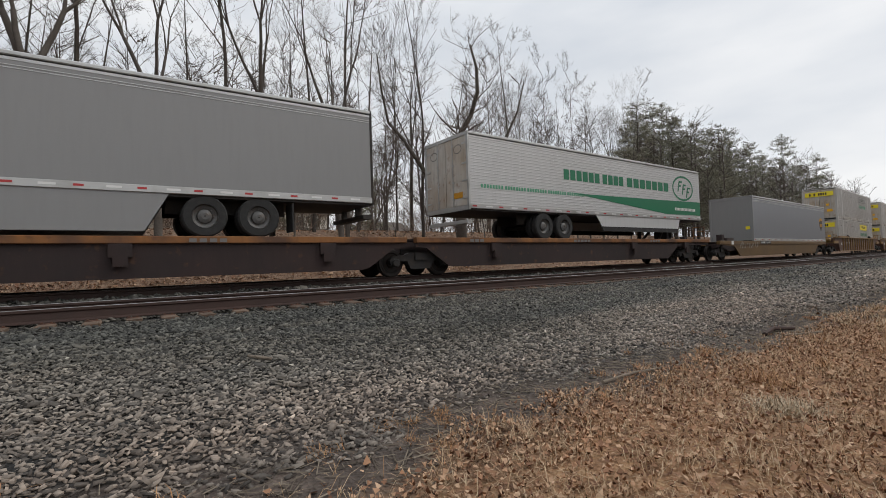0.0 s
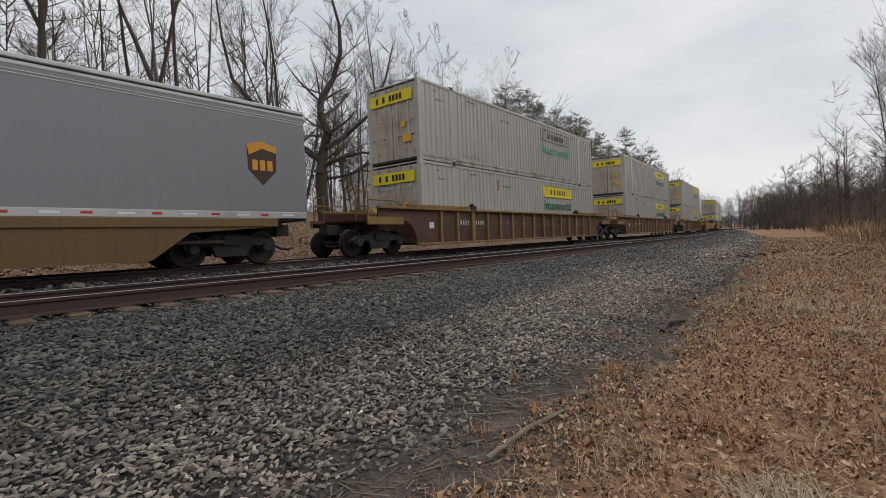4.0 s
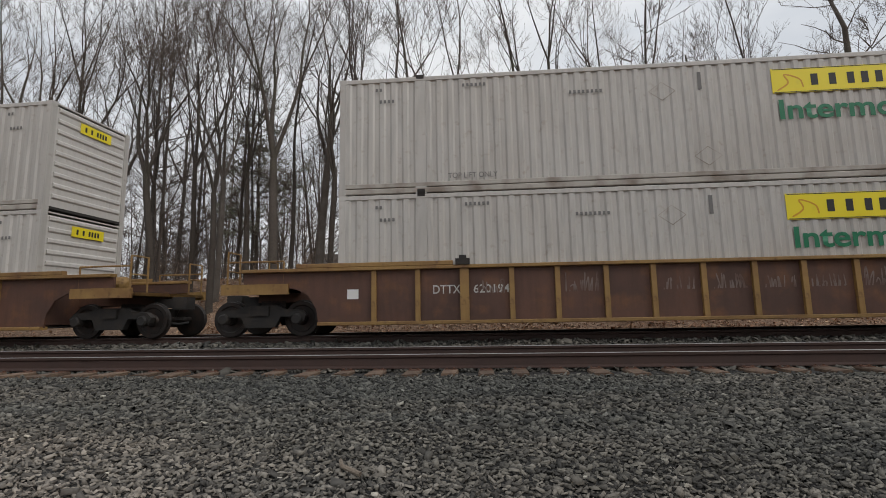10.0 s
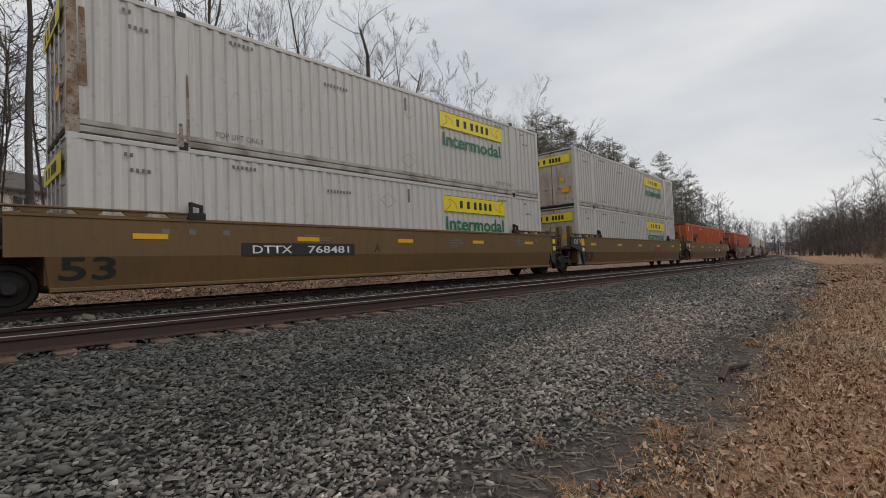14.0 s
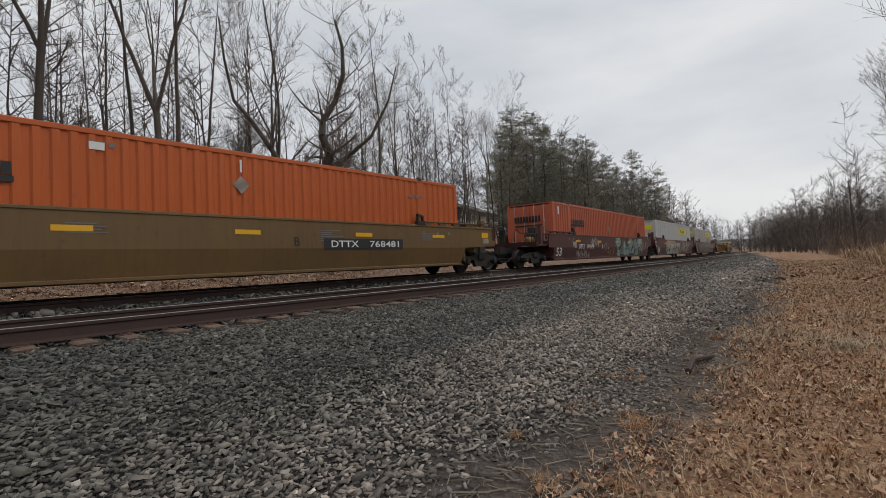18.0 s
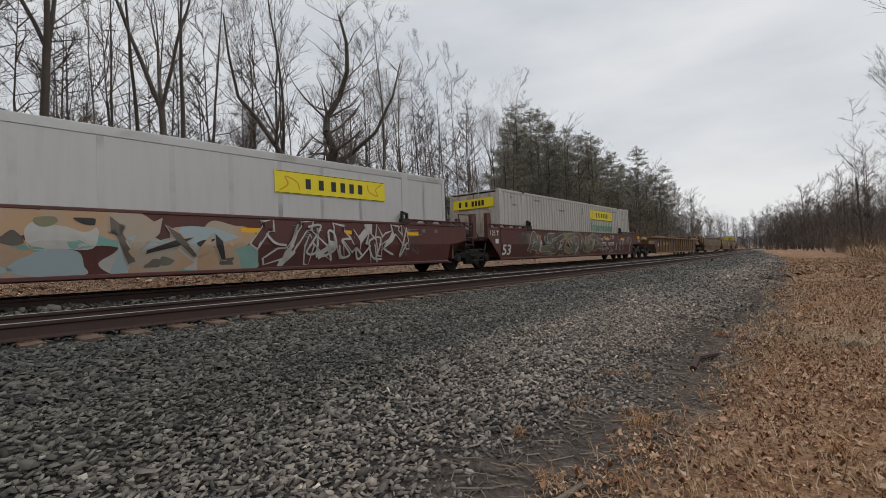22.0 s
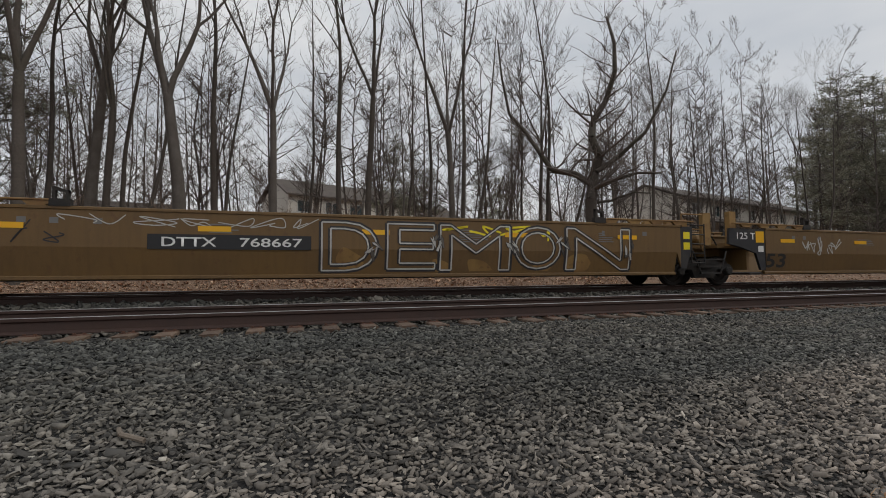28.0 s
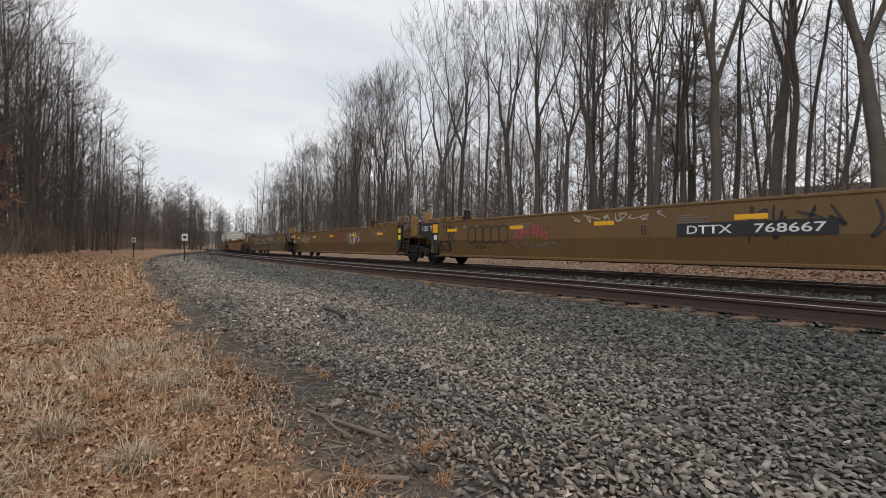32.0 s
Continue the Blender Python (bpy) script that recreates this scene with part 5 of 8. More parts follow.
def flat_car(s0, label, ends, belly=8.0):
    car = thing("flat_car", label, "flat car", "flat cars with trailers")
    part("side_sill", cached(("side_sill", belly), lambda: flat_side(-8.0, belly), M_FLAT), M_FLAT, car, "deep rusty fish-belly side sill")
    part("deck_edge", cached(("deck_edge",), lambda: Shape().soft_box(-9.5, 9.5, -1.42, -1.22, 1.03, 1.20, 0.015).mirrored(), M_DECK), M_DECK, car, "worn orange deck edge")
    part("deck", cached(("deck",), lambda: Shape().box(-9.5, 9.5, -1.22, -0.55, 1.10, 1.16).box(-9.5, 9.5, 0.55, 1.22, 1.10, 1.16).box(-9.7, 9.7, -0.35, 0.35, 0.75, 1.12), M_FLAT), M_FLAT, car)
    for x in (-6.2, 2.3, 7.0):
        part("side_bracket", cached(("side_bracket",), lambda: Shape().box(-0.22, 0.22, -1.46, -1.34, 0.72, 1.03).box(-0.14, 0.14, -1.50, -1.40, 0.52, 0.78), M_FLAT), M_FLAT, car, at=pose(x, 0, 0))
    for x, end in ends:
        bogie(car, x, s0)
        if end:
            part("coupler", cached(("coupler_flat",), lambda: Shape().box(9.4, 10.6, -0.11, 0.11, 0.74, 0.98).box(10.5, 10.95, -0.18, 0.17, 0.70, 1.02).box(9.3, 9.5, -1.3, 1.3, 0.9, 1.18), M_BOGIE), M_BOGIE, car)
            rail = Shape()
            for y in (-1.2, -0.6):
                rail.bar((9.45, y, 1.1), (9.45, y, 1.9), 0.02)
            for z in (1.4, 1.65, 1.9):
                rail.bar((9.45, -1.2, z), (9.45, -0.6, z), 0.018)
            part("handrail", rail, M_DECK, car)
    for x, n in ((-7.4, 3), (-2.0, 5), (3.6, 4)):
        bars(car, x, x + n * 0.22, 1.10, 0.09, M_INK_SOFT, (1,) * n, -1.424, "stencilled_notice")
    return set_rolling(car, s0)


def hitch(car, x):
    s = Shape()
    s.bar((x - 1.2, -0.5, 1.15), (x, -0.25, 2.2), 0.07, 8).bar((x - 1.2, 0.5, 1.15), (x, 0.25, 2.2), 0.07, 8)
    s.slab([(x - 0.15, 1.15), (x + 0.35, 1.15), (x + 0.15, 2.2), (x - 0.05, 2.2)], -0.35, 0.35)
    s.box(x - 0.35, x + 0.4, -0.55, 0.55, 2.17, 2.25)
    part("trailer_hitch", s, M_DARK_UNDER, car, "rusty folding trailer hitch")


FLAT_A = flat_car(-170.55, "rusty brown flat car carrying a grey trailer", ((10.15, False), (-9.4, False)))
FLAT_B = flat_car(-151.25, "rusty brown flat car carrying a white trailer", ((7.75, True),), 5.2)
hitch(FLAT_B, 7.2)
hitch(FLAT_A, -7.0)
CARC = thing("flat_car", "yellow-brown low side-sill car carrying a grey trailer body", "flat car", "flat cars with trailers")
part("side_sill", Shape().slab([(-10.3, 1.12), (-10.3, 0.92), (-8.2, 0.80), (-7.4, 0.22), (7.4, 0.22), (8.2, 0.80), (10.3, 0.92), (10.3, 1.12)], -1.42, -1.36).mirrored(), M_TAN, CARC, "tan fish-belly side sill")
part("deck_edge", Shape().soft_box(-10.3, 10.3, -1.46, -1.26, 0.92, 1.13, 0.015).mirrored(), M_TAN, CARC, "worn tan upper edge")
part("deck", Shape().box(-9.0, 9.0, -1.3, 1.3, 0.55, 0.62).box(-10.3, -8.2, -1.3, 1.3, 1.0, 1.07).box(8.2, 10.3, -1.3, 1.3, 1.0, 1.07).box(-7.5, 7.5, -0.5, 0.5, 0.62, 1.13), M_FLAT, CARC)
part("bulkhead_post", Shape().box(-9.4, -9.1, -1.2, -0.9, 1.05, 1.5).box(-8.9, -8.0, -1.3, -1.1, 1.1, 1.3).mirrored(), M_FLAT, CARC)
for k in (-1, 1):
    part("coupler", cached(("coupler", k), lambda: coupler_shape(k), M_BOGIE), M_BOGIE, CARC)
    part("air_hose", cached(("air_hose", k), lambda: hose_shape(k), M_TYRE), M_TYRE, CARC)
    bogie(CARC, k * 9.25, -130.3)
plate(CARC, -3.3, 1.04, 1.9, 0.17, M_INK, "number_board", -1.462)
bars(CARC, -4.1, -3.5, 1.04, 0.11, M_LETTER_W, (1, 1, 1), -1.468)
letter(CARC, "71541", M_LETTER_W, -2.95, 1.04, 0.11, -1.468, 0.85, 0.012)
scrawl(CARC, -7.6, -4.6, 0.5, 1.05, M_SPRAY_W, 91, 9, 0.03, y_shift=-0.012)
scrawl(CARC, 1.2, 4.8, 0.35, 0.85, M_SPRAY_O, 92, 5, 0.06, y_shift=0.02)
plate(CARC, -8.6, 1.02, 0.3, 0.22, M_LETTER_W, "notice", -1.462)
set_rolling(CARC, -130.3)


# ---- containers ----
def corrugated(x0, x1, z0, z1, y, pitch=0.27, depth=0.032):
    s = Shape()
    n = max(1, round((x1 - x0) / pitch))
    p = (x1 - x0) / n
    xs_, ys_ = [], []
    for i in range(n):
        a = x0 + i * p
        xs_ += [a, a + p * 0.34, a + p * 0.50, a + p * 0.84]
        ys_ += [y, y, y + depth, y + depth]
    xs_.append(x1)
    ys_.append(y)
    vs = [(x, yy, z0) for x, yy in zip(xs_, ys_)] + [(x, yy, z1) for x, yy in zip(xs_, ys_)]
    m = len(xs_)
    s.add(vs, [(i, i + 1, i + 1 + m, i + m) for i in range(m - 1)])
    return s


HL, HW, CH = 8.075, 1.295, 2.90      # half length, half width, height


def container(s0, z, label, paint, end_paint, group, smooth=False, name="container"):
    c = thing(name, label, "container", group)
    pk = paint.name
    for k in (-1, 1):
        if smooth:
            wall = cached(("wall_smooth", pk), lambda: Shape().box(-HL + 0.12, HL - 0.12, -1.285, -1.24, 0.16, 2.72), paint)
        else:
            wall = cached(("wall", pk), lambda: [w for w in (corrugated(-HL + 0.15, -6.25, 0.17, 2.79, -1.288), ) for o in (corrugated(-5.98, 5.98, 0.17, 2.79, -1.288), corrugated(6.25, HL - 0.15, 0.17, 2.79, -1.288)) if w.add(o.v, o.f)][0], paint)
        part("side_wall", wall, paint, c, at=pose(0, 0, 0, 0, 0, 0 if k < 0 else 180))
    part("bottom_rail", cached(("bottom_rail", pk), lambda: Shape().soft_box(-HL + 0.1, HL - 0.1, -1.297, -1.20, 0.02, 0.15, 0.015).soft_box(-HL + 0.1, HL - 0.1, -1.294, -1.22, 0.165, 0.275, 0.012).mirrored(), M_RAIL_DIRTY), M_RAIL_DIRTY, c, "grimy bottom side rail")
    part("top_rail", cached(("top_rail", pk, smooth), lambda: Shape().soft_box(-HL + 0.1, HL - 0.1, -1.297, -1.22, 2.70 if smooth else 2.79, CH, 0.012).mirrored(), M_ALU if smooth else paint), paint, c)
    part("roof", cached(("roof", pk), lambda: Shape().box(-HL, HL, -1.25, 1.25, CH - 0.05, CH - 0.01), paint), paint, c)
    part("base", cached(("container_base",), lambda: Shape().box(-HL, HL, -1.22, 1.22, 0.05, 0.12), M_DARK_UNDER), M_DARK_UNDER, c)
    for x in (-HL + 0.075, HL - 0.075):
        for y in (-1.22, 1.22):
            part("corner_post", cached(("corner_post", pk), lambda: Shape().box(-0.075, 0.075, -0.077, 0.077, 0, CH).box(-0.085, 0.085, -0.08, 0.08, 0.0, 0.12).box(-0.085, 0.085, -0.08, 0.08, CH - 0.12, CH + 0.005), paint), paint, c, at=pose(x, y, 0))
    if not smooth:
        for x in (-6.115, 6.115):
            for y in (-1.25, 1.25):
                p = part("lift_post", cached(("lift_post", pk), lambda: Shape().box(-0.13, 0.13, -0.042, 0.042, 0.0, CH), paint), paint, c, at=pose(x, y, 0))
                part("corner_casting", cached(("corner_casting",), lambda: Shape().box(-0.09, 0.09, -0.05, 0.05, CH - 0.06, CH + 0.045).box(-0.09, 0.09, -0.05, 0.05, -0.005, 0.11), M_BOGIE), M_BOGIE, p)
    # doors at the trailing end, ribbed front wall at the other
    for k in (-1, 1):
        d = part("door", cached(("door", end_paint.name), lambda: [s for s in (Shape().box(-HL + 0.0, -HL + 0.05, 0.02, 1.15, 0.14, 2.78),) for zz in (0.5, 1.0, 1.5, 2.0, 2.45) if s.box(-HL - 0.012, -HL, 0.05, 1.12, zz - 0.045, zz + 0.045)][0], end_paint), end_paint, c, at=pose(0, 0, 0) if k > 0 else Matrix.Diagonal((1, -1, 1, 1)))
        rods = Shape()
        for y in (0.28, 0.82):
            rods.bar((-HL - 0.035, y, 0.1), (-HL - 0.035, y, 2.84), 0.02, 6)
            for zz in (0.2, 0.8, 1.4, 2.0, 2.7):
                rods.box(-HL - 0.05, -HL, y - 0.04, y + 0.04, zz - 0.03, zz + 0.03)
            rods.box(-HL - 0.05, -HL - 0.03, y, y + 0.22, 0.95, 1.0)
        part("lock_rod", cached(("lock_rod",), lambda: rods, M_ALU), M_ALU, d)
    nose = M_WHITE_CLEAN if end_paint is M_WHITE_DULL else end_paint
    fr = Shape().box(HL - 0.06, HL - 0.02, -1.15, 1.15, 0.1, 2.8)
    part("front_wall", cached(("front_wall", nose.name), lambda: fr, nose), nose, c)
    for i in range(9):
        part("front_rib", cached(("front_rib", nose.name), lambda: Shape().slab([(HL - 0.02, 0.32), (HL + 0.02, 0.36), (HL + 0.02, 0.43), (HL - 0.02, 0.47)], -1.08, 1.08), nose), nose, c, at=pose(0, 0, i * 0.29))
    return set_rolling(c, s0, z)


BRAND = (1, 0.3, 1, 0.3, 1, 1, 1, 1)


def sign(c, x, z, w, h, film, ink, framed=False):
    y = -1.2975
    if framed:
        s = Shape()
        for a, b, c0, d in ((x - w / 2, x + w / 2, z + h / 2 - 0.02, z + h / 2), (x - w / 2, x + w / 2, z - h / 2, z - h / 2 + 0.02), (x - w / 2, x - w / 2 + 0.02, z - h / 2, z + h / 2), (x + w / 2 - 0.02, x + w / 2, z - h / 2, z + h / 2)):
            s.box(a, b, y - 0.004, y, c0, d)
        part("sign_frame", s, ink, c)
    else:
        part("sign", Shape().box(x - w / 2, x + w / 2, y - 0.005, y, z - h / 2, z + h / 2), film, c, "yellow company sign")
    bars(c, x - w * 0.28, x + w * 0.28, z, h * 0.46, ink, BRAND, y - 0.006, "sign_lettering", 0.50)
    for k in (-1, 1):
        pts = curve_pts([(x + k * w * 0.47, z + k * h * 0.40), (x + k * w * 0.40, z + k * h * 0.10), (x + k * w * 0.42, z - k * h * 0.25), (x + k * w * 0.33, z - k * h * 0.05), (x + k * w * 0.31, z + k * h * 0.30)], 5)
        rb = ribbon(pts, 0.035)
        rb.v = [(px, y - 0.007, pz) for px, py, pz in rb.v]
        part("sign_emblem", rb, M_INK_SOFT if framed else M_GOLD, c)
    rim = Shape()
    for zz in (z + h * 0.47, z - h * 0.47):
        rim.box(x - w * 0.49, x + w * 0.49, y - 0.008, y - 0.005, zz - 0.008, zz + 0.008)
    part("sign_border", rim, ink, c)


def haul_marks(c, seed, words=True, sx=3.67, film=M_SIGN_Y, framed=False, green=M_GREEN, top_only=True, door_sign=True, front=True):
    r = random.Random(seed)
    sign(c, sx, 2.30, 3.5, 0.58, film, M_INK, framed)
    if words:
        letter(c, "Intermodal", green, sx, 1.62, 0.47, -1.302, 3.3, 0.022)
    if top_only:
        for x in (-4.9, 5.5):
            letter(c, "TOP LIFT ONLY", M_INK_SOFT, x, 0.40, 0.13, -1.302, 1.15)
    s = Shape()
    for x, z, n in ((-5.1, 2.62, 6), (5.0, 2.62, 6), (-7.2, 2.6, 2), (-7.1, 2.3, 4), (6.8, 2.6, 2), (6.9, 2.2, 4), (-2.6, 2.3, 8)):
        for i in range(n):
            s.box(x + i * 0.10, x + i * 0.10 + 0.055, -1.301, -1.298, z - 0.04, z + 0.04)
    tagged(part("stencilled_notice", s, M_INK_SOFT, c, "faded stencilled notices"), kind="stuff")
    d = Shape()
    for x, z in ((0.4, 0.62), (-0.5 if r.random() < 0.5 else 0.5, 2.2)):
        for a, b in (((x - 0.3, z), (x, z + 0.22)), ((x, z + 0.22), (x + 0.3, z)), ((x + 0.3, z), (x, z - 0.22)), ((x, z - 0.22), (x - 0.3, z))):
            rb = ribbon([a, b], 0.03)
            d.add([(vx, -1.302, vz) for vx, vy, vz in rb.v], rb.f)
    part("placard_holder", d, M_RAIL_DIRTY, c, "empty grey placard outline")
    if r.random() < 0.7:
        part("marker", Shape().box(-0.04 + 0.35, 0.04 + 0.35, -1.303, -1.299, 2.2, 2.62), M_INK_SOFT, c)
    if door_sign:
        f = Shape().box(-HL - 0.068, -HL - 0.062, -1.05, 1.05, 2.18, 2.58)
        part("door_sign", f, M_SIGN_Y, c, "yellow sign strip across the doors")
        b = Shape()
        for i in range(8):
            if i not in (1, 3):
                b.box(-HL - 0.073, -HL - 0.068, 0.62 - i * 0.17, 0.74 - i * 0.17, 2.27, 2.49)
        part("door_lettering", b, M_INK, c)
        if front and not framed:
            part("front_sign", Shape().box(HL + 0.024, HL + 0.03, -0.45, 0.58, 2.34, 2.62), M_SIGN_Y, c, "yellow sign strip on the front wall")
            for i in range(8):
                if i not in (1, 3):
                    part("front_lettering", cached(("front_lettering",), lambda: Shape().box(HL + 0.03, HL + 0.034, -0.028, 0.028, 2.41, 2.55), M_INK), M_INK, c, at=pose(0, -0.28 + i * 0.095, 0))
        part("door_notice", Shape().box(-HL - 0.068, -HL - 0.062, -0.95, -0.55, 0.7, 0.95).box(-HL - 0.068, -HL - 0.062, -0.7, -0.5, 1.25, 1.45), M_MARK_Y, c)


Z_WELL, Z_TOP = 0.365, 3.272
STACK = "white intermodal containers"
c = container(-106.25, Z_WELL, "white corrugated container low in a well car, yellow sign", M_WHITE, M_WHITE_DULL, STACK)
haul_marks(c, 1, top_only=False, sx=3.12)
part("marker", Shape().box(-3.0, -2.9, -1.303, -1.299, 2.1, 2.55), M_DECK, c, "orange stripe marker")
c = container(-106.25, Z_TOP, "white corrugated container on top, faded green lettering", M_WHITE, M_WHITE_DULL, STACK)
haul_marks(c, 2, sx=3.05, framed=True, green=M_GREEN_FADE)
for i, s_ in enumerate((-83.1, -59.3, -12.0, 7.6)):
    c = container(s_, Z_WELL, "white corrugated container low in a well car, yellow sign", M_WHITE_CLEAN if i > 1 else M_WHITE, M_WHITE_DULL, STACK)
    haul_marks(c, 10 + i, top_only=False)
    c = container(s_, Z_TOP, "white corrugated container stacked on another, yellow sign", M_WHITE_CLEAN if i > 1 else M_WHITE, M_WHITE_DULL, STACK)
    haul_marks(c, 20 + i)
    if i == 2:
        for x, w, z0, z1 in ((-HL + 0.08, 0.11, 0.0, 2.9), (-HL + 0.24, 0.07, 0.9, 2.4), (-6.02, 0.035, 0.1, 1.6), (-6.16, 0.05, 0.0, 0.5)):
            part("rust_stain", Shape().slab([(x - w, z0), (x + w, z0), (x + w * 0.8, z0 + (z1 - z0) * 0.5), (x + w * 0.5, z1), (x - w * 0.8, z1), (x - w * 0.7, z0 + (z1 - z0) * 0.4)], -1.3035, -1.2985), M_RUST_STAIN, c, "brown rust stain")
c = container(90.3, Z_WELL, "white corrugated container alone in a maroon well", M_WHITE, M_WHITE_DULL, STACK)
haul_marks(c, 30, sx=3.22, green=M_GREEN_FADE, top_only=False, front=False)
c = container(199.1, Z_WELL, "white corrugated container alone in a brown well car", M_WHITE, M_WHITE_DULL, STACK)
haul_marks(c, 31, top_only=False, front=False)
c = container(70.7, Z_WELL, "smooth white refrigerated container with grey roof rail", M_WHITE_TR, M_WHITE_TR, STACK, smooth=True)
sign(c, 3.42, 2.19, 3.65, 0.58, M_SIGN_Y, M_INK)
rv = Shape()
for x in (-7.0, -4.49, -3.24, -1.99, -0.73, 0.52, 1.75, 2.99, 4.3, 7.0):
    for i in range(22):
        rv.box(x - 0.014, x + 0.014, -1.2925, -1.284, 0.26 + i * 0.11, 0.288 + i * 0.11)
    rv.box(x - 0.06, x + 0.06, -1.2875, -1.284, 0.18, 2.70)
part("rivet_seam", rv, M_ALU, c)
part("door_sign", Shape().box(-HL - 0.068, -HL - 0.062, -1.05, 0.4, 2.1, 2.5), M_SIGN_Y, c, "yellow sign strip on the doors")
part("nose_frame", Shape().box(-6.25, -5.98, -1.30, -1.24, 0.0, CH).mirrored(), M_WHITE_TR, c)
part("lift_frame", Shape().box(5.98, 6.25, -1.30, -1.24, 0.0, CH).mirrored(), M_WHITE_TR, c)
letter(c, "TOP LIFT ONLY", M_INK_SOFT, -4.9, 2.45, 0.12, -1.29, 1.3)

for s_, pm, lab in ((27.27, M_ORANGE, "bright orange corrugated container in a tan well"), (51.15, M_ORANGE_PALE, "faded orange corrugated container in a maroon well")):
    c = container(s_, Z_WELL, lab, pm, pm, "orange intermodal containers")
    bars(c, -5.86, -4.06, 1.99, 0.23, M_INK, (1,) * 9, -1.301, "sign_lettering", 0.34)
    part("sign_underline", Shape().slab([(-5.92, 1.75), (-5.02, 1.75), (-5.09, 1.85), (-5.88, 1.85)], -1.304, -1.299), M_INK, c)
    part("sign_underline", Shape().slab([(-4.98, 1.75), (-4.06, 1.75), (-4.06, 1.86), (-5.04, 1.86)], -1.304, -1.299), M_INK, c)
    if pm is M_ORANGE:
        part("placard", Shape().slab([(-0.26, 2.10), (-0.06, 1.89), (0.14, 2.10), (-0.06, 2.31)], -1.304, -1.299), M_RAIL_DIRTY, c, "grey diamond placard holder")
        part("marker", Shape().box(-0.085, -0.035, -1.304, -1.299, 2.40, 2.70), M_LETTER_W, c)
        part("notice", Shape().box(-3.0, -2.75, -1.304, -1.299, 2.5, 2.65), M_LETTER_W, c)
    else:
        part("placard", Shape().slab([(-0.25, 1.71), (-0.03, 1.50), (0.19, 1.71), (-0.03, 1.92)], -1.304, -1.299), M_SPRAY_O, c, "dull diamond placard holder")
    b = Shape()
    for i in range(9):
        b.box(-HL - 0.073, -HL - 0.062, 0.72 - i * 0.17, 0.84 - i * 0.17, 1.95, 2.25)
    b.box(-HL - 0.073, -HL - 0.062, -0.72, 0.84, 1.72, 1.80)
    part("door_lettering", b, M_INK, c)
    s = Shape()
    for x, z, n in ((-3.0, 2.62, 3), (5.6, 2.3, 4), (-6.9, 2.6, 2)):
        for i in range(n):
            s.box(x + i * 0.16, x + i * 0.16 + 0.1, -1.302, -1.299, z - 0.05, z + 0.05)
    part("stencilled_notice", s, M_INK_SOFT, c)
    part("corner_label", Shape().box(-7.5, -7.35, -1.304, -1.299, 2.3, 2.7), M_LETTER_W, c, "pale strip by the corner post")


# ---- road trailers ----
def tyre_shape(w=0.26):
    return Shape().turned([(0.30, -w / 2), (0.47, -w / 2), (0.51, -w / 2 + 0.04), (0.51, w / 2 - 0.04), (0.47, w / 2), (0.30, w / 2)], 26, caps=False)


def rim_shape():
    s = Shape().turned([(0.31, -0.10), (0.29, -0.12), (0.27, -0.05), (0.17, 0.0), (0.16, -0.06), (0.08, -0.09), (0.02, -0.09)], 22, caps=False)
    for i in range(8):
        a = i * math.pi / 4
        s.turned([(0.02, -0.03), (0.02, 0.02)], 6, at=(0.21 * math.cos(a), 0, 0.21 * math.sin(a)))
    return s


def trailer_running_gear(t, xs_, z):
    for x in xs_:
        part("axle", cached(("axle",), lambda: Shape().bar((0, -1.05, 0), (0, 1.05, 0), 0.07, 8), M_DARK_UNDER), M_DARK_UNDER, t, at=pose(x, 0, z))
        for y in (-1.13, -0.82, 0.82, 1.13):
            w = part("tyre", cached(("tyre",), tyre_shape, M_TYRE), M_TYRE, t, at=pose(x, y, z))
            if abs(y) > 1:
                part("rim", cached(("rim",), rim_shape, M_RIM), M_RIM, w, at=pose(0, 0, 0, 0, 0, 0 if y < 0 else 180))
    part("slider_frame", Shape().box(min(xs_) - 0.8, max(xs_) + 0.8, -0.6, -0.5, z + 0.1, 2.25).box(min(xs_) - 0.8, max(xs_) + 0.8, 0.5, 0.6, z + 0.1, 2.25), M_DARK_UNDER, t)


def tape(t, z, y, n, x0, x1):
    r, w = Shape(), Shape()
    for i in range(n):
        a = x0 + (x1 - x0) * i / n
        (r if i % 2 == 0 else w).box(a, a + (x1 - x0) / n * (0.32 if i % 2 == 0 else 0.5), y - 0.003, y, z - 0.025, z + 0.025)
    part("red_marker", r, M_RED, t, "red reflective tape")
    part("white_marker", w, M_LETTER_W, t, "white reflective tape")


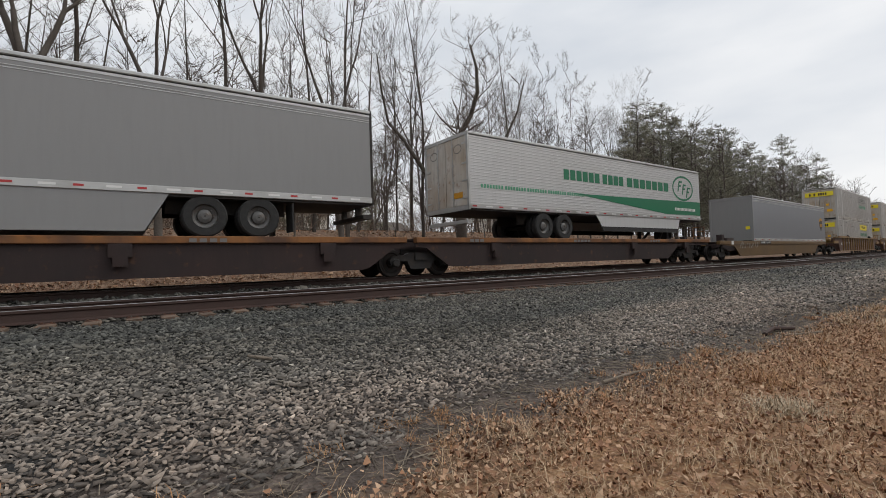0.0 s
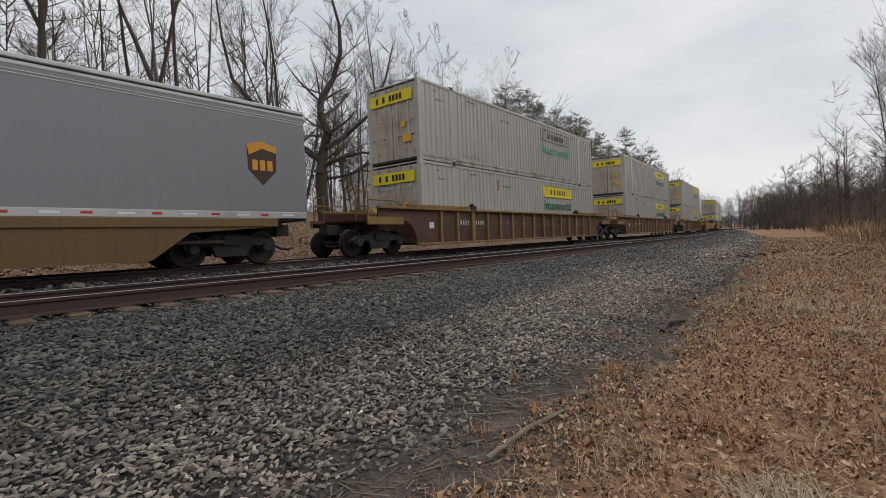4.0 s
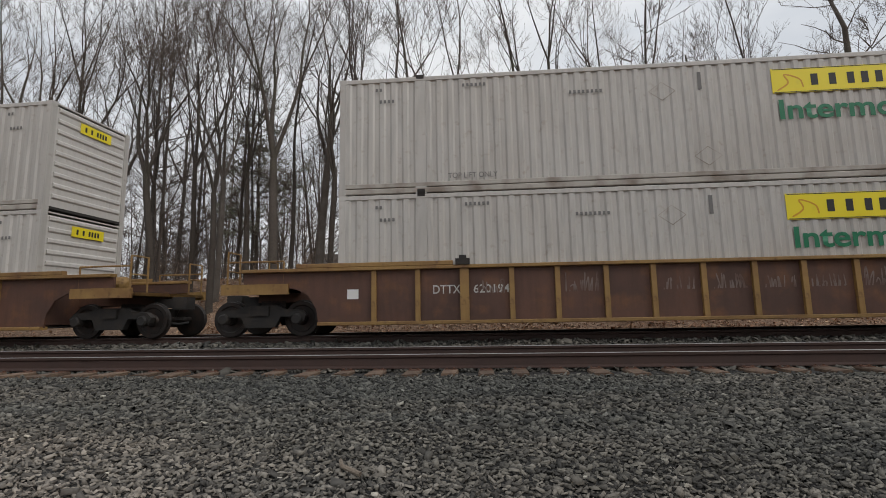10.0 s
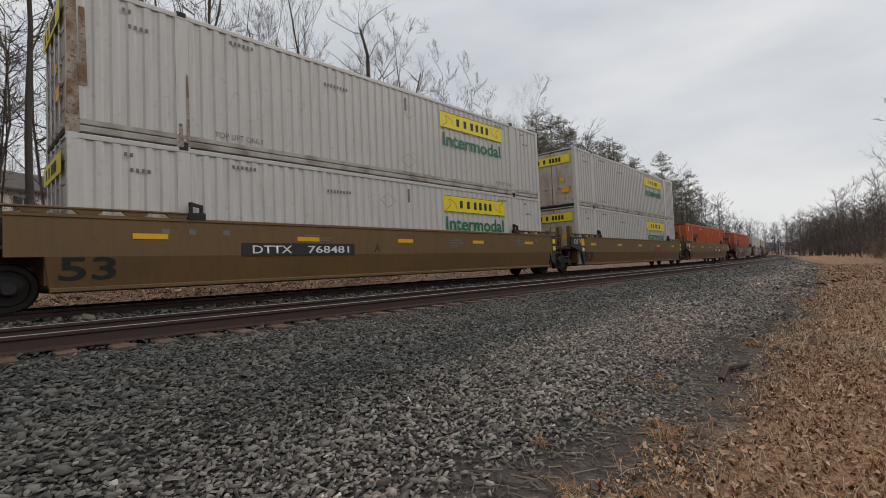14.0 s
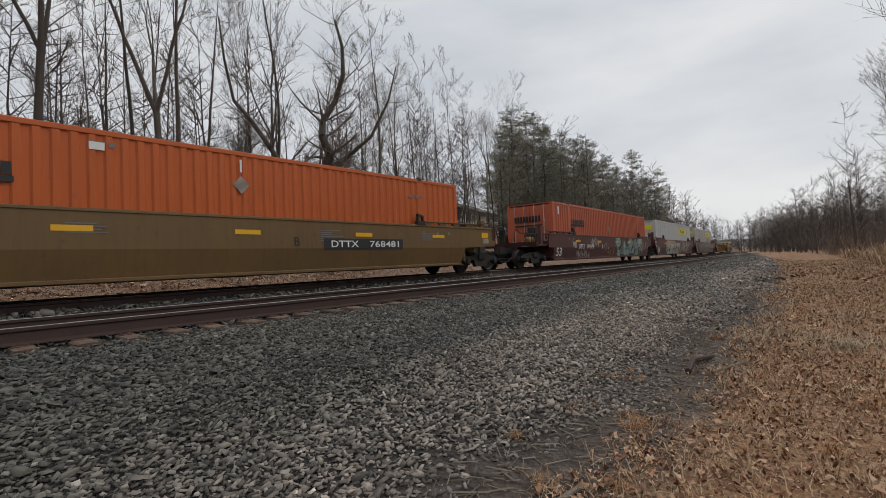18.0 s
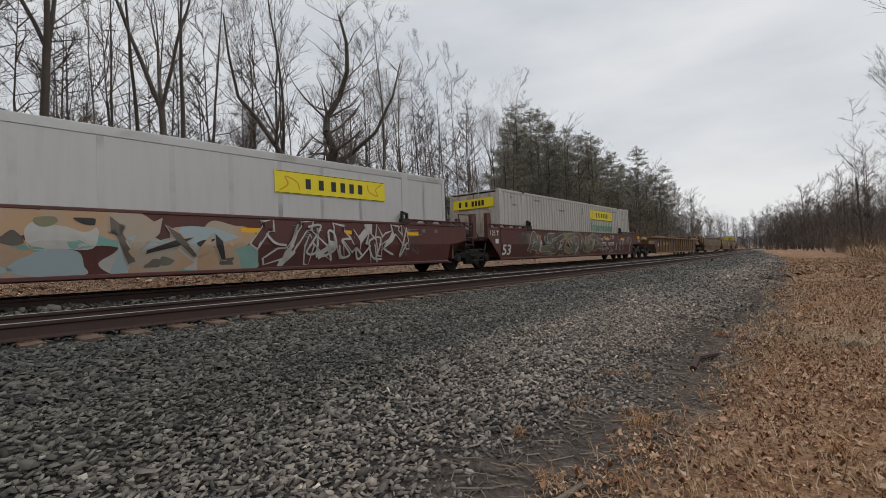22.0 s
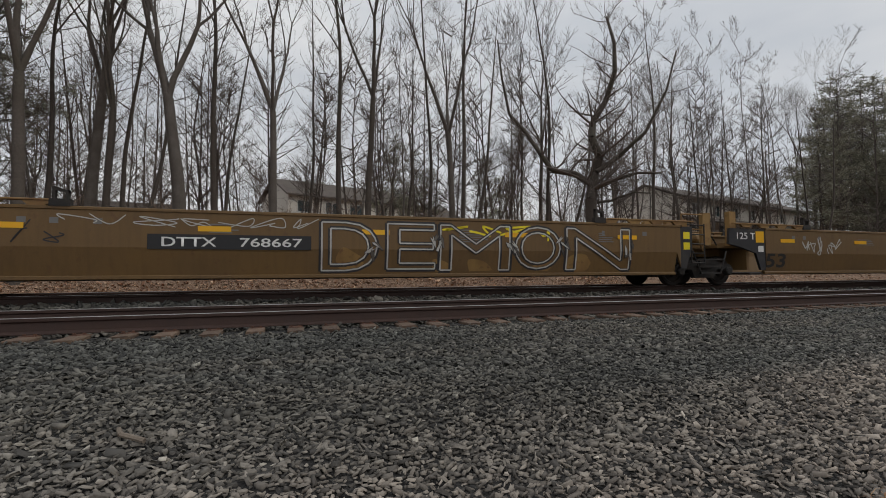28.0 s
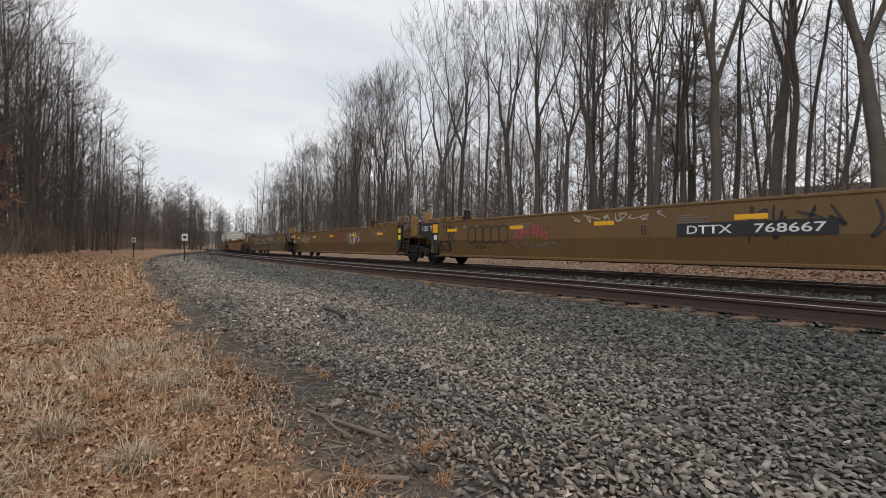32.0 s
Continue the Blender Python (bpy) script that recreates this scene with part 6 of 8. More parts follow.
def trailer_body(t, z0, z1, skin, rail_mat, ribs=0, ridges=()):
    part("side_panel", Shape().box(-HL, HL, -1.29, -1.25, z0 + 0.16, z1 - 0.20).mirrored(), skin, t)
    part("floor_frame", Shape().box(-HL, HL, -1.24, 1.24, z0 - 0.06, z0 + 0.10), M_DARK_UNDER, t)
    part("bottom_rail", Shape().soft_box(-HL, HL, -1.302, -1.23, z0, z0 + 0.17, 0.012).mirrored(), rail_mat, t, "pale bottom rail")
    rs = Shape().soft_box(-HL, HL, -1.302, -1.20, z1 - 0.10, z1, 0.02)
    rs.soft_box(-HL, HL, -1.298, -1.24, z1 - 0.21, z1 - 0.13, 0.012)
    for d in ridges:
        rs.soft_box(-HL, HL, -1.299, -1.26, z1 - d - 0.012, z1 - d + 0.012, 0.005)
    part("top_rail", rs.mirrored(), rail_mat, t, "ridged upper rail")
    part("roof", Shape().slab([(-HL, z1 - 0.03), (HL, z1 - 0.03), (HL - 0.05, z1 + 0.015), (-HL + 0.05, z1 + 0.015)], -1.22, 1.22), rail_mat, t)
    if ribs:
        s = Shape()
        for i in range(ribs):
            z = z0 + 0.24 + (z1 - z0 - 0.50) * i / (ribs - 1)
            s.soft_box(-HL + 0.05, HL - 0.05, -1.297, -1.28, z - 0.014, z + 0.014, 0.006)
        part("side_rib", s.mirrored(), skin, t)


G_TR = "road trailers on flat cars"
ta = thing("trailer", "plain grey road trailer with side skirt on a flat car", "trailer", G_TR)
trailer_body(ta, 2.20, 4.95, M_GREY, M_ALU, 0, (0.30, 0.36))
part("rear_frame", Shape().box(HL - 0.02, HL + 0.05, -1.3, 1.3, 2.15, 4.95).box(HL - 0.25, HL + 0.02, -1.2, 1.2, 1.75, 1.87).box(HL - 0.2, HL - 0.05, -0.6, -0.5, 1.8, 2.2).box(HL - 0.2, HL - 0.05, 0.5, 0.6, 1.8, 2.2), M_DARK_UNDER, ta)
part("side_skirt", Shape().slab([(-6.0, 2.2), (2.9, 2.2), (2.4, 1.32), (-5.6, 1.32)], -1.27, -1.25).mirrored(), M_GREY, ta, "grey side skirt")
tape(ta, 2.29, -1.303, 28, -HL + 0.1, HL - 0.1)
trailer_running_gear(ta, (3.65, 4.9), 1.70)
part("mud_flap", Shape().box(5.75, 5.79, -1.25, -0.65, 1.35, 2.1).mirrored(), M_TYRE, ta)
set_rolling(ta, -170.2)

tb = thing("trailer", "white ribbed refrigerated trailer with green swoosh, flat car", "trailer", G_TR)
trailer_body(tb, 2.22, 4.88, M_WHITE_TR, M_ALU, 20)
part("swoosh", Shape().slab([(-2.7, 3.06), (1.0, 3.10), (8.04, 3.20), (8.04, 2.48), (4.6, 2.46), (1.2, 2.74)], -1.3035, -1.298), M_GREEN, tb, "green swoosh on the side")
bars(tb, -3.2, 1.0, 3.80, 0.42, M_GREEN, (1, 1, 1, 1, 1, 1, 0.35, 1, 1, 1, 1), -1.3, "sign_lettering", 0.2)
bars(tb, 1.2, 4.9, 3.80, 0.42, M_GREEN, (1, 1, 1, 1, 1, 1, 1), -1.3, "sign_lettering", 0.2)
bars(tb, -7.6, -1.9, 3.02, 0.13, M_GREEN_FADE, tuple(0.35 if i % 9 == 8 else 1 for i in range(44)), -1.3, "tagline", 0.3)
bars(tb, 5.4, 7.5, 2.75, 0.14, M_LETTER_W, (1,) * 15, -1.305, "tagline", 0.3)
letter(tb, "53'", M_GREEN, 7.55, 2.33, 0.13, -1.305)
oval = curve_pts([(6.3 + 1.0 * math.cos(a), 3.85 + 0.60 * math.sin(a)) for a in [i * math.pi / 8 for i in range(17)]], 3)
rb = ribbon(oval, 0.10, 0, 1.0)
part("logo_oval", Shape().add([(x, -1.303, z) for x, _, z in rb.v], rb.f), M_GREEN, tb, "green oval outline")
lg = Shape()
for i in range(3):
    x0 = 5.75 + i * 0.42
    zz = 3.95 - i * 0.14
    lg.slab([(x0, zz - 0.28), (x0 + 0.10, zz - 0.28), (x0 + 0.26, zz + 0.26), (x0 + 0.16, zz + 0.26)], -1.304, -1.299).slab([(x0 + 0.16, zz + 0.18), (x0 + 0.46, zz + 0.18), (x0 + 0.48, zz + 0.27), (x0 + 0.18, zz + 0.27)], -1.304, -1.299).slab([(x0 + 0.10, zz - 0.03), (x0 + 0.34, zz - 0.03), (x0 + 0.36, zz + 0.06), (x0 + 0.12, zz + 0.06)], -1.304, -1.299)
part("logo_mark", lg, M_GREEN, tb)
for k in (-1, 1):
    d = part("rear_door", Shape().box(-HL - 0.03, -HL + 0.02, *sorted((k * 0.02, k * 1.22)), 2.35, 4.75), M_WHITE_DULL, tb, "grimy white rear door")
    rods = Shape().bar((-HL - 0.06, k * 0.45, 2.3), (-HL - 0.06, k * 0.45, 4.8), 0.018)
    for z in (2.6, 3.2, 3.8, 4.5):
        rods.box(-HL - 0.07, -HL - 0.02, *sorted((k * 0.40, k * 0.5)), z - 0.03, z + 0.03).box(-HL - 0.05, -HL - 0.02, *sorted((k * 0.95, k * 1.25)), z - 0.03, z + 0.03)
    part("lock_rod", rods, M_ALU, d)
    ov = ribbon(curve_pts([(k * 0.72 + 0.22 * math.cos(i * math.pi / 6), 4.35 + 0.15 * math.sin(i * math.pi / 6)) for i in range(13)], 2), 0.03, 0, 1.0)
    part("door_badge", Shape().add([(-HL - 0.036, x, z) for x, _, z in ov.v], ov.f), M_INK_SOFT, d)
part("door_label", Shape().box(-HL - 0.04, -HL - 0.03, -0.95, -0.45, 2.62, 2.82), M_GOLD, tb, "amber label on the door")
part("rear_frame", Shape().box(-HL - 0.05, -HL + 0.02, -1.3, -1.2, 2.2, 4.88).box(-HL - 0.05, -HL + 0.02, 1.2, 1.3, 2.2, 4.88).box(-HL - 0.05, -HL + 0.02, -1.3, 1.3, 4.76, 4.88).box(-HL - 0.05, -HL + 0.02, -1.3, 1.3, 2.18, 2.34).box(-HL - 0.02, -HL + 0.2, -1.15, 1.15, 1.72, 1.84), M_ALU, tb)
part("side_skirt", Shape().slab([(-1.1, 2.22), (5.9, 2.22), (5.7, 1.74), (-0.7, 1.74)], -1.27, -1.25).mirrored(), M_WHITE_TR, tb, "white side skirt")
part("skirt_strip", Shape().slab([(-0.7, 1.74), (5.7, 1.74), (5.6, 1.54), (-0.6, 1.54)], -1.265, -1.245).mirrored(), M_TYRE, tb, "black rubber strip")
part("cooling_unit", Shape().box(HL + 0.01, HL + 0.35, -1.1, 1.1, 3.0, 4.75).slab([(HL + 0.35, 3.1), (HL + 0.55, 3.3), (HL + 0.55, 4.5), (HL + 0.35, 4.65)], -0.95, 0.95), M_WHITE_TR, tb, "white cooling unit on the nose")
part("cooling_grille", Shape().box(HL + 0.55, HL + 0.57, -0.7, 0.7, 3.5, 4.3), M_DARK_UNDER, tb)
part("fuel_tank", Shape().turned([(0.2, -0.6), (0.28, -0.55), (0.28, 0.55), (0.2, 0.6)], 16, 'x', (3.6, -0.9, 1.85)), M_ALU, tb)
tape(tb, 2.30, -1.303, 26, -HL + 0.1, HL - 0.1)
trailer_running_gear(tb, (-4.35, -3.15), 1.68)
part("landing_leg", Shape().box(5.6, 5.75, -0.95, -0.8, 1.3, 2.2).mirrored(), M_DARK_UNDER, tb)
set_rolling(tb, -150.4)

tcn = thing("trailer", "smooth blue-grey trailer body with brown shield badge", "trailer", G_TR)
trailer_body(tcn, 1.14, 4.05, M_GREY_B, M_ALU, 0, (0.30, 0.36))
part("rear_frame", Shape().box(-HL - 0.05, -HL + 0.03, -1.3, -1.18, 1.14, 4.05).box(-HL - 0.05, -HL + 0.03, 1.18, 1.3, 1.14, 4.05).box(-HL - 0.05, -HL + 0.03, -1.3, 1.3, 3.9, 4.05), M_GREY, tcn)
part("rear_door", Shape().box(-HL - 0.02, -HL + 0.02, -1.18, 1.18, 1.2, 3.9), M_GREY, tcn, "plain grey roll-up door")
part("door_notice", Shape().box(-HL - 0.03, -HL - 0.02, -1.1, -0.85, 1.9, 2.1), M_SIGN_Y, tcn, "yellow label")
part("front_wall", Shape().box(HL - 0.02, HL + 0.03, -1.28, 1.28, 1.14, 4.0), M_GREY_B, tcn)
sh = [(6.45, 2.95), (6.85, 3.06), (7.25, 2.95), (7.22, 2.35), (6.85, 1.98), (6.48, 2.35)]
part("badge", Shape().slab(sh, -1.297, -1.291), M_SHIELD, tcn, "brown shield badge")
part("badge_trim", Shape().slab([(6.45, 2.97), (6.85, 3.09), (7.25, 2.97), (7.24, 2.82), (6.85, 2.90), (6.5, 2.72)], -1.301, -1.296), M_GOLD, tcn, "gold arc on the badge")
bars(tcn, 6.55, 7.15, 2.48, 0.26, M_GOLD, (1, 1, 1), -1.298, "badge_lettering", 0.3)
tape(tcn, 1.23, -1.303, 26, -HL + 0.1, HL - 0.1)
part("landing_frame", Shape().box(-6.5, 6.5, -0.6, 0.6, 0.70, 1.10), M_DARK_UNDER, tcn)
set_rolling(tcn, -127.1)


# ---- trees ----
def limb_mesh(name, segs, mat):
    """segs: (p, q, r1, r2) tapered pieces."""
    vs, fs = [], []
    for p, q, r1, r2 in segs:
        n = 8 if r1 > 0.09 else 5 if r1 > 0.035 else 3 if r1 > 0.013 else 2
        d = (q - p).normalized()
        a = d.orthogonal().normalized()
        b = d.cross(a)
        o = len(vs)
        for c, r in ((p, r1), (q, r2)):
            for i in range(n):
                t = 2 * math.pi * i / n
                vs.append(c + (a * math.cos(t) + b * math.sin(t)) * r)
        fs += [(o + i, o + (i + 1) % n, o + (i + 1) % n + n, o + i + n) for i in range(n if n > 2 else 1)]
    me = bpy.data.meshes.new(name)
    me.from_pydata(vs, [], fs)
    me.polygons.foreach_set("use_smooth", [True] * len(fs))
    me.materials.append(mat)
    return me


def branch(rng, crown, budget, p, d, length, r, depth, wild, rise=0.06):
    n = 4 if depth < 2 else 3
    for i in range(n):
        d = (d + Vector((rng.gauss(0, 0.17), rng.gauss(0, 0.17), rng.gauss(rise, 0.10))) * wild).normalized()
        q = p + d * (length / n)
        ra, rb = r * (1 - 0.75 * i / n), r * (1 - 0.75 * (i + 1) / n)
        crown.append((p, q, max(ra, 0.0068), max(rb, 0.0048)))
        p = q
        budget[0] -= 1
        if depth < 5 and budget[0] > 0 and length > 0.30:
            for _ in range(rng.choice((1, 2, 2)) if depth < 4 else 2):
                side = Vector((rng.uniform(-1, 1), rng.uniform(-1, 1), rng.uniform(-0.35, 0.9))).normalized()
                branch(rng, crown, budget, q, (d * 0.7 + side * 0.8).normalized(), length * rng.uniform(0.38, 0.62), max(rb * 0.62, 0.006), depth + 1, wild, rise)


def grow(rng, height, r0, first=0.35, up=0.55, limbs=14, lean=0.0, wild=1.0, total=3600):
    """A bare broadleaf tree: returns trunk pieces and crown pieces."""
    trunk, crown = [], []
    d = Vector((lean, rng.uniform(-0.05, 0.05), 1)).normalized()
    p = Vector((0, 0, 0.25))
    trunk.append((Vector((0, 0, -0.5)), p, r0 * 1.55, r0 * 1.1))
    n = 14
    per = max(1, round(limbs / (n * (1 - first))))
    for i in range(n):
        d = (d + Vector((rng.gauss(0, 0.028), rng.gauss(0, 0.028), 0.03)) * wild).normalized()
        q = p + d * (height / n)
        ra, rb = r0 * (1.1 - 0.98 * i / n), r0 * (1.1 - 0.98 * (i + 1) / n)
        trunk.append((p, q, ra, rb))
        t = (i + 1) / n
        if t >= first:
            for _ in range(per):
                a = rng.uniform(0, 2 * math.pi)
                out = Vector((math.cos(a), math.sin(a), rng.uniform(up * 0.6, up * 1.7))).normalized()
                branch(rng, crown, [int(1.7 * total / limbs)], p.lerp(q, rng.random()), out, height * rng.uniform(0.17, 0.32) * (1.15 - 0.6 * t), max(rb * rng.uniform(0.35, 0.6), 0.014), 1, wild)
        elif rng.random() < 0.5 and t > 0.12:
            a = rng.uniform(0, 2 * math.pi)
            branch(rng, crown, [25], q, Vector((math.cos(a), math.sin(a), 0.3)), height * 0.07, 0.012, 3, wild)
        p = q
    return trunk, crown


def spray(rng, crown, p, d, length, r):
    """A fine twig that sweeps upwards, with shorter ones along it."""
    n = 3
    for i in range(n):
        d = (d + Vector((rng.gauss(0, 0.10), rng.gauss(0, 0.10), rng.gauss(0.12, 0.08)))).normalized()
        q = p + d * (length / n)
        crown.append((p, q, max(r * (1 - 0.25 * i), 0.0050), max(r * (0.75 - 0.25 * i), 0.0034)))
        if i or length > 0.8:
            for _ in range(1):
                side = Vector((rng.gauss(0, 1), rng.gauss(0, 1), rng.gauss(0.25, 0.5))).normalized()
                e = (d * 0.9 + side * 0.55).normalized()
                m = q + e * length * rng.uniform(0.25, 0.5)
                crown.append((q, m, 0.0048, 0.0034))
                if length > 1.1:
                    for t in (0.6,):
                        f = (e + Vector((rng.gauss(0, 0.4), rng.gauss(0, 0.4), rng.gauss(0.2, 0.3)))).normalized()
                        o = q.lerp(m, t)
                        crown.append((o, o + f * length * rng.uniform(0.12, 0.24), 0.0042, 0.0032))
        p = q


def forked(rng, trunk, crown, p, d, length, r, depth, deep, open_, wild):
    """A limb that ends in a fork of lesser limbs."""
    n = 6 if depth == 0 else 4
    r1 = r * (0.74 if depth == 0 else 0.66)
    for i in range(n):
        d = (d + Vector((rng.gauss(0, 0.02 if depth == 0 else 0.055), rng.gauss(0, 0.02 if depth == 0 else 0.055), 0.02 + 0.04 * (depth > 0))) * wild).normalized()
        q = p + d * (length / n)
        ra, rb = r + (r1 - r) * i / n, r + (r1 - r) * (i + 1) / n
        (trunk if depth < 3 else crown).append((p, q, ra, rb))
        count = 0 if depth == 0 and i < 3 else 1
        for _ in range(count):
            a = rng.uniform(0, 2 * math.pi)
            side = Vector((math.cos(a), math.sin(a), rng.uniform(0.0, 0.7))).normalized()
            spray(rng, crown, p.lerp(q, rng.random()), (d * 0.55 + side * 0.85).normalized(), rng.uniform(0.7, 1.7) if depth < 3 else rng.uniform(0.5, 1.1), 0.013 if depth < 2 else 0.010)
        p = q
    if depth < deep:
        a0, k = rng.uniform(0, 2 * math.pi), 3 if rng.random() < (0.8 if depth == 0 else 0.25) else 2
        x_ = d.orthogonal().normalized()
        y_ = d.cross(x_)
        for j in range(k):
            a = a0 + 2 * math.pi * j / k + rng.gauss(0, 0.3)
            tilt = open_ * rng.uniform(0.55, 1.25) * (0.55 if j == 0 else 1.0)
            e = d * math.cos(tilt) + (x_ * math.cos(a) + y_ * math.sin(a)) * math.sin(tilt)
            forked(rng, trunk, crown, p, e.normalized(), length * rng.uniform(0.66, 0.92) * (0.62 if depth == 0 else 1.0), r1 * (0.86 if j == 0 else 0.68), depth + 1, deep, open_, wild)
    else:
        for _ in range(2):
            spray(rng, crown, p, (d + Vector((rng.gauss(0, 0.35), rng.gauss(0, 0.35), 0.1))).normalized(), rng.uniform(0.5, 1.0), 0.009)


def forked_tree(rng, height, r0, first, open_, wild, deep=5):
    trunk, crown = [(Vector((0, 0, -0.5)), Vector((0, 0, 0.25)), r0 * 1.5, r0 * 1.08)], []
    forked(rng, trunk, crown, Vector((0, 0, 0.25)), Vector((0, 0, 1)), height * first, r0 * 1.05, 0, deep, open_, wild)
    top = max(q.z for _, q, _, _ in crown)
    k = height / top
    return [[(p * k, q * k, a, b) for p, q, a, b in g] for g in (trunk, crown)]


TREE_KINDS = []
rng_t = random.Random(11)
for kind_, (h_, r_, first_, up_, limbs_, wild_, tot_) in enumerate(((18, 0.155, 0.36, 0.75, 15, 1.0, 4200), (20, 0.18, 0.42, 0.9, 15, 1.0, 4200), (17, 0.11, 0.38, 1.0, 13, 1.0, 3400), (19, 0.25, 0.28, 0.7, 17, 1.3, 4600),
                                                                    (15, 0.09, 0.28, 0.9, 13, 1.3, 3000), (21, 0.15, 0.45, 1.1, 14, 0.9, 3800), (11, 0.055, 0.18, 1.0, 13, 1.5, 2200), (18, 0.16, 0.32, 0.6, 16, 1.4, 4200), (6, 0.03, 0.08, 0.9, 14, 1.8, 1300))):
    tk, cr = forked_tree(rng_t, h_, r_, first_ + 0.04, {0: 0.42, 1: 0.36, 3: 0.50, 5: 0.32, 7: 0.46}[kind_], wild_) if kind_ in (0, 1, 3, 5, 7) else grow(rng_t, h_, r_, first_, up_, limbs_, 0.0, wild_, tot_)
    TREE_KINDS.append((limb_mesh("trunk", tk, M_BARK if kind_ % 3 else M_BARK_PALE), limb_mesh("crown", cr, M_TWIG)))


def plant(kind_, x, y, scale=1.0, turn=0.0, label="", group="woods behind the railway", stretch=1.0, lean=(0, 0)):
    t = thing("tree" if kind_ != 8 else "shrub", label or ("bare leafless broadleaf tree with grey-brown bark" if kind_ != 8 else "bare twiggy shrub at the wood's edge"), "tree" if kind_ != 8 else "shrub", group)
    t.matrix_basis = pose(x, y, ground_z(x, y) - 0.05, lean[0], lean[1], turn) @ Matrix.Diagonal((scale, scale, scale * stretch, 1))
    tk, cr = TREE_KINDS[kind_]
    part("trunk", tk, None, t)
    part("crown", cr, None, t)
    return t


def by_bearing(az, dist):
    a = radians(az)
    return -math.sin(a) * dist, math.cos(a) * dist


rng_p = random.Random(5)
for az, dist, kind_, sc in ((36.5, 26, 1, 1), (33, 27, 5, 0.9), (30.5, 25, 0, 1), (27.5, 27, 7, 1), (24.6, 21, 1, 1.1), (22.8, 26, 2, 1), (19.6, 25, 3, 0.9), (18.4, 24, 7, 0.9), (17.0, 25, 4, 1.1), (11.7, 21, 3, 1.0), (8.5, 25, 2, 1.2),
                            (2.5, 21, 0, 1.05), (-1.4, 27, 4, 1), (-5.1, 22, 2, 1.1), (-8.3, 22, 5, 1.0), (-15.8, 25, 4, 1.1), (-18.8, 21.5, 0, 1.0), (-19.9, 24, 2, 1.05), (-27.1, 30, 4, 0.85), (-30.2, 25, 2, 0.9), (-38, 32, 4, 0.9), (-41.7, 27, 2, 0.85)):
    x_, y_ = by_bearing(az, dist)
    plant(kind_, x_, y_, sc, rng_p.uniform(0, 360), lean=(rng_p.uniform(-2, 2), rng_p.uniform(-3, 3)))
for i in range(9):                                     # thin saplings before the long building
    x_, y_ = by_bearing(-44.5 - 1.56 * i, 33 + i)
    plant((6, 4)[i % 2], x_, y_, (1.15, 0.77)[i % 2], rng_p.uniform(0, 360), "thin bare sapling before a long building")
for i in range(9):
    x_, y_ = by_bearing(40 + 3.1 * i, 30 + 0.4 * i * i)
    plant((0, 5, 1, 2, 1, 3, 0, 7, 5)[i], x_, y_, rng_p.uniform(0.9, 1.1), rng_p.uniform(0, 360))
for az, ln, dist in ((15.2, 14, 24), (-21.5, 12, 26), (-13, 9, 28), (7.5, -10, 27), (-33.0, 14, 33)):       # leaning stems
    x_, y_ = by_bearing(az, dist)
    plant(4, x_, y_, 1.0, rng_p.uniform(0, 360), "thin leaning bare tree", lean=(0, ln))
for i in range(11):                                    # bare trees among the pines
    x_, y_ = by_bearing(-57.5 - 1.35 * i, 56 * 1.07 ** i + 6 * (i % 3))
    plant((0, 5, 7, 2, 1)[i % 5], x_, y_, 0.74 + 0.05 * (i % 4), rng_p.uniform(0, 360), "bare tree standing among dull pines")
for i in range(190):                                   # the wood behind, thinner to the right
    x_ = rng_p.uniform(-165, 110)
    d_ = rng_p.uniform(20, 27) if rng_p.random() < 0.35 else rng_p.uniform(27, 60)
    if x_ > -8 and (rng_p.random() < 0.45 or d_ < 27):
        continue
    if abs(x_ - XS) > 60 and d_ < 22:
        d_ += 4
    plant(rng_p.choice((0, 1, 2, 2, 4, 5, 6, 7)), x_, d_ + bend(x_), rng_p.uniform(0.7, 1.05), rng_p.uniform(0, 360))
for i in range(46):                                    # saplings and brush along the bank
    x_ = rng_p.uniform(-60, 60)
    plant(rng_p.choice((6, 8, 8)), x_, rng_p.uniform(19, 32) + bend(x_), rng_p.uniform(0.6, 1.1), rng_p.uniform(0, 360))
for s_, x0_, y0_ in ((1, 17.0, 4.2), (-1, 33.0, 5.6)):      # the wood on the camera's side
    x_ = x0_
    while x_ < 80:
        for d_ in (y0_ + rng_p.uniform(0.2, 2.5), y0_ + rng_p.uniform(3, 8), y0_ + rng_p.uniform(7, 15))[s_ > 0:]:
            xx = s_ * (x_ + rng_p.uniform(-1, 1))
            if s_ > 0:
                d_ = max(d_, 3.0 + 0.03 * xx + bend(xx))
            else:
                d_ = max(d_, 2.0 + bend(xx))
            plant(rng_p.choice((0, 1, 1, 2, 5, 5, 7)), xx, -d_ + bend(xx), rng_p.uniform(1.0, 1.22), rng_p.uniform(0, 360), "tall bare tree at the edge of the dry grass", "woods beside the grass", lean=(rng_p.uniform(-3, 3), rng_p.uniform(-3, 3)))
        x_ += rng_p.uniform(2.6, 4.2) * (1 + x_ / 70)
for i in range(30):
    s_ = rng_p.choice((-1, 1, 1))
    x_ = s_ * rng_p.uniform(15 if s_ > 0 else 32, 60)
    plant(rng_p.choice((8, 8, 6)), x_, -rng_p.uniform(4.2, 7.5) + bend(x_), rng_p.uniform(0.5, 1.0), rng_p.uniform(0, 360), "bare twiggy shrub beside the dry grass", "woods beside the grass")


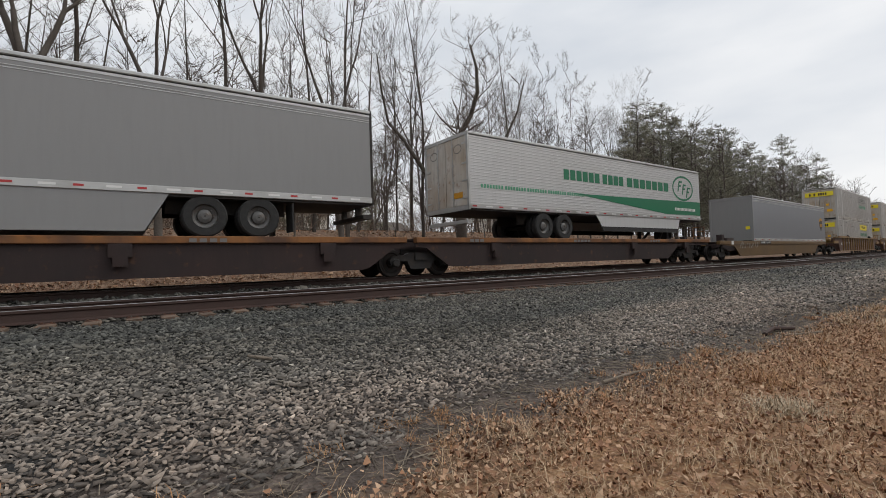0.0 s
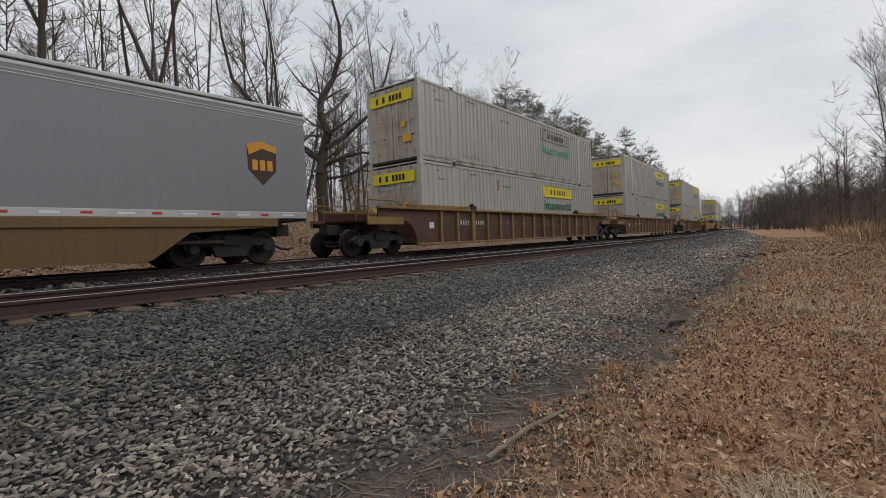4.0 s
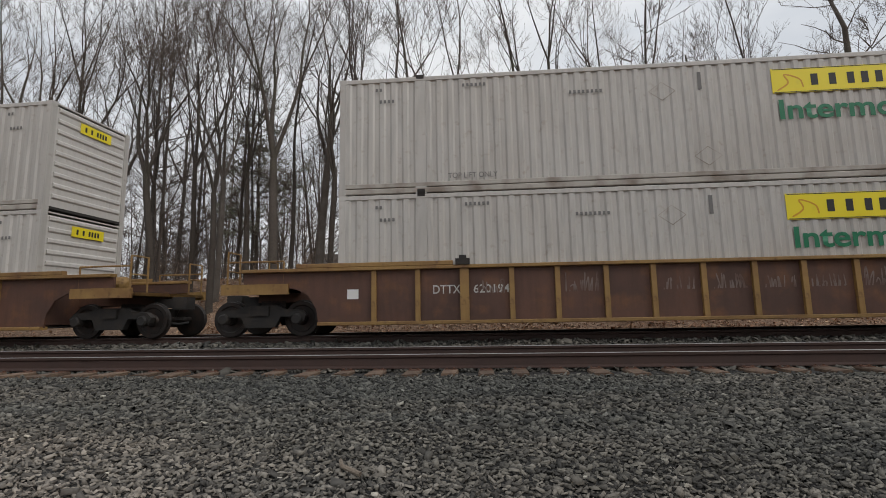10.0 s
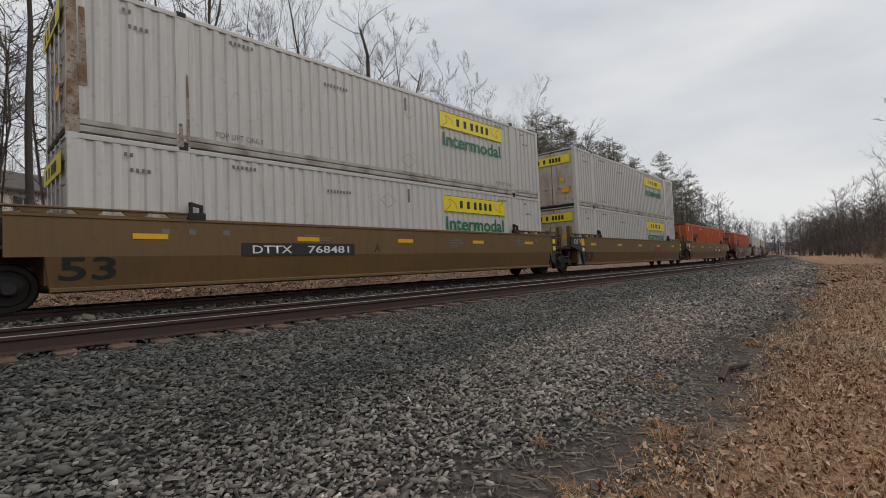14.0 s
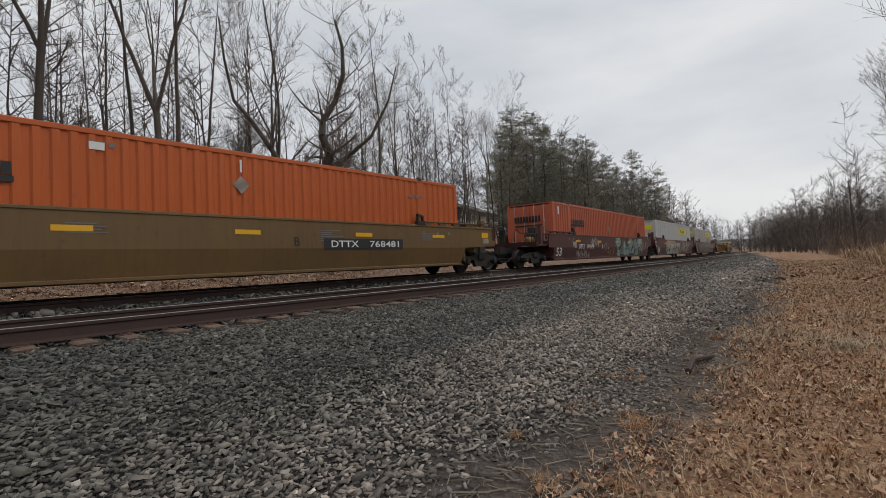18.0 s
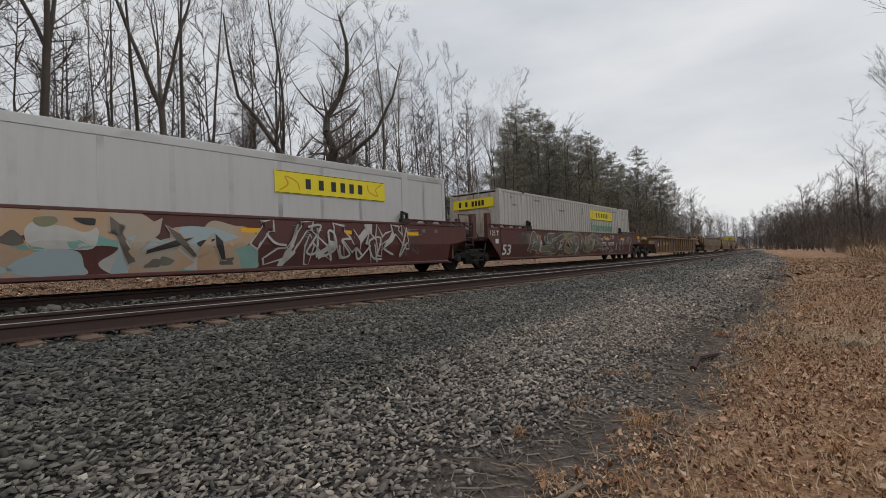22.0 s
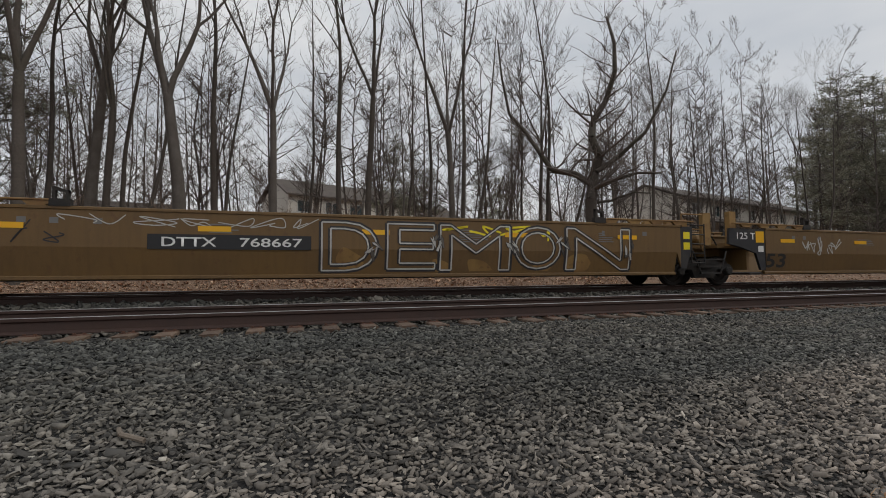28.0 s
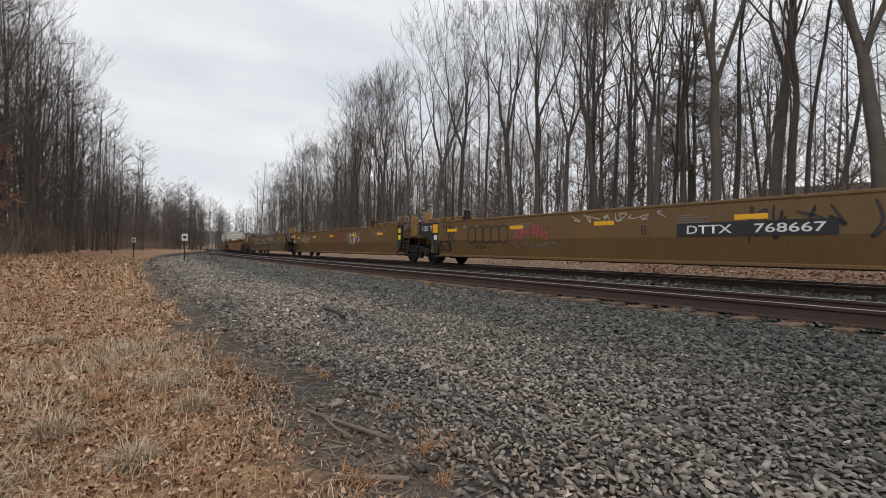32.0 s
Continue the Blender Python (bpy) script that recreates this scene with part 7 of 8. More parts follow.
# the old crooked tree behind the train: two heavy limbs from a low fork
def crooked_tree():
    rng = random.Random(77)
    trunk, crown = [], []

    def path(pts, r0, r1, out, sprout=0.0):
        for i in range(len(pts) - 1):
            a, b = Vector((pts[i][0], 0.25 * math.sin(i * 1.7), pts[i][1])), Vector((pts[i + 1][0], 0.25 * math.sin((i + 1) * 1.7), pts[i + 1][1]))
            n = len(pts) - 1
            ra, rb = r0 + (r1 - r0) * i / n, r0 + (r1 - r0) * (i + 1) / n
            out.append((a, b, ra, rb))
            if sprout:
                for _ in range(3):
                    ang = rng.uniform(0, 2 * math.pi)
                    branch(rng, crown, [190], a.lerp(b, rng.random()), Vector((math.cos(ang), 0.7 * math.sin(ang), rng.uniform(0.1, 0.9))).normalized(), rng.uniform(1.6, 3.2) * sprout, max(0.02, rb * 0.4), 1, 1.5)

    path([(0.1, -1.5), (0.05, 0.0), (-0.05, 2.0), (-0.1, 3.6)], 0.36, 0.27, trunk)
    path([(-0.1, 3.6), (0.1, 4.9), (0.35, 5.6), (0.0, 6.5), (0.05, 7.3), (0.7, 8.4), (1.1, 9.6), (1.1, 11.0), (0.8, 12.5)], 0.25, 0.06, trunk, 0.9)
    path([(-0.05, 4.3), (-0.8, 4.9), (-1.9, 5.1), (-2.4, 5.9), (-3.2, 7.2), (-4.0, 8.2), (-4.3, 10.0), (-4.5, 12.0)], 0.17, 0.04, trunk, 0.9)
    path([(0.1, 4.1), (1.0, 4.5), (2.0, 4.7), (3.0, 4.6)], 0.13, 0.04, trunk, 0.6)
    path([(0.2, 4.9), (1.2, 5.6), (2.4, 6.6), (3.3, 8.4), (3.8, 10.3)], 0.13, 0.03, trunk, 0.9)
    path([(0.0, 3.4), (0.8, 3.5), (1.8, 3.8), (2.5, 3.7)], 0.08, 0.03, trunk, 0.5)
    t = thing("tree", "old crooked tree with heavy forked limbs and knots", "tree", "woods behind the railway")
    x, y = by_bearing(-35.3, 23.5)
    t.matrix_basis = pose(x, y, ground_z(x, y) + 0.1, 0, 0, -35.3)
    part("trunk", limb_mesh("trunk", trunk, M_BARK), None, t)
    part("crown", limb_mesh("crown", crown, M_TWIG), None, t)


crooked_tree()


# ---- evergreens ----
def needle_mesh(rng, limbs, per):
    """Tufts of needles along the outer part of each limb."""
    vs, fs = [], []
    for p, q, r1, r2 in limbs:
        L = (q - p).length
        for i in range(int(per * L)):
            c = p.lerp(q, 1 - 0.75 * rng.random() ** 1.6) + Vector((rng.gauss(0, 0.16), rng.gauss(0, 0.16), rng.gauss(0.03, 0.11)))
            d = ((q - p).normalized() * 0.6 + Vector((rng.gauss(0, 0.6), rng.gauss(0, 0.6), rng.gauss(0.25, 0.5)))).normalized()
            s = d.cross(Vector((rng.gauss(0, 1), rng.gauss(0, 1), rng.gauss(0, 1)))).normalized()
            N, w = rng.uniform(0.16, 0.38), rng.uniform(0.012, 0.04)
            o = len(vs)
            vs += [c - s * w, c + s * w, c + d * N + s * w * 0.3, c + d * N - s * w * 0.3]
            fs.append((o, o + 1, o + 2, o + 3))
    me = bpy.data.meshes.new("crown")
    me.from_pydata(vs, [], fs)
    me.materials.append(M_NEEDLE)
    return me


PINES = []
for h_, w_, n_, base_ in ((17, 3.9, 130, 0.10), (14, 3.7, 115, 0.06), (8, 2.1, 60, 0.04), (16, 3.5, 100, 0.16)):
    r_ = random.Random(h_ * 3 + 1)
    tr_ = [(Vector((0, 0, -0.4 + i * h_ / 8)), Vector((r_.gauss(0, 0.05), r_.gauss(0, 0.05), -0.4 + (i + 1) * h_ / 8)), 0.2 * (1 - i / 8.5), 0.2 * (1 - (i + 1) / 8.5)) for i in range(8)]
    lb_ = []
    for i in range(n_):
        a_ = r_.uniform(0, 2 * math.pi)
        t_ = base_ + (0.98 - base_) * r_.random()
        L_ = w_ * min(1.0, 0.25 + 1.3 * (1.0 - t_)) * r_.uniform(0.35, 1.1)
        b_ = Vector((0, 0, t_ * h_))
        e_ = b_ + Vector((math.cos(a_) * L_, math.sin(a_) * L_, L_ * r_.uniform(-0.15, 0.5)))
        lb_.append((b_, e_, 0.035, 0.01))
        for _ in range(4):
            m_ = b_.lerp(e_, r_.uniform(0.35, 0.9))
            lb_.append((m_, m_ + Vector((math.cos(a_) + r_.gauss(0, 0.9), math.sin(a_) + r_.gauss(0, 0.9), r_.gauss(0.2, 0.3))).normalized() * L_ * r_.uniform(0.2, 0.45), 0.014, 0.006))
    PINES.append((limb_mesh("trunk", tr_ + lb_, M_BARK), needle_mesh(r_, lb_, 16)))
pines = [(-56.6 - 0.56 * i + 0.2 * math.sin(i * 2.4), 49 * 1.029 ** i + 7 * (i % 3), (1, 3, 0, 1, 0)[i % 5], 0.78 + 0.09 * ((i * 5) % 4) + 0.004 * i) for i in range(33)]
pines += [(-61.8, 52, 1, 0.9), (-64.0, 58, 1, 0.95), (-66.3, 64, 3, 0.9), (-11.5, 46, 1, 0.75), (-14, 50, 1, 0.7), (-16.0, 44, 2, 0.9), (-22.8, 42, 2, 0.95), (-24.5, 45, 2, 0.8), (-3.0, 60, 2, 1.0), (26.5, 30, 3, 0.8)]
for az, dist, k_, sc in pines:
    x_, y_ = by_bearing(az, dist)
    t = thing("pine_tree", "dull green pine among the bare trees", "pine tree", "evergreens")
    t.matrix_basis = pose(x_, y_, ground_z(x_, y_), 0, 0, rng_p.uniform(0, 360)) @ Matrix.Diagonal((sc, sc, sc, 1))
    part("trunk", PINES[k_][0], None, t)
    part("crown", PINES[k_][1], None, t)


# ---- trees that keep their russet leaves ----
M_RUSSET = island_material("russet_dead_leaves", (0.32, 0.15, 0.085), (0.70, 0.44, 0.27), 0.9, (0.52, 0.28, 0.16))


def leaf_cloud(rng, segs, n, size):
    vs, fs = [], []
    for i in range(n):
        p, q, r1, r2 = rng.choice(segs)
        c = p.lerp(q, rng.random()) + Vector((rng.gauss(0, 0.05), rng.gauss(0, 0.05), rng.gauss(-0.04, 0.05)))
        d = Vector((rng.gauss(0, 1), rng.gauss(0, 1), rng.gauss(-0.6, 0.6))).normalized()
        s = d.orthogonal().normalized() * size * rng.uniform(0.3, 0.5)
        d = d * size * rng.uniform(0.7, 1.2)
        o = len(vs)
        vs += [c, c + d * 0.5 + s, c + d, c + d * 0.5 - s]
        fs.append((o, o + 1, o + 2, o + 3))
    me = bpy.data.meshes.new("leaves")
    me.from_pydata(vs, [], fs)
    me.materials.append(M_RUSSET)
    return me


r_ = random.Random(31)
tk, cr = grow(r_, 7, 0.07, 0.12, 0.5, 16, 0.0, 1.3, 1500)
RUSSET = (limb_mesh("trunk", tk, M_BARK_PALE), limb_mesh("crown", cr, M_TWIG), leaf_cloud(r_, [s for s in cr if s[2] < 0.02], 2600, 0.11))
for x_, d_, sc in ((19, -4.6, 0.9), (24, -5.2, 1.1), (30, -5.0, 1.2), (36, -5.6, 1.3), (16.5, -6.0, 0.7), (44, -5.5, 1.2), (27, -8.5, 1.1), (21, -7.5, 0.9), (-35, -6.2, 0.55), (-44, -8, 1.1), (-58, -8.5, 1.0)):
    t = thing("tree", "young tree still holding russet dead leaves", "tree", "woods beside the grass")
    y_ = d_ + bend(x_)
    t.matrix_basis = pose(x_, y_, ground_z(x_, y_), 0, 0, rng_p.uniform(0, 360)) @ Matrix.Diagonal((sc, sc, sc, 1))
    part("trunk", RUSSET[0], None, t)
    part("crown", RUSSET[1], None, t)
    part("leaves", RUSSET[2], None, t, "russet dead leaves")


# ---- far woods and brush: too many stems to count ----
nr = np.random.RandomState(17)


def strips(p, q, w0, w1):
    """Thin flat twigs from p to q, each turned its own way."""
    d = q - p
    s = np.cross(d, nr.normal(0, 1, p.shape))
    s /= np.linalg.norm(s, axis=1)[:, None] + 1e-9
    return np.stack([p - s * w0, p + s * w0, q + s * w1, q - s * w1], 1)


def offshoots(p, q, each, lo, hi, spread, rise, shrink):
    """Side twigs along strips: their feet and tips."""
    p, q = np.repeat(p, each, 0), np.repeat(q, each, 0)
    n = len(p)
    L = np.linalg.norm(q - p, axis=1)[:, None]
    f = p + (q - p) * nr.uniform(lo, hi, (n, 1))
    d = (q - p) / L * 0.7 + np.stack([nr.normal(0, spread, n), nr.normal(0, spread, n), nr.normal(rise, 0.3, n)], 1)
    d /= np.linalg.norm(d, axis=1)[:, None]
    return f, f + d * L * nr.uniform(shrink * 0.6, shrink * 1.3, (n, 1))


def wood_quads(spots, low=0.13, fine=2, stout=1.0):
    """spots: rows x, y, ground, height. Trunks, limbs, twigs."""
    s = np.array(spots)
    n = len(s)
    foot, h = s[:, :3], s[:, 3:4]
    bow = np.concatenate([nr.normal(0, 0.5, (n, 2)), np.zeros((n, 1))], 1)
    mid = foot + bow + np.concatenate([np.zeros((n, 2)), h * 0.5], 1)
    top = mid + bow * nr.uniform(-1, 1, (n, 1)) + np.concatenate([np.zeros((n, 2)), h * 0.5], 1)
    out = []
    for k in range(3):
        out += [strips(foot, mid, 0.0065 * h, 0.004 * h), strips(mid, top, 0.004 * h, 0.0008 * h)]
    m = 30
    t = low + (1 - low) * nr.uniform(0, 1, (n, m, 1))
    f = np.where(t < 0.5, foot[:, None] + (mid - foot)[:, None] * t * 2, mid[:, None] + (top - mid)[:, None] * (t - 0.5) * 2).reshape(-1, 3)
    a = nr.uniform(0, 2 * np.pi, n * m)
    L = (np.repeat(h, m, 0) * nr.uniform(0.10, 0.24, (n * m, 1)) * (1.25 - 0.7 * t.reshape(-1, 1)))
    e = f + np.stack([np.cos(a), np.sin(a), nr.uniform(0.3, 1.3, n * m)], 1) * L * 0.8
    out.append(strips(f, e, 0.035, 0.012))
    f2, e2 = offshoots(f, e, 5, 0.2, 1.0, 0.45, 0.25, 0.45)
    out.append(strips(f2, e2, 0.015 * stout, 0.007 * stout))
    f3, e3 = offshoots(f2, e2, fine, 0.3, 1.0, 0.5, 0.15, 0.55)
    out.append(strips(f3, e3, 0.009 * stout, 0.005 * stout))
    return np.concatenate(out)


def brush_quads(spots):
    s = np.array(spots)
    n, m = len(s), 7
    f = np.repeat(s[:, :3], m, 0) + np.concatenate([nr.normal(0, 0.25, (n * m, 2)), np.zeros((n * m, 1))], 1)
    L = np.repeat(s[:, 3:4], m, 0) * nr.uniform(0.5, 1.1, (n * m, 1))
    e = f + np.stack([nr.normal(0, 0.35, n * m), nr.normal(0, 0.35, n * m), np.ones(n * m)], 1) * L
    f2, e2 = offshoots(f, e, 6, 0.25, 1.0, 0.5, 0.1, 0.4)
    f3, e3 = offshoots(f2, e2, 2, 0.3, 1.0, 0.5, 0.1, 0.5)
    return np.concatenate([strips(f, e, 0.014, 0.006), strips(f2, e2, 0.008, 0.004), strips(f3, e3, 0.006, 0.003)])


def spread(n, x0, x1, d0, d1, h0, h1, power=1.0):
    out = []
    for i in range(n):
        x = x0 + (x1 - x0) * nr.uniform() ** power
        y = nr.uniform(d0, d1) + bend(max(-220, min(220, x)))
        if (-4 < x < 72 and 36 < y < 72) or (0 < x < 85 and -20 < y - bend(x) < 0 and y > -3.0 - 0.03 * x) or (-85 < x < 0 and y - bend(x) < 0 and y > -2.5):
            continue
        out.append((x, y, ground_z(x, y) - 0.3, nr.uniform(h0, h1)))
    return out


far = spread(190, -32, -110, -6, -30, 18, 23) + spread(220, -85, -330, -4, -50, 18, 25) + spread(130, 18, 90, -5, -30, 17, 22) + spread(420, 85, 330, -4, -50, 10, 17)
far += spread(150, 150, 330, -60, 0, 13, 17) + spread(110, 150, 330, 19, 70, 13, 17) + spread(130, -160, -330, -60, 0, 18, 24)
far += spread(230, -10, -200, 24, 62, 15, 20) + spread(120, -90, -330, 17, 60, 16, 21) + spread(60, -6, 40, 25, 36, 9, 14) + spread(150, 40, 330, 19, 60, 11, 16) + spread(150, -10, 110, 70, 110, 12, 17)
for s_, n_, h0_, h1_ in ((1, 260, 13, 18), (-1, 150, 18, 24)):      # where the line curves out of sight
    for i in range(n_):
        x_ = s_ * nr.uniform(190, 330)
        y_ = bend(x_) - nr.uniform(0, 45)
        far.append((x_, y_, ground_z(x_, y_) - 0.3, nr.uniform(h0_, h1_)))
q = np.concatenate([wood_quads([p for p in far if abs(p[0]) < 110]), wood_quads([p for p in far if abs(p[0]) >= 110], 0.05, 1, 1.9)])
strewn("far_woods", "distant bare woods of thin grey-brown stems", "woods", q.reshape(-1, 3), np.arange(len(q) * 4), M_TWIG)
thicket = spread(230, -85, -9, 22, 60, 4, 9)
q = wood_quads(thicket, 0.05, 2, 0.9)
strewn("thicket", "bare understorey saplings and tangled twigs among the trunks", "thicket", q.reshape(-1, 3), np.arange(len(q) * 4), M_TWIG)
low = spread(680, 15, 110, -3.8, -13, 1.0, 3.8, 1.4) + spread(300, -32, -190, -5, -14, 1.0, 3.4, 1.4) + spread(420, -110, 70, 19.5, 34, 0.7, 2.4) + spread(160, -90, -330, 16, 24, 1.5, 4.0) + spread(160, 70, 330, 17, 24, 1.5, 4.0)
q = brush_quads(low)
strewn("underbrush", "tangled bare brown brush under the trees", "brush", q.reshape(-1, 3), np.arange(len(q) * 4), M_BRUSH)


# ---- a low wooded ridge far off all round, its haze painted as colour ----
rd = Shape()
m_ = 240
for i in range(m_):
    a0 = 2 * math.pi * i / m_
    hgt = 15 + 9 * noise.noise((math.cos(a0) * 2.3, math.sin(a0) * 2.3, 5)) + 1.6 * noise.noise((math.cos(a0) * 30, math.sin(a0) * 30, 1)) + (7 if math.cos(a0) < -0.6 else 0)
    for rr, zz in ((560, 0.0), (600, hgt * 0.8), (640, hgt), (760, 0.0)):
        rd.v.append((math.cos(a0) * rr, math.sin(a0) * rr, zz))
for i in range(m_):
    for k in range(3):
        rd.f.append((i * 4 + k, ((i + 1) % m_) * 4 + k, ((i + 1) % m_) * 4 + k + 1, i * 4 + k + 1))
thing("backdrop", "wooded ridge in the distance, haze painted in as blue-grey", "backdrop", kind="structure", mesh=rd.mesh("backdrop", M_RIDGE))


# ---- houses on the rise behind the trees ----
def house(x0, y0, x1, y1, deep, z_eave, label, windows, roof_rise=2.0, porch=True, low=2.2):
    """A long two-storey house whose front runs from (x0, y0) to (x1, y1)."""
    L = math.hypot(x1 - x0, y1 - y0)
    h = thing("house", label, "house", "houses behind the woods")
    h.matrix_basis = pose(x0, y0, 0, 0, 0, math.degrees(math.atan2(y1 - y0, x1 - x0)))
    holes = [(x, z_eave - 1.75, 1.5, 1.15) for x in windows]
    wall = Shape()
    cut = sorted(holes)
    x = 0.0
    for wx, wz, ww, wh in cut:
        wall.box(x, wx - ww / 2, 0, 0.2, low, z_eave)
        wall.box(wx - ww / 2, wx + ww / 2, 0, 0.2, low, wz)
        wall.box(wx - ww / 2, wx + ww / 2, 0, 0.2, wz + wh, z_eave)
        x = wx + ww / 2
    wall.box(x, L, 0, 0.2, low, z_eave)
    wall.box(0, L, deep - 0.2, deep, low, z_eave)
    w = part("wall", wall, M_SIDING, h, "cream lap siding")
    lap = Shape()
    for i in range(int((z_eave - low) / 0.24)):
        z = low + 0.24 * i
        lap.box(0, L, -0.018, 0.0, z, z + 0.03) if not any(wz - 0.05 < z < wz + wh for _, wz, _, wh in cut[:1]) else None
    part("lap_joint", lap, M_SIDING, w)
    for k, xg in ((0, 0.0), (1, L)):
        g = Shape()
        pts = [(0.2, low), (deep - 0.2, low), (deep - 0.2, z_eave), (deep / 2, z_eave + roof_rise), (0.2, z_eave)]
        vs = [(xg + (0.0 if k else 0.0), a, b) for a, b in pts] + [(xg + (-0.2 if k else 0.2), a, b) for a, b in pts]
        g.add(vs, [(0, 1, 2, 3, 4), (9, 8, 7, 6, 5)] + [(i, i + 5, (i + 1) % 5 + 5, (i + 1) % 5) for i in range(5)])
        part("gable_wall", g, M_SIDING, h)
    rf = Shape()
    for a, b in (((-0.5, z_eave - 0.1), (deep / 2, z_eave + roof_rise + 0.12)), ((deep / 2, z_eave + roof_rise + 0.12), (deep + 0.5, z_eave - 0.1))):
        rf.add([(-0.4, a[0], a[1]), (L + 0.4, a[0], a[1]), (L + 0.4, b[0], b[1]), (-0.4, b[0], b[1]), (-0.4, a[0], a[1] + 0.14), (L + 0.4, a[0], a[1] + 0.14), (L + 0.4, b[0], b[1] + 0.14), (-0.4, b[0], b[1] + 0.14)],
               [(0, 3, 2, 1), (4, 5, 6, 7), (0, 1, 5, 4), (1, 2, 6, 5), (2, 3, 7, 6), (3, 0, 4, 7)])
    part("roof", rf, M_ROOF, h, "grey-brown shingle roof")
    part("gutter", Shape().box(-0.4, L + 0.4, -0.62, -0.5, z_eave - 0.16, z_eave + 0.02), M_ROOF, h)
    if porch:
        part("porch_roof", Shape().add([(0.3, -1.6, z_eave - 2.75), (L - 0.3, -1.6, z_eave - 2.75), (L - 0.3, 0, z_eave - 2.15), (0.3, 0, z_eave - 2.15), (0.3, -1.6, z_eave - 2.62), (L - 0.3, -1.6, z_eave - 2.62), (L - 0.3, 0, z_eave - 2.02), (0.3, 0, z_eave - 2.02)],
                                       [(0, 3, 2, 1), (4, 5, 6, 7), (0, 1, 5, 4), (1, 2, 6, 5), (2, 3, 7, 6), (3, 0, 4, 7)]), M_ROOF, h, "brown porch roof")
    for wx, wz, ww, wh in cut:
        wn_ = part("window", Shape().box(wx - ww / 2, wx + ww / 2, 0.08, 0.10, wz, wz + wh), M_GLASS, h, "dark double window")
        part("window_frame", Shape().box(wx - ww / 2 - 0.06, wx + ww / 2 + 0.06, -0.03, 0.05, wz - 0.08, wz).box(wx - ww / 2 - 0.06, wx + ww / 2 + 0.06, -0.03, 0.05, wz + wh, wz + wh + 0.08).box(wx - ww / 2 - 0.06, wx - ww / 2, -0.03, 0.05, wz, wz + wh).box(wx + ww / 2, wx + ww / 2 + 0.06, -0.03, 0.05, wz, wz + wh).box(wx - 0.03, wx + 0.03, 0.0, 0.08, wz, wz + wh), M_WHITE_TR, wn_)
    return h


house(-0.7, 51.4, 14.8, 57.7, 8.0, 8.7, "long cream two-storey house with shingle roof behind trees", (1.8, 5.0, 8.0, 11.4, 14.8))
house(15.3, 59.0, 22.0, 61.7, 7.5, 7.7, "lower cream end house with shingle roof behind trees", (1.8, 4.9), 1.7)
house(38.5, 39.1, 68.8, 46.7, 8.0, 8.3, "long cream building with brown roof behind saplings", (3, 7, 11, 15, 19, 23, 27), 1.6)
house(30.5, 62.0, 38.0, 64.0, 8.0, 5.2, "small white gabled house beyond the trees", (2.0, 5.2), 2.0, False, 2.8)
house(-21.5, 56.0, -12.0, 58.0, 8.0, 5.6, "grey-roofed house half hidden by the wood", (2.0, 5.0, 8.0), 2.6, False, 3.0)


# ---- posts beside the line ----
def sign_post(az, dist, height, label):
    x, y = by_bearing(az, dist)
    z = ground_z(x, y)
    s = thing("sign_post", label, "sign post", "line-side posts")
    s.matrix_basis = pose(x, y, z, 0, 0, 70)
    part("post", Shape().box(-0.04, 0.04, -0.04, 0.04, -0.3, height), M_DARK_UNDER, s)
    part("board", Shape().box(-0.20, 0.20, -0.065, -0.042, height - 0.50, height + 0.02), M_WHITE_TR, s, "small white board")
    part("board_marking", Shape().box(-0.11, 0.11, -0.072, -0.066, height - 0.34, height - 0.14), M_INK, s)


sign_post(83.0, 40, 2.1, "dark line-side post with small white board")
sign_post(87.5, 62, 2.2, "distant line-side post with small white board")
x_, y_ = by_bearing(89.3, 70)
mk = thing("marker_post", "short pale wooden marker stake in dry grass", "marker post", "line-side posts")
mk.matrix_basis = pose(x_, y_, ground_z(x_, y_))
part("stake", Shape().box(-0.06, 0.06, -0.06, 0.06, -0.2, 1.0), M_TIE, mk)


# ---- loose wood on the stones ----
def stick(pts, r, label, mat=None):
    s = Shape()
    ps = [Vector((x, y, ground_z(x, y) + r * 0.7 + dz)) for x, y, dz in pts]
    for i in range(len(ps) - 1):
        s.bar(ps[i], ps[i + 1], r * (1 - 0.25 * i / len(ps)), 7, r * (1 - 0.25 * (i + 1) / len(ps)))
    thing("stick", label, "stick", "loose wood", mesh=s.mesh("stick", mat or M_TIE))


M_STICK = material("grey_weathered_wood", (0.22, 0.18, 0.14), 0.95, 0, ((6, 0.4, 0.7, (0.12, 0.09, 0.07), 0.7),), 0.3, 60, 0.4, 40, 0.2)
stick(((-7.67, 3.24, 0.05), (-8.2, 3.30, 0.06), (-8.78, 3.33, 0.05)), 0.026, "dark broken timber lying on the ballast", M_RAIL)
stick(((-8.7, 3.20, 0.02), (-9.3, 3.1, 0.02)), 0.014, "dark twig on the ballast", M_RAIL)
stick(((-8.0, 3.98, 0.05), (-7.85, 4.25, 0.05), (-7.8, 4.5, 0.05)), 0.016, "pale stick lying on the ballast", M_STICK)
stick(((-3.3, 1.62, 0.03), (-3.7, 1.5, 0.03), (-4.2, 1.35, 0.02)), 0.017, "grey stick on bare earth", M_STICK)
stick(((-3.45, 1.42, 0.03), (-3.75, 1.40, 0.02), (-4.0, 1.42, 0.02)), 0.013, "grey stick on bare earth", M_STICK)
stick(((-2.75, 1.45, 0.02), (-2.9, 1.25, 0.02), (-3.0, 1.1, 0.02)), 0.018, "crooked grey twig on bare earth", M_STICK)
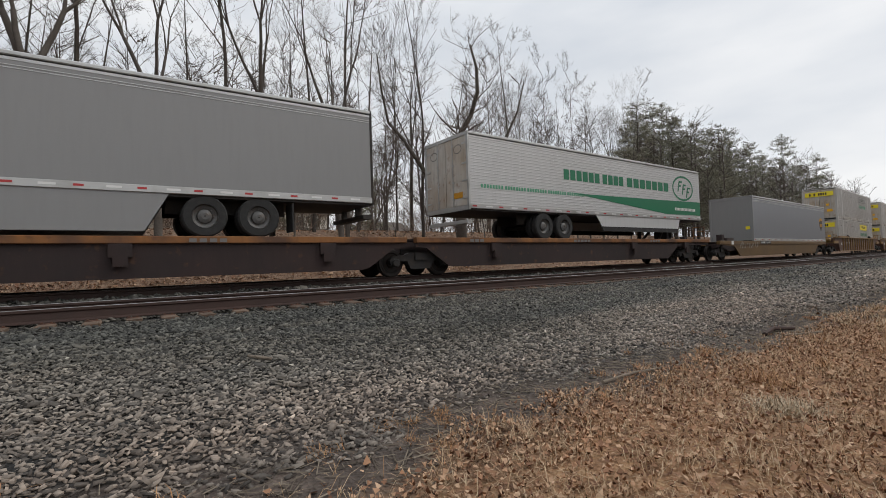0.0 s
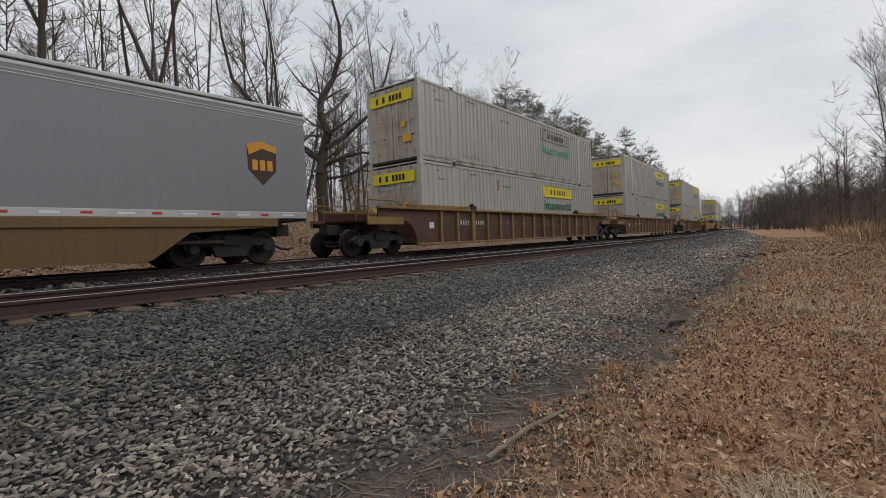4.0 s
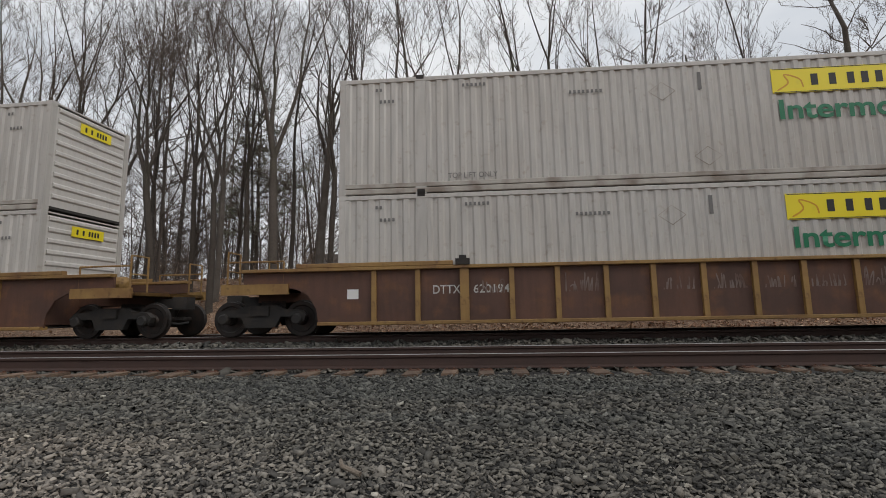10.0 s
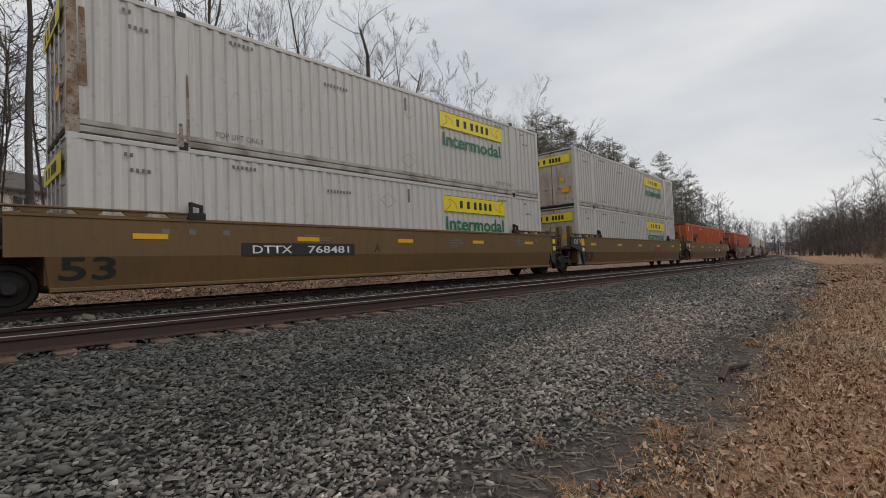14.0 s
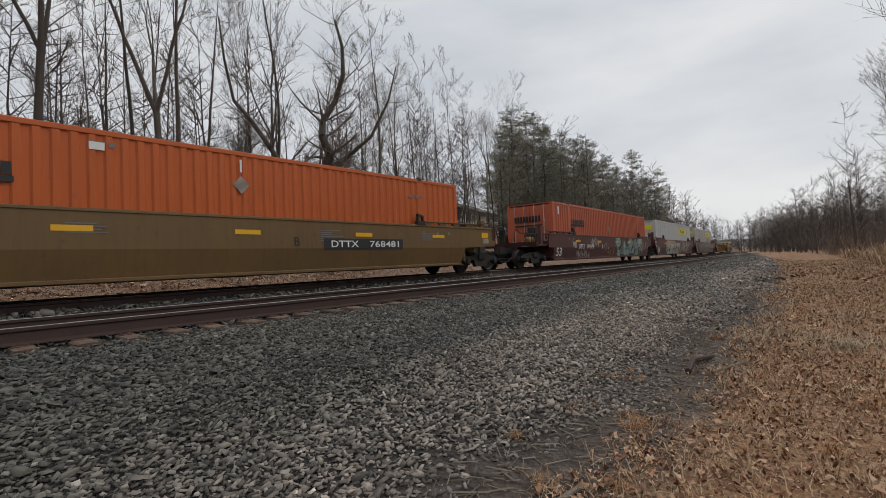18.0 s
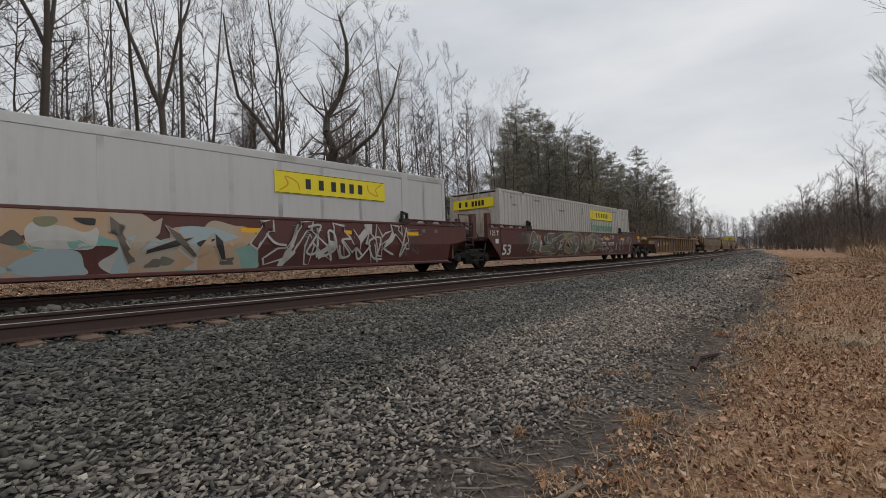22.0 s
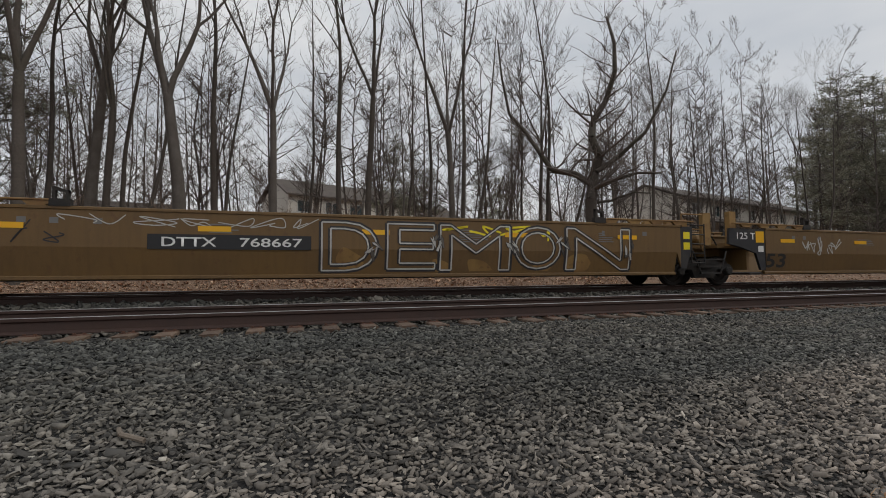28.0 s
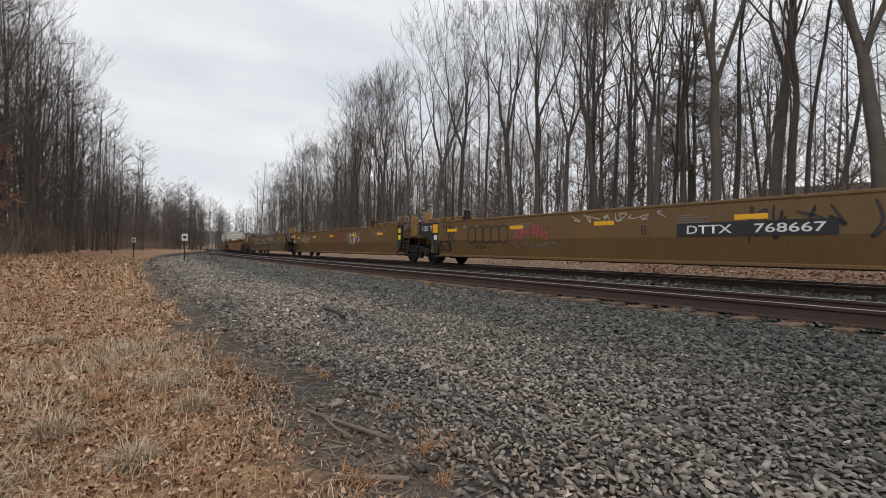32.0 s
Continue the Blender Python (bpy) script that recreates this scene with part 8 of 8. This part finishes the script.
stick(((-2.35, 1.35, 0.02), (-2.38, 1.25, 0.03), (-2.30, 1.15, 0.02)), 0.035, "pale curl of bark on bare earth", M_STICK)
stick(((5.9, 1.42, 0.02), (6.3, 1.46, 0.05), (6.9, 1.38, 0.02)), 0.035, "dark rotten log beside the grass", M_RAIL)
stick(((6.0, 1.2, 0.02), (6.9, 1.0, 0.03)), 0.018, "grey branch by the rotten log", M_STICK)
stick(((1.7, 1.25, 0.02), (2.2, 1.28, 0.03), (2.7, 1.22, 0.02)), 0.018, "weathered split stick beside the gravel", M_STICK)
stick(((-0.9, 3.55, 0.03), (-1.05, 3.62, 0.05), (-1.1, 3.75, 0.03)), 0.018, "short pale chip of wood on the stones", M_STICK)
dm = thing("derail_marker", "small dull yellow marker box at the tie end", "marker")
dm.matrix_basis = pose(-10.4, Y_NEAR - 1.45 + bend(-10.4), -0.30)
part("box", Shape().soft_box(-0.07, 0.07, -0.06, 0.06, 0.0, 0.12, 0.02), M_TRIM, dm)


# ---- dry grass, fallen leaves and loose stone: past counting ----
rs = np.random.RandomState(4)
PX = np.array([p[0] for p in PROFILE])
PZ = np.array([p[1] for p in PROFILE])


def bend_np(x):
    m = np.minimum(x - XS, OUT)
    d = x - XS - m
    return K * m * m / 2 + K * OUT * d + KF * d * d / 2


def heights(x, yp):
    """Ground level under many points (the fine lumps looked up on a coarse grid)."""
    g = 0.5
    ix, iy = np.floor(x / g).astype(int), np.floor(yp / g).astype(int)
    key = {}
    out = np.interp(yp, PX, PZ)
    add = np.empty(len(x))

    def at(i, j):
        if (i, j) not in key:
            xx, yy = i * g, j * g
            key[(i, j)] = lumps(xx, yy + bend(xx), yy)
        return key[(i, j)]
    fx, fy = x / g - ix, yp / g - iy
    for k in range(len(x)):
        i, j = int(ix[k]), int(iy[k])
        add[k] = (at(i, j) * (1 - fx[k]) + at(i + 1, j) * fx[k]) * (1 - fy[k]) + (at(i, j + 1) * (1 - fx[k]) + at(i + 1, j + 1) * fx[k]) * fy[k]
    return out + add


def drift(x):
    """The grass comes nearer to the line towards the right."""
    e = np.clip(x, 0, 90)
    return 0.02 * e + 0.00033 * e * e


def edge_wave(x):
    """Where stone gives way to earth and grass."""
    return 1.25 + drift(x) + 0.22 * np.sin(x * 0.9) + 0.16 * np.sin(x * 2.3 + 1) + 0.10 * np.sin(x * 5.1 + 2)


CORNERS = np.array([(-1, -1, -1), (1, -1, -1), (1, 1, -1), (-1, 1, -1), (-1, -1, 1), (1, -1, 1), (1, 1, 1), (-1, 1, 1)], dtype=float)
BOXQ = np.array([(4, 5, 6, 7), (0, 1, 5, 4), (1, 2, 6, 5), (2, 3, 7, 6), (3, 0, 4, 7)])


def stones(x0, x1, y0, y1, size, bare=0.0):
    """Packed stones on a shaken grid, with dark gaps; thinned out towards the bare strip."""
    a, b = np.meshgrid(np.arange(x0, x1, size * 1.14), np.arange(y0, y1, size * 0.90))
    b = b + 0.0 * a
    a[1::2] += size * 0.5
    x, yp = a.ravel(), b.ravel()
    n = len(x)
    x, yp = x + rs.normal(0, 0.20, n) * size, yp + rs.normal(0, 0.20, n) * size
    keep = yp > edge_wave(x) + 0.14 + rs.exponential(0.36, n)
    keep &= rs.uniform(0, 1, n) > bare
    x, yp = x[keep], yp[keep]
    n = len(x)
    c = CORNERS[None] * (1 + rs.uniform(-0.62, 0.18, (n, 8, 3)))
    s = size * np.exp(rs.normal(0, 0.20, n))[:, None, None] * np.stack([rs.uniform(0.9, 1.9, n), rs.uniform(0.50, 0.88, n), rs.uniform(0.30, 0.62, n)], 1)[:, None, :] / 2
    c = c * s
    a, t1, t2 = rs.normal(0, 0.7, n), rs.normal(0, 0.45, n), rs.normal(0, 0.38, n)
    ca, sa = np.cos(a)[:, None], np.sin(a)[:, None]
    y_, z_ = c[..., 1] * np.cos(t1)[:, None] - c[..., 2] * np.sin(t1)[:, None], c[..., 1] * np.sin(t1)[:, None] + c[..., 2] * np.cos(t1)[:, None]
    x_, z_ = c[..., 0] * np.cos(t2)[:, None] + z_ * np.sin(t2)[:, None], -c[..., 0] * np.sin(t2)[:, None] + z_ * np.cos(t2)[:, None]
    X = x_ * ca - y_ * sa + x[:, None]
    Y = x_ * sa + y_ * ca + (yp + bend_np(x))[:, None]
    Z = z_ + (heights(x, yp) + size * rs.uniform(-0.18, 0.72, n))[:, None]
    return np.stack([X, Y, Z], -1).reshape(-1, 3), (BOXQ[None] + 8 * np.arange(n)[:, None, None]).reshape(-1, 4)


def stone_material():
    m = island_material("crushed_ballast_stone", (0.050, 0.048, 0.046), (0.47, 0.44, 0.405), 0.75, (0.175, 0.165, 0.153))
    n, l = m.node_tree.nodes, m.node_tree.links
    b = n["Principled BSDF"]
    src = b.inputs["Base Color"].links[0].from_socket
    r = [q for q in n if q.bl_idname == "ShaderNodeValToRGB"][0]
    r.color_ramp.elements.new(0.25).color = (0.100, 0.095, 0.090, 1)
    r.color_ramp.elements.new(0.93).color = (0.28, 0.265, 0.245, 1)
    r.color_ramp.elements.new(0.992).color = (0.34, 0.32, 0.30, 1)
    r.color_ramp.elements[-1].color = (0.62, 0.60, 0.56, 1)
    g = n.new("ShaderNodeNewGeometry")
    t = n.new("ShaderNodeTexNoise")
    t.inputs["Scale"].default_value = 0.7
    t.inputs["Detail"].default_value = 3
    mp_ = n.new("ShaderNodeMapping")
    mp_.inputs["Scale"].default_value = (0.22, 1.3, 1.0)
    l.new(g.outputs["Position"], mp_.inputs["Vector"])
    l.new(mp_.outputs["Vector"], t.inputs["Vector"])
    cr_ = n.new("ShaderNodeValToRGB")
    cr_.color_ramp.elements[0].position, cr_.color_ramp.elements[0].color = 0.36, (0.86, 0.87, 0.85, 1)
    cr_.color_ramp.elements[1].position, cr_.color_ramp.elements[1].color = 0.62, (1.24, 1.14, 1.05, 1)
    mx = n.new("ShaderNodeMixRGB")
    mx.blend_type = 'MULTIPLY'
    mx.inputs["Fac"].default_value = 1
    l.new(t.outputs["Fac"], cr_.inputs["Fac"])
    l.new(src, mx.inputs["Color1"])
    l.new(cr_.outputs["Color"], mx.inputs["Color2"])
    # clean dark stone by the track, rust-brown dust on the trodden side of the bank
    sp = n.new("ShaderNodeSeparateXYZ")
    l.new(g.outputs["Position"], sp.inputs[0])
    along = n.new("ShaderNodeMath")
    along.operation = 'SUBTRACT'
    along.inputs[1].default_value = XS
    l.new(sp.outputs[0], along.inputs[0])
    bow = n.new("ShaderNodeMath")
    bow.operation = 'POWER'
    bow.inputs[1].default_value = 2
    l.new(along.outputs[0], bow.inputs[0])
    off = n.new("ShaderNodeMath")
    off.operation = 'MULTIPLY_ADD'
    off.inputs[1].default_value = -K / 2
    l.new(bow.outputs[0], off.inputs[0])
    l.new(sp.outputs[1], off.inputs[2])
    # the clean coarse stone reaches lower down the bank near the middle
    fall = n.new("ShaderNodeMath")
    fall.operation = 'MULTIPLY'
    fall.inputs[1].default_value = -1 / 14
    l.new(bow.outputs[0], fall.inputs[0])
    bell = n.new("ShaderNodeMath")
    bell.operation = 'EXPONENT'
    l.new(fall.outputs[0], bell.inputs[0])
    reach_ = n.new("ShaderNodeMath")
    reach_.operation = 'MULTIPLY_ADD'
    reach_.inputs[1].default_value = 0.9
    l.new(bell.outputs[0], reach_.inputs[0])
    l.new(off.outputs[0], reach_.inputs[2])
    mr = n.new("ShaderNodeMapRange")
    mr.inputs["From Min"].default_value, mr.inputs["From Max"].default_value = 1.5, 6.5
    l.new(reach_.outputs[0], mr.inputs["Value"])
    band = n.new("ShaderNodeValToRGB")
    band.color_ramp.elements[0].color = (1.32, 1.17, 1.07, 1)
    band.color_ramp.elements[1].color = (0.64, 0.66, 0.635, 1)
    band.color_ramp.elements.new(0.25).color = (1.68, 1.56, 1.47, 1)
    band.color_ramp.elements.new(0.42).color = (1.63, 1.55, 1.46, 1)
    band.color_ramp.elements.new(0.60).color = (0.84, 0.87, 0.84, 1)
    l.new(mr.outputs["Result"], band.inputs["Fac"])
    dust = n.new("ShaderNodeMixRGB")
    dust.blend_type = 'MULTIPLY'
    dust.inputs["Fac"].default_value = 1
    l.new(mx.outputs["Color"], dust.inputs["Color1"])
    l.new(band.outputs["Color"], dust.inputs["Color2"])
    l.new(dust.outputs["Color"], b.inputs["Base Color"])
    return m


M_STONE = stone_material()
lots = [stones(-7.5, 9.5, 1.2, 4.5, 0.034), stones(-7.5, 9.5, 4.5, 6.83, 0.043), stones(-10, 12, 1.5, 6.8, 0.055, 0.93), stones(-17, -7.5, 1.3, 6.83, 0.055), stones(9.5, 19, 1.3, 6.83, 0.055), stones(-32, -17, 1.3, 6.7, 0.085), stones(19, 34, 1.3, 6.7, 0.085), stones(-60, -32, 1.3, 6.7, 0.14), stones(34, 64, 1.3, 6.7, 0.14),
        stones(-12, 16, 7.25, 10.75, 0.058), stones(-40, -12, 9.45, 10.75, 0.09), stones(16, 46, 9.45, 10.75, 0.09), stones(-12, 16, 10.8, 13.4, 0.10)]
vv, ff, o_ = [], [], 0
for v, f in lots:
    vv.append(v)
    ff.append(f + o_)
    o_ += len(v)
strewn("ballast_stones", "loose angular grey crushed stones of the ballast", "gravel", np.concatenate(vv), np.concatenate(ff), M_STONE)


def leaves(n, x0, x1, y0, y1, size):
    x, yp = rs.uniform(x0, x1, n), rs.uniform(y0, y1, n)
    if y1 < 5:
        keep = yp < edge_wave(x) - 0.30 + rs.exponential(0.14, n)
        x, yp = x[keep], yp[keep]
        n = len(x)
    a, L = rs.uniform(0, 2 * np.pi, n), size * np.exp(rs.normal(0, 0.3, n))
    w = L * rs.uniform(0.25, 0.45, n)
    d = np.stack([np.cos(a), np.sin(a), rs.normal(0, 0.35, n)], 1)
    s = np.stack([-np.sin(a), np.cos(a), rs.normal(0, 0.35, n)], 1)
    c = np.stack([x, yp + bend_np(x), heights(x, yp) + 0.012 + np.abs(rs.normal(0, 0.02, n))], 1)
    up = np.stack([np.zeros(n), np.zeros(n), rs.uniform(-0.012, 0.03, n)], 1)
    p0, p3 = c - d * (L / 2)[:, None] + up, c + d * (L / 2)[:, None] + up
    m1, m2 = c + s * w[:, None], c - s * w[:, None]
    q1, q2 = c + d * (L * 0.05)[:, None] - up * 0.5, c
    v = np.stack([p0, m1, q1, m2, p3], 1).reshape(-1, 3)
    i = 5 * np.arange(n)[:, None]
    f = np.concatenate([i + np.array([[0, 1, 2, 3]]), i + np.array([[1, 4, 3, 2]])], 1).reshape(-1, 4)
    return v, f


M_LEAF = island_material("fallen_oak_leaves", (0.20, 0.090, 0.050), (0.80, 0.55, 0.36), 0.85, (0.51, 0.275, 0.15))
lots = [leaves(56000, -6, 8, -5, 1.4, 0.034), leaves(22000, -16, -6, -8, 1.2, 0.055), leaves(22000, 8, 22, -8, 2.2, 0.055), leaves(5000, 22, 50, -8, 3.0, 0.14), leaves(5000, -45, -16, -8, 0.8, 0.14), leaves(22000, -22, 34, 14.4, 26, 0.11), leaves(14000, -12, 16, 14.4, 19, 0.075)]
vv, ff, o_ = [], [], 0
for v, f in lots:
    vv.append(v)
    ff.append(f + o_)
    o_ += len(v)
strewn("fallen_leaves", "dry curled brown oak leaves on the ground", "leaves", np.concatenate(vv), np.concatenate(ff), M_LEAF)


def blades(n, x0, x1, y0, y1, length, wide, each=22, tufts=False):
    m = max(1, n // each)
    cx, cy = rs.uniform(x0, x1, m), rs.uniform(y0, y1, m)
    k = rs.randint(0, m, n)
    spread = (rs.choice([0.03, 0.05, 0.08], m) if tufts else rs.choice([0.05, 0.12, 0.35], m))[k]
    x, yp = cx[k] + rs.normal(0, 1, n) * spread, cy[k] + rs.normal(0, 1, n) * spread
    keep = yp < edge_wave(x) + (0.9 if tufts else -0.2 + rs.exponential(0.12, n))
    x, yp = x[keep], yp[keep]
    n = len(x)
    a, L = rs.uniform(0, 2 * np.pi, n), length * np.exp(rs.normal(0, 0.35, n))
    lean = rs.uniform(0.25, 1.3, n)
    d = np.stack([np.cos(a) * np.sin(lean), np.sin(a) * np.sin(lean), np.cos(lean)], 1)
    s = np.stack([-np.sin(a), np.cos(a), np.zeros(n)], 1) * wide
    c = np.stack([x, yp + bend_np(x), heights(x, yp) - 0.005], 1)
    mid = c + d * (L * 0.55)[:, None]
    tip = mid + d * (L * 0.4)[:, None] * np.array([1.25, 1.25, 0.25]) - np.array([0, 0, 0.01])
    v = np.stack([c - s, c + s, mid + s * 0.8, mid - s * 0.8, tip + s * 0.2, tip - s * 0.2], 1).reshape(-1, 3)
    i = 6 * np.arange(n)[:, None]
    return v, np.concatenate([i + np.array([[0, 1, 2, 3]]), i + np.array([[3, 2, 4, 5]])], 1).reshape(-1, 4)


M_BLADE = island_material("dry_grass_blades", (0.34, 0.20, 0.11), (0.78, 0.60, 0.40), 0.85, (0.57, 0.38, 0.22))
lots = [blades(60000, -6, 8, -5, 1.4, 0.12, 0.0026), blades(30000, -18, -6, -7, 1.3, 0.16, 0.005), blades(32000, 8, 24, -7, 2.2, 0.16, 0.005), blades(16000, 24, 60, -7, 4.0, 0.22, 0.012), blades(12000, -60, -18, -7, 1.0, 0.3, 0.012)]
vv, ff, o_ = [], [], 0
for v, f in lots:
    vv.append(v)
    ff.append(f + o_)
    o_ += len(v)
strewn("dry_grass", "flattened straw-coloured winter grass", "grass", np.concatenate(vv), np.concatenate(ff), M_BLADE)
lots = [blades(4200, -9, 10, 0.7, 2.0, 0.09, 0.0022, 60, True), blades(6000, -14, 16, -2.5, 1.3, 0.16, 0.003, 90, True)]
strewn("grass_tufts", "rust-orange dry grass tufts at the edge of the stones", "grass", np.concatenate([lots[0][0], lots[1][0]]), np.concatenate([lots[0][1], lots[1][1] + len(lots[0][0])]), island_material("rust_orange_grass", (0.34, 0.155, 0.065), (0.66, 0.40, 0.20), 0.85, (0.50, 0.26, 0.115)))
lots = [blades(9000, -9, -3.5, -1.5, 0.7, 0.17, 0.003, 500, False), blades(6000, 2, 9, -3, 0.6, 0.15, 0.003, 600, False)]
strewn("pale_straw", "patches of pale bleached straw in the grass", "grass", np.concatenate([lots[0][0], lots[1][0]]), np.concatenate([lots[0][1], lots[1][1] + len(lots[0][0])]), island_material("bleached_straw", (0.40, 0.30, 0.19), (0.80, 0.68, 0.50), 0.85, (0.60, 0.47, 0.32)))
v, f = blades(2600, 40, 75, -6.5, -3.0, 1.5, 0.02)
strewn("dry_reeds", "tall pale dry reeds at the edge of the woods", "reeds", v, f, M_BLADE)


# twigs and straw on the bare strip between stone and grass
def litter_sticks(n, x0, x1):
    x = rs.uniform(x0, x1, n)
    yp = edge_wave(x) + rs.normal(0.12, 0.22, n)
    a, L = rs.uniform(0, np.pi, n), rs.uniform(0.05, 0.22, n)
    w = rs.uniform(0.0015, 0.005, n)
    c = np.stack([x, yp + bend_np(x), heights(x, yp) + 0.012], 1)
    d = np.stack([np.cos(a), np.sin(a), rs.normal(0, 0.06, n)], 1) * (L / 2)[:, None]
    s = np.stack([-np.sin(a), np.cos(a), np.zeros(n)], 1) * w[:, None]
    up = np.array([0, 0, 1.0]) * (w * 1.4)[:, None]
    v = np.stack([c - d - s, c - d + up, c - d + s, c + d - s, c + d + up, c + d + s], 1).reshape(-1, 3)
    i = 6 * np.arange(n)[:, None]
    return v, np.concatenate([i + np.array([[0, 3, 4, 1]]), i + np.array([[1, 4, 5, 2]])], 1).reshape(-1, 4)


v, f = litter_sticks(4200, -14, 18)
strewn("broken_twigs", "small grey twigs and straw on bare earth", "twigs", v, f, island_material("grey_twig_litter", (0.07, 0.055, 0.042), (0.34, 0.28, 0.21), 0.9, (0.17, 0.135, 0.10)))


# ---- ties of the near track, one by one; the rest joined ----
def tie_along_y(seed):
    """A sleeper whose length runs across the track, with chamfered edges."""
    r = random.Random(seed)
    s = Shape()
    c = 0.014
    ring = [(-0.115 + c, -0.40), (0.115 - c, -0.40), (0.115, -0.40 + c), (0.115, -0.212 - c), (0.115 - c, -0.212), (-0.115 + c, -0.212), (-0.115, -0.212 - c), (-0.115, -0.40 + c)]
    n = len(ring)
    vs = []
    for y in (-1.30 + r.uniform(-0.05, 0.05), -1.1, 1.1, 1.30):
        vs += [(a + r.gauss(0, 0.004), y + r.gauss(0, 0.004), z + r.gauss(0, 0.003)) for a, z in ring]
    fs = [(i * n + j, i * n + (j + 1) % n, (i + 1) * n + (j + 1) % n, (i + 1) * n + j) for i in range(3) for j in range(n)]
    fs += [tuple(range(n - 1, -1, -1)), tuple(3 * n + j for j in range(n))]
    return s.add(vs, fs)


def plate_shape():
    s = Shape()
    for k in (-1, 1):
        s.box(-0.09, 0.09, k * 0.7525 - 0.17, k * 0.7525 + 0.17, -0.212, -0.203)
        for a in (-0.06, 0.05):
            for b in (-0.115, 0.11):
                s.box(a - 0.014, a + 0.014, k * 0.7525 + b - 0.014, k * 0.7525 + b + 0.014, -0.21, -0.183)
    return s


TIES = [tie_along_y(i).mesh("tie", M_TIE) for i in range(6)]
PLATE = plate_shape().mesh("tie_plate", M_PLATE)
r_ = random.Random(8)
rest = Shape()
for i in range(-330, 331):
    x = i * 0.52 + r_.gauss(0, 0.015)
    for yc, tr in ((Y_NEAR, TRACKS[0]), (Y_FAR, TRACKS[1])):
        dz = r_.uniform(-0.012, 0.0)
        if yc == Y_NEAR and -52 < x < 62:
            t = part("tie", TIES[i % 6], M_TIE, tr, at=pose(x, yc + bend(x) + r_.gauss(0, 0.03), dz, 0, 0, math.degrees(heading(x)) + r_.gauss(0, 0.6)))
            part("tie_plate", PLATE, M_PLATE, t)
        elif abs(x) < 110:
            h = heading(x)
            cx, sx = math.cos(h), math.sin(h)
            o = len(rest.v)
            up = Z_FAR if yc == Y_FAR else 0.0
            rest.box(-0.115, 0.115, -1.3, 1.3, -0.40 + up, -0.212 + dz + up)
            rest.v[o:] = [(x + a * cx - b * sx, yc + bend(x) + a * sx + b * cx, z) for a, b, z in rest.v[o:]]
ob = part("tie_row", rest, M_TIE, TRACKS[1])
tagged(ob, kind="stuff")


# ---- what moves ----
def motions():
    for ob, s, z in ROLLING:
        walk(ob, [(t, on_track(s + rolled(t), z)) for t in range(33)])
    for ob, s, m in WHEELSETS:
        rows, turn, last = [(0.0, m)], 0.0, None
        for i in range(1, 32 * 30):
            t = i / 30
            x = s + rolled(t)
            if -14 < x < 24:
                if last is not None:
                    turn += (last - x) / 0.42
                rows.append((t, m @ Matrix.Rotation(-turn, 4, 'Y')))
                last = x
        if last is not None and len(rows) > 2:
            rows.append((32.0, rows[-1][1]))
        else:
            rows.append((32.0, m))
        walk(ob, rows)


motions()
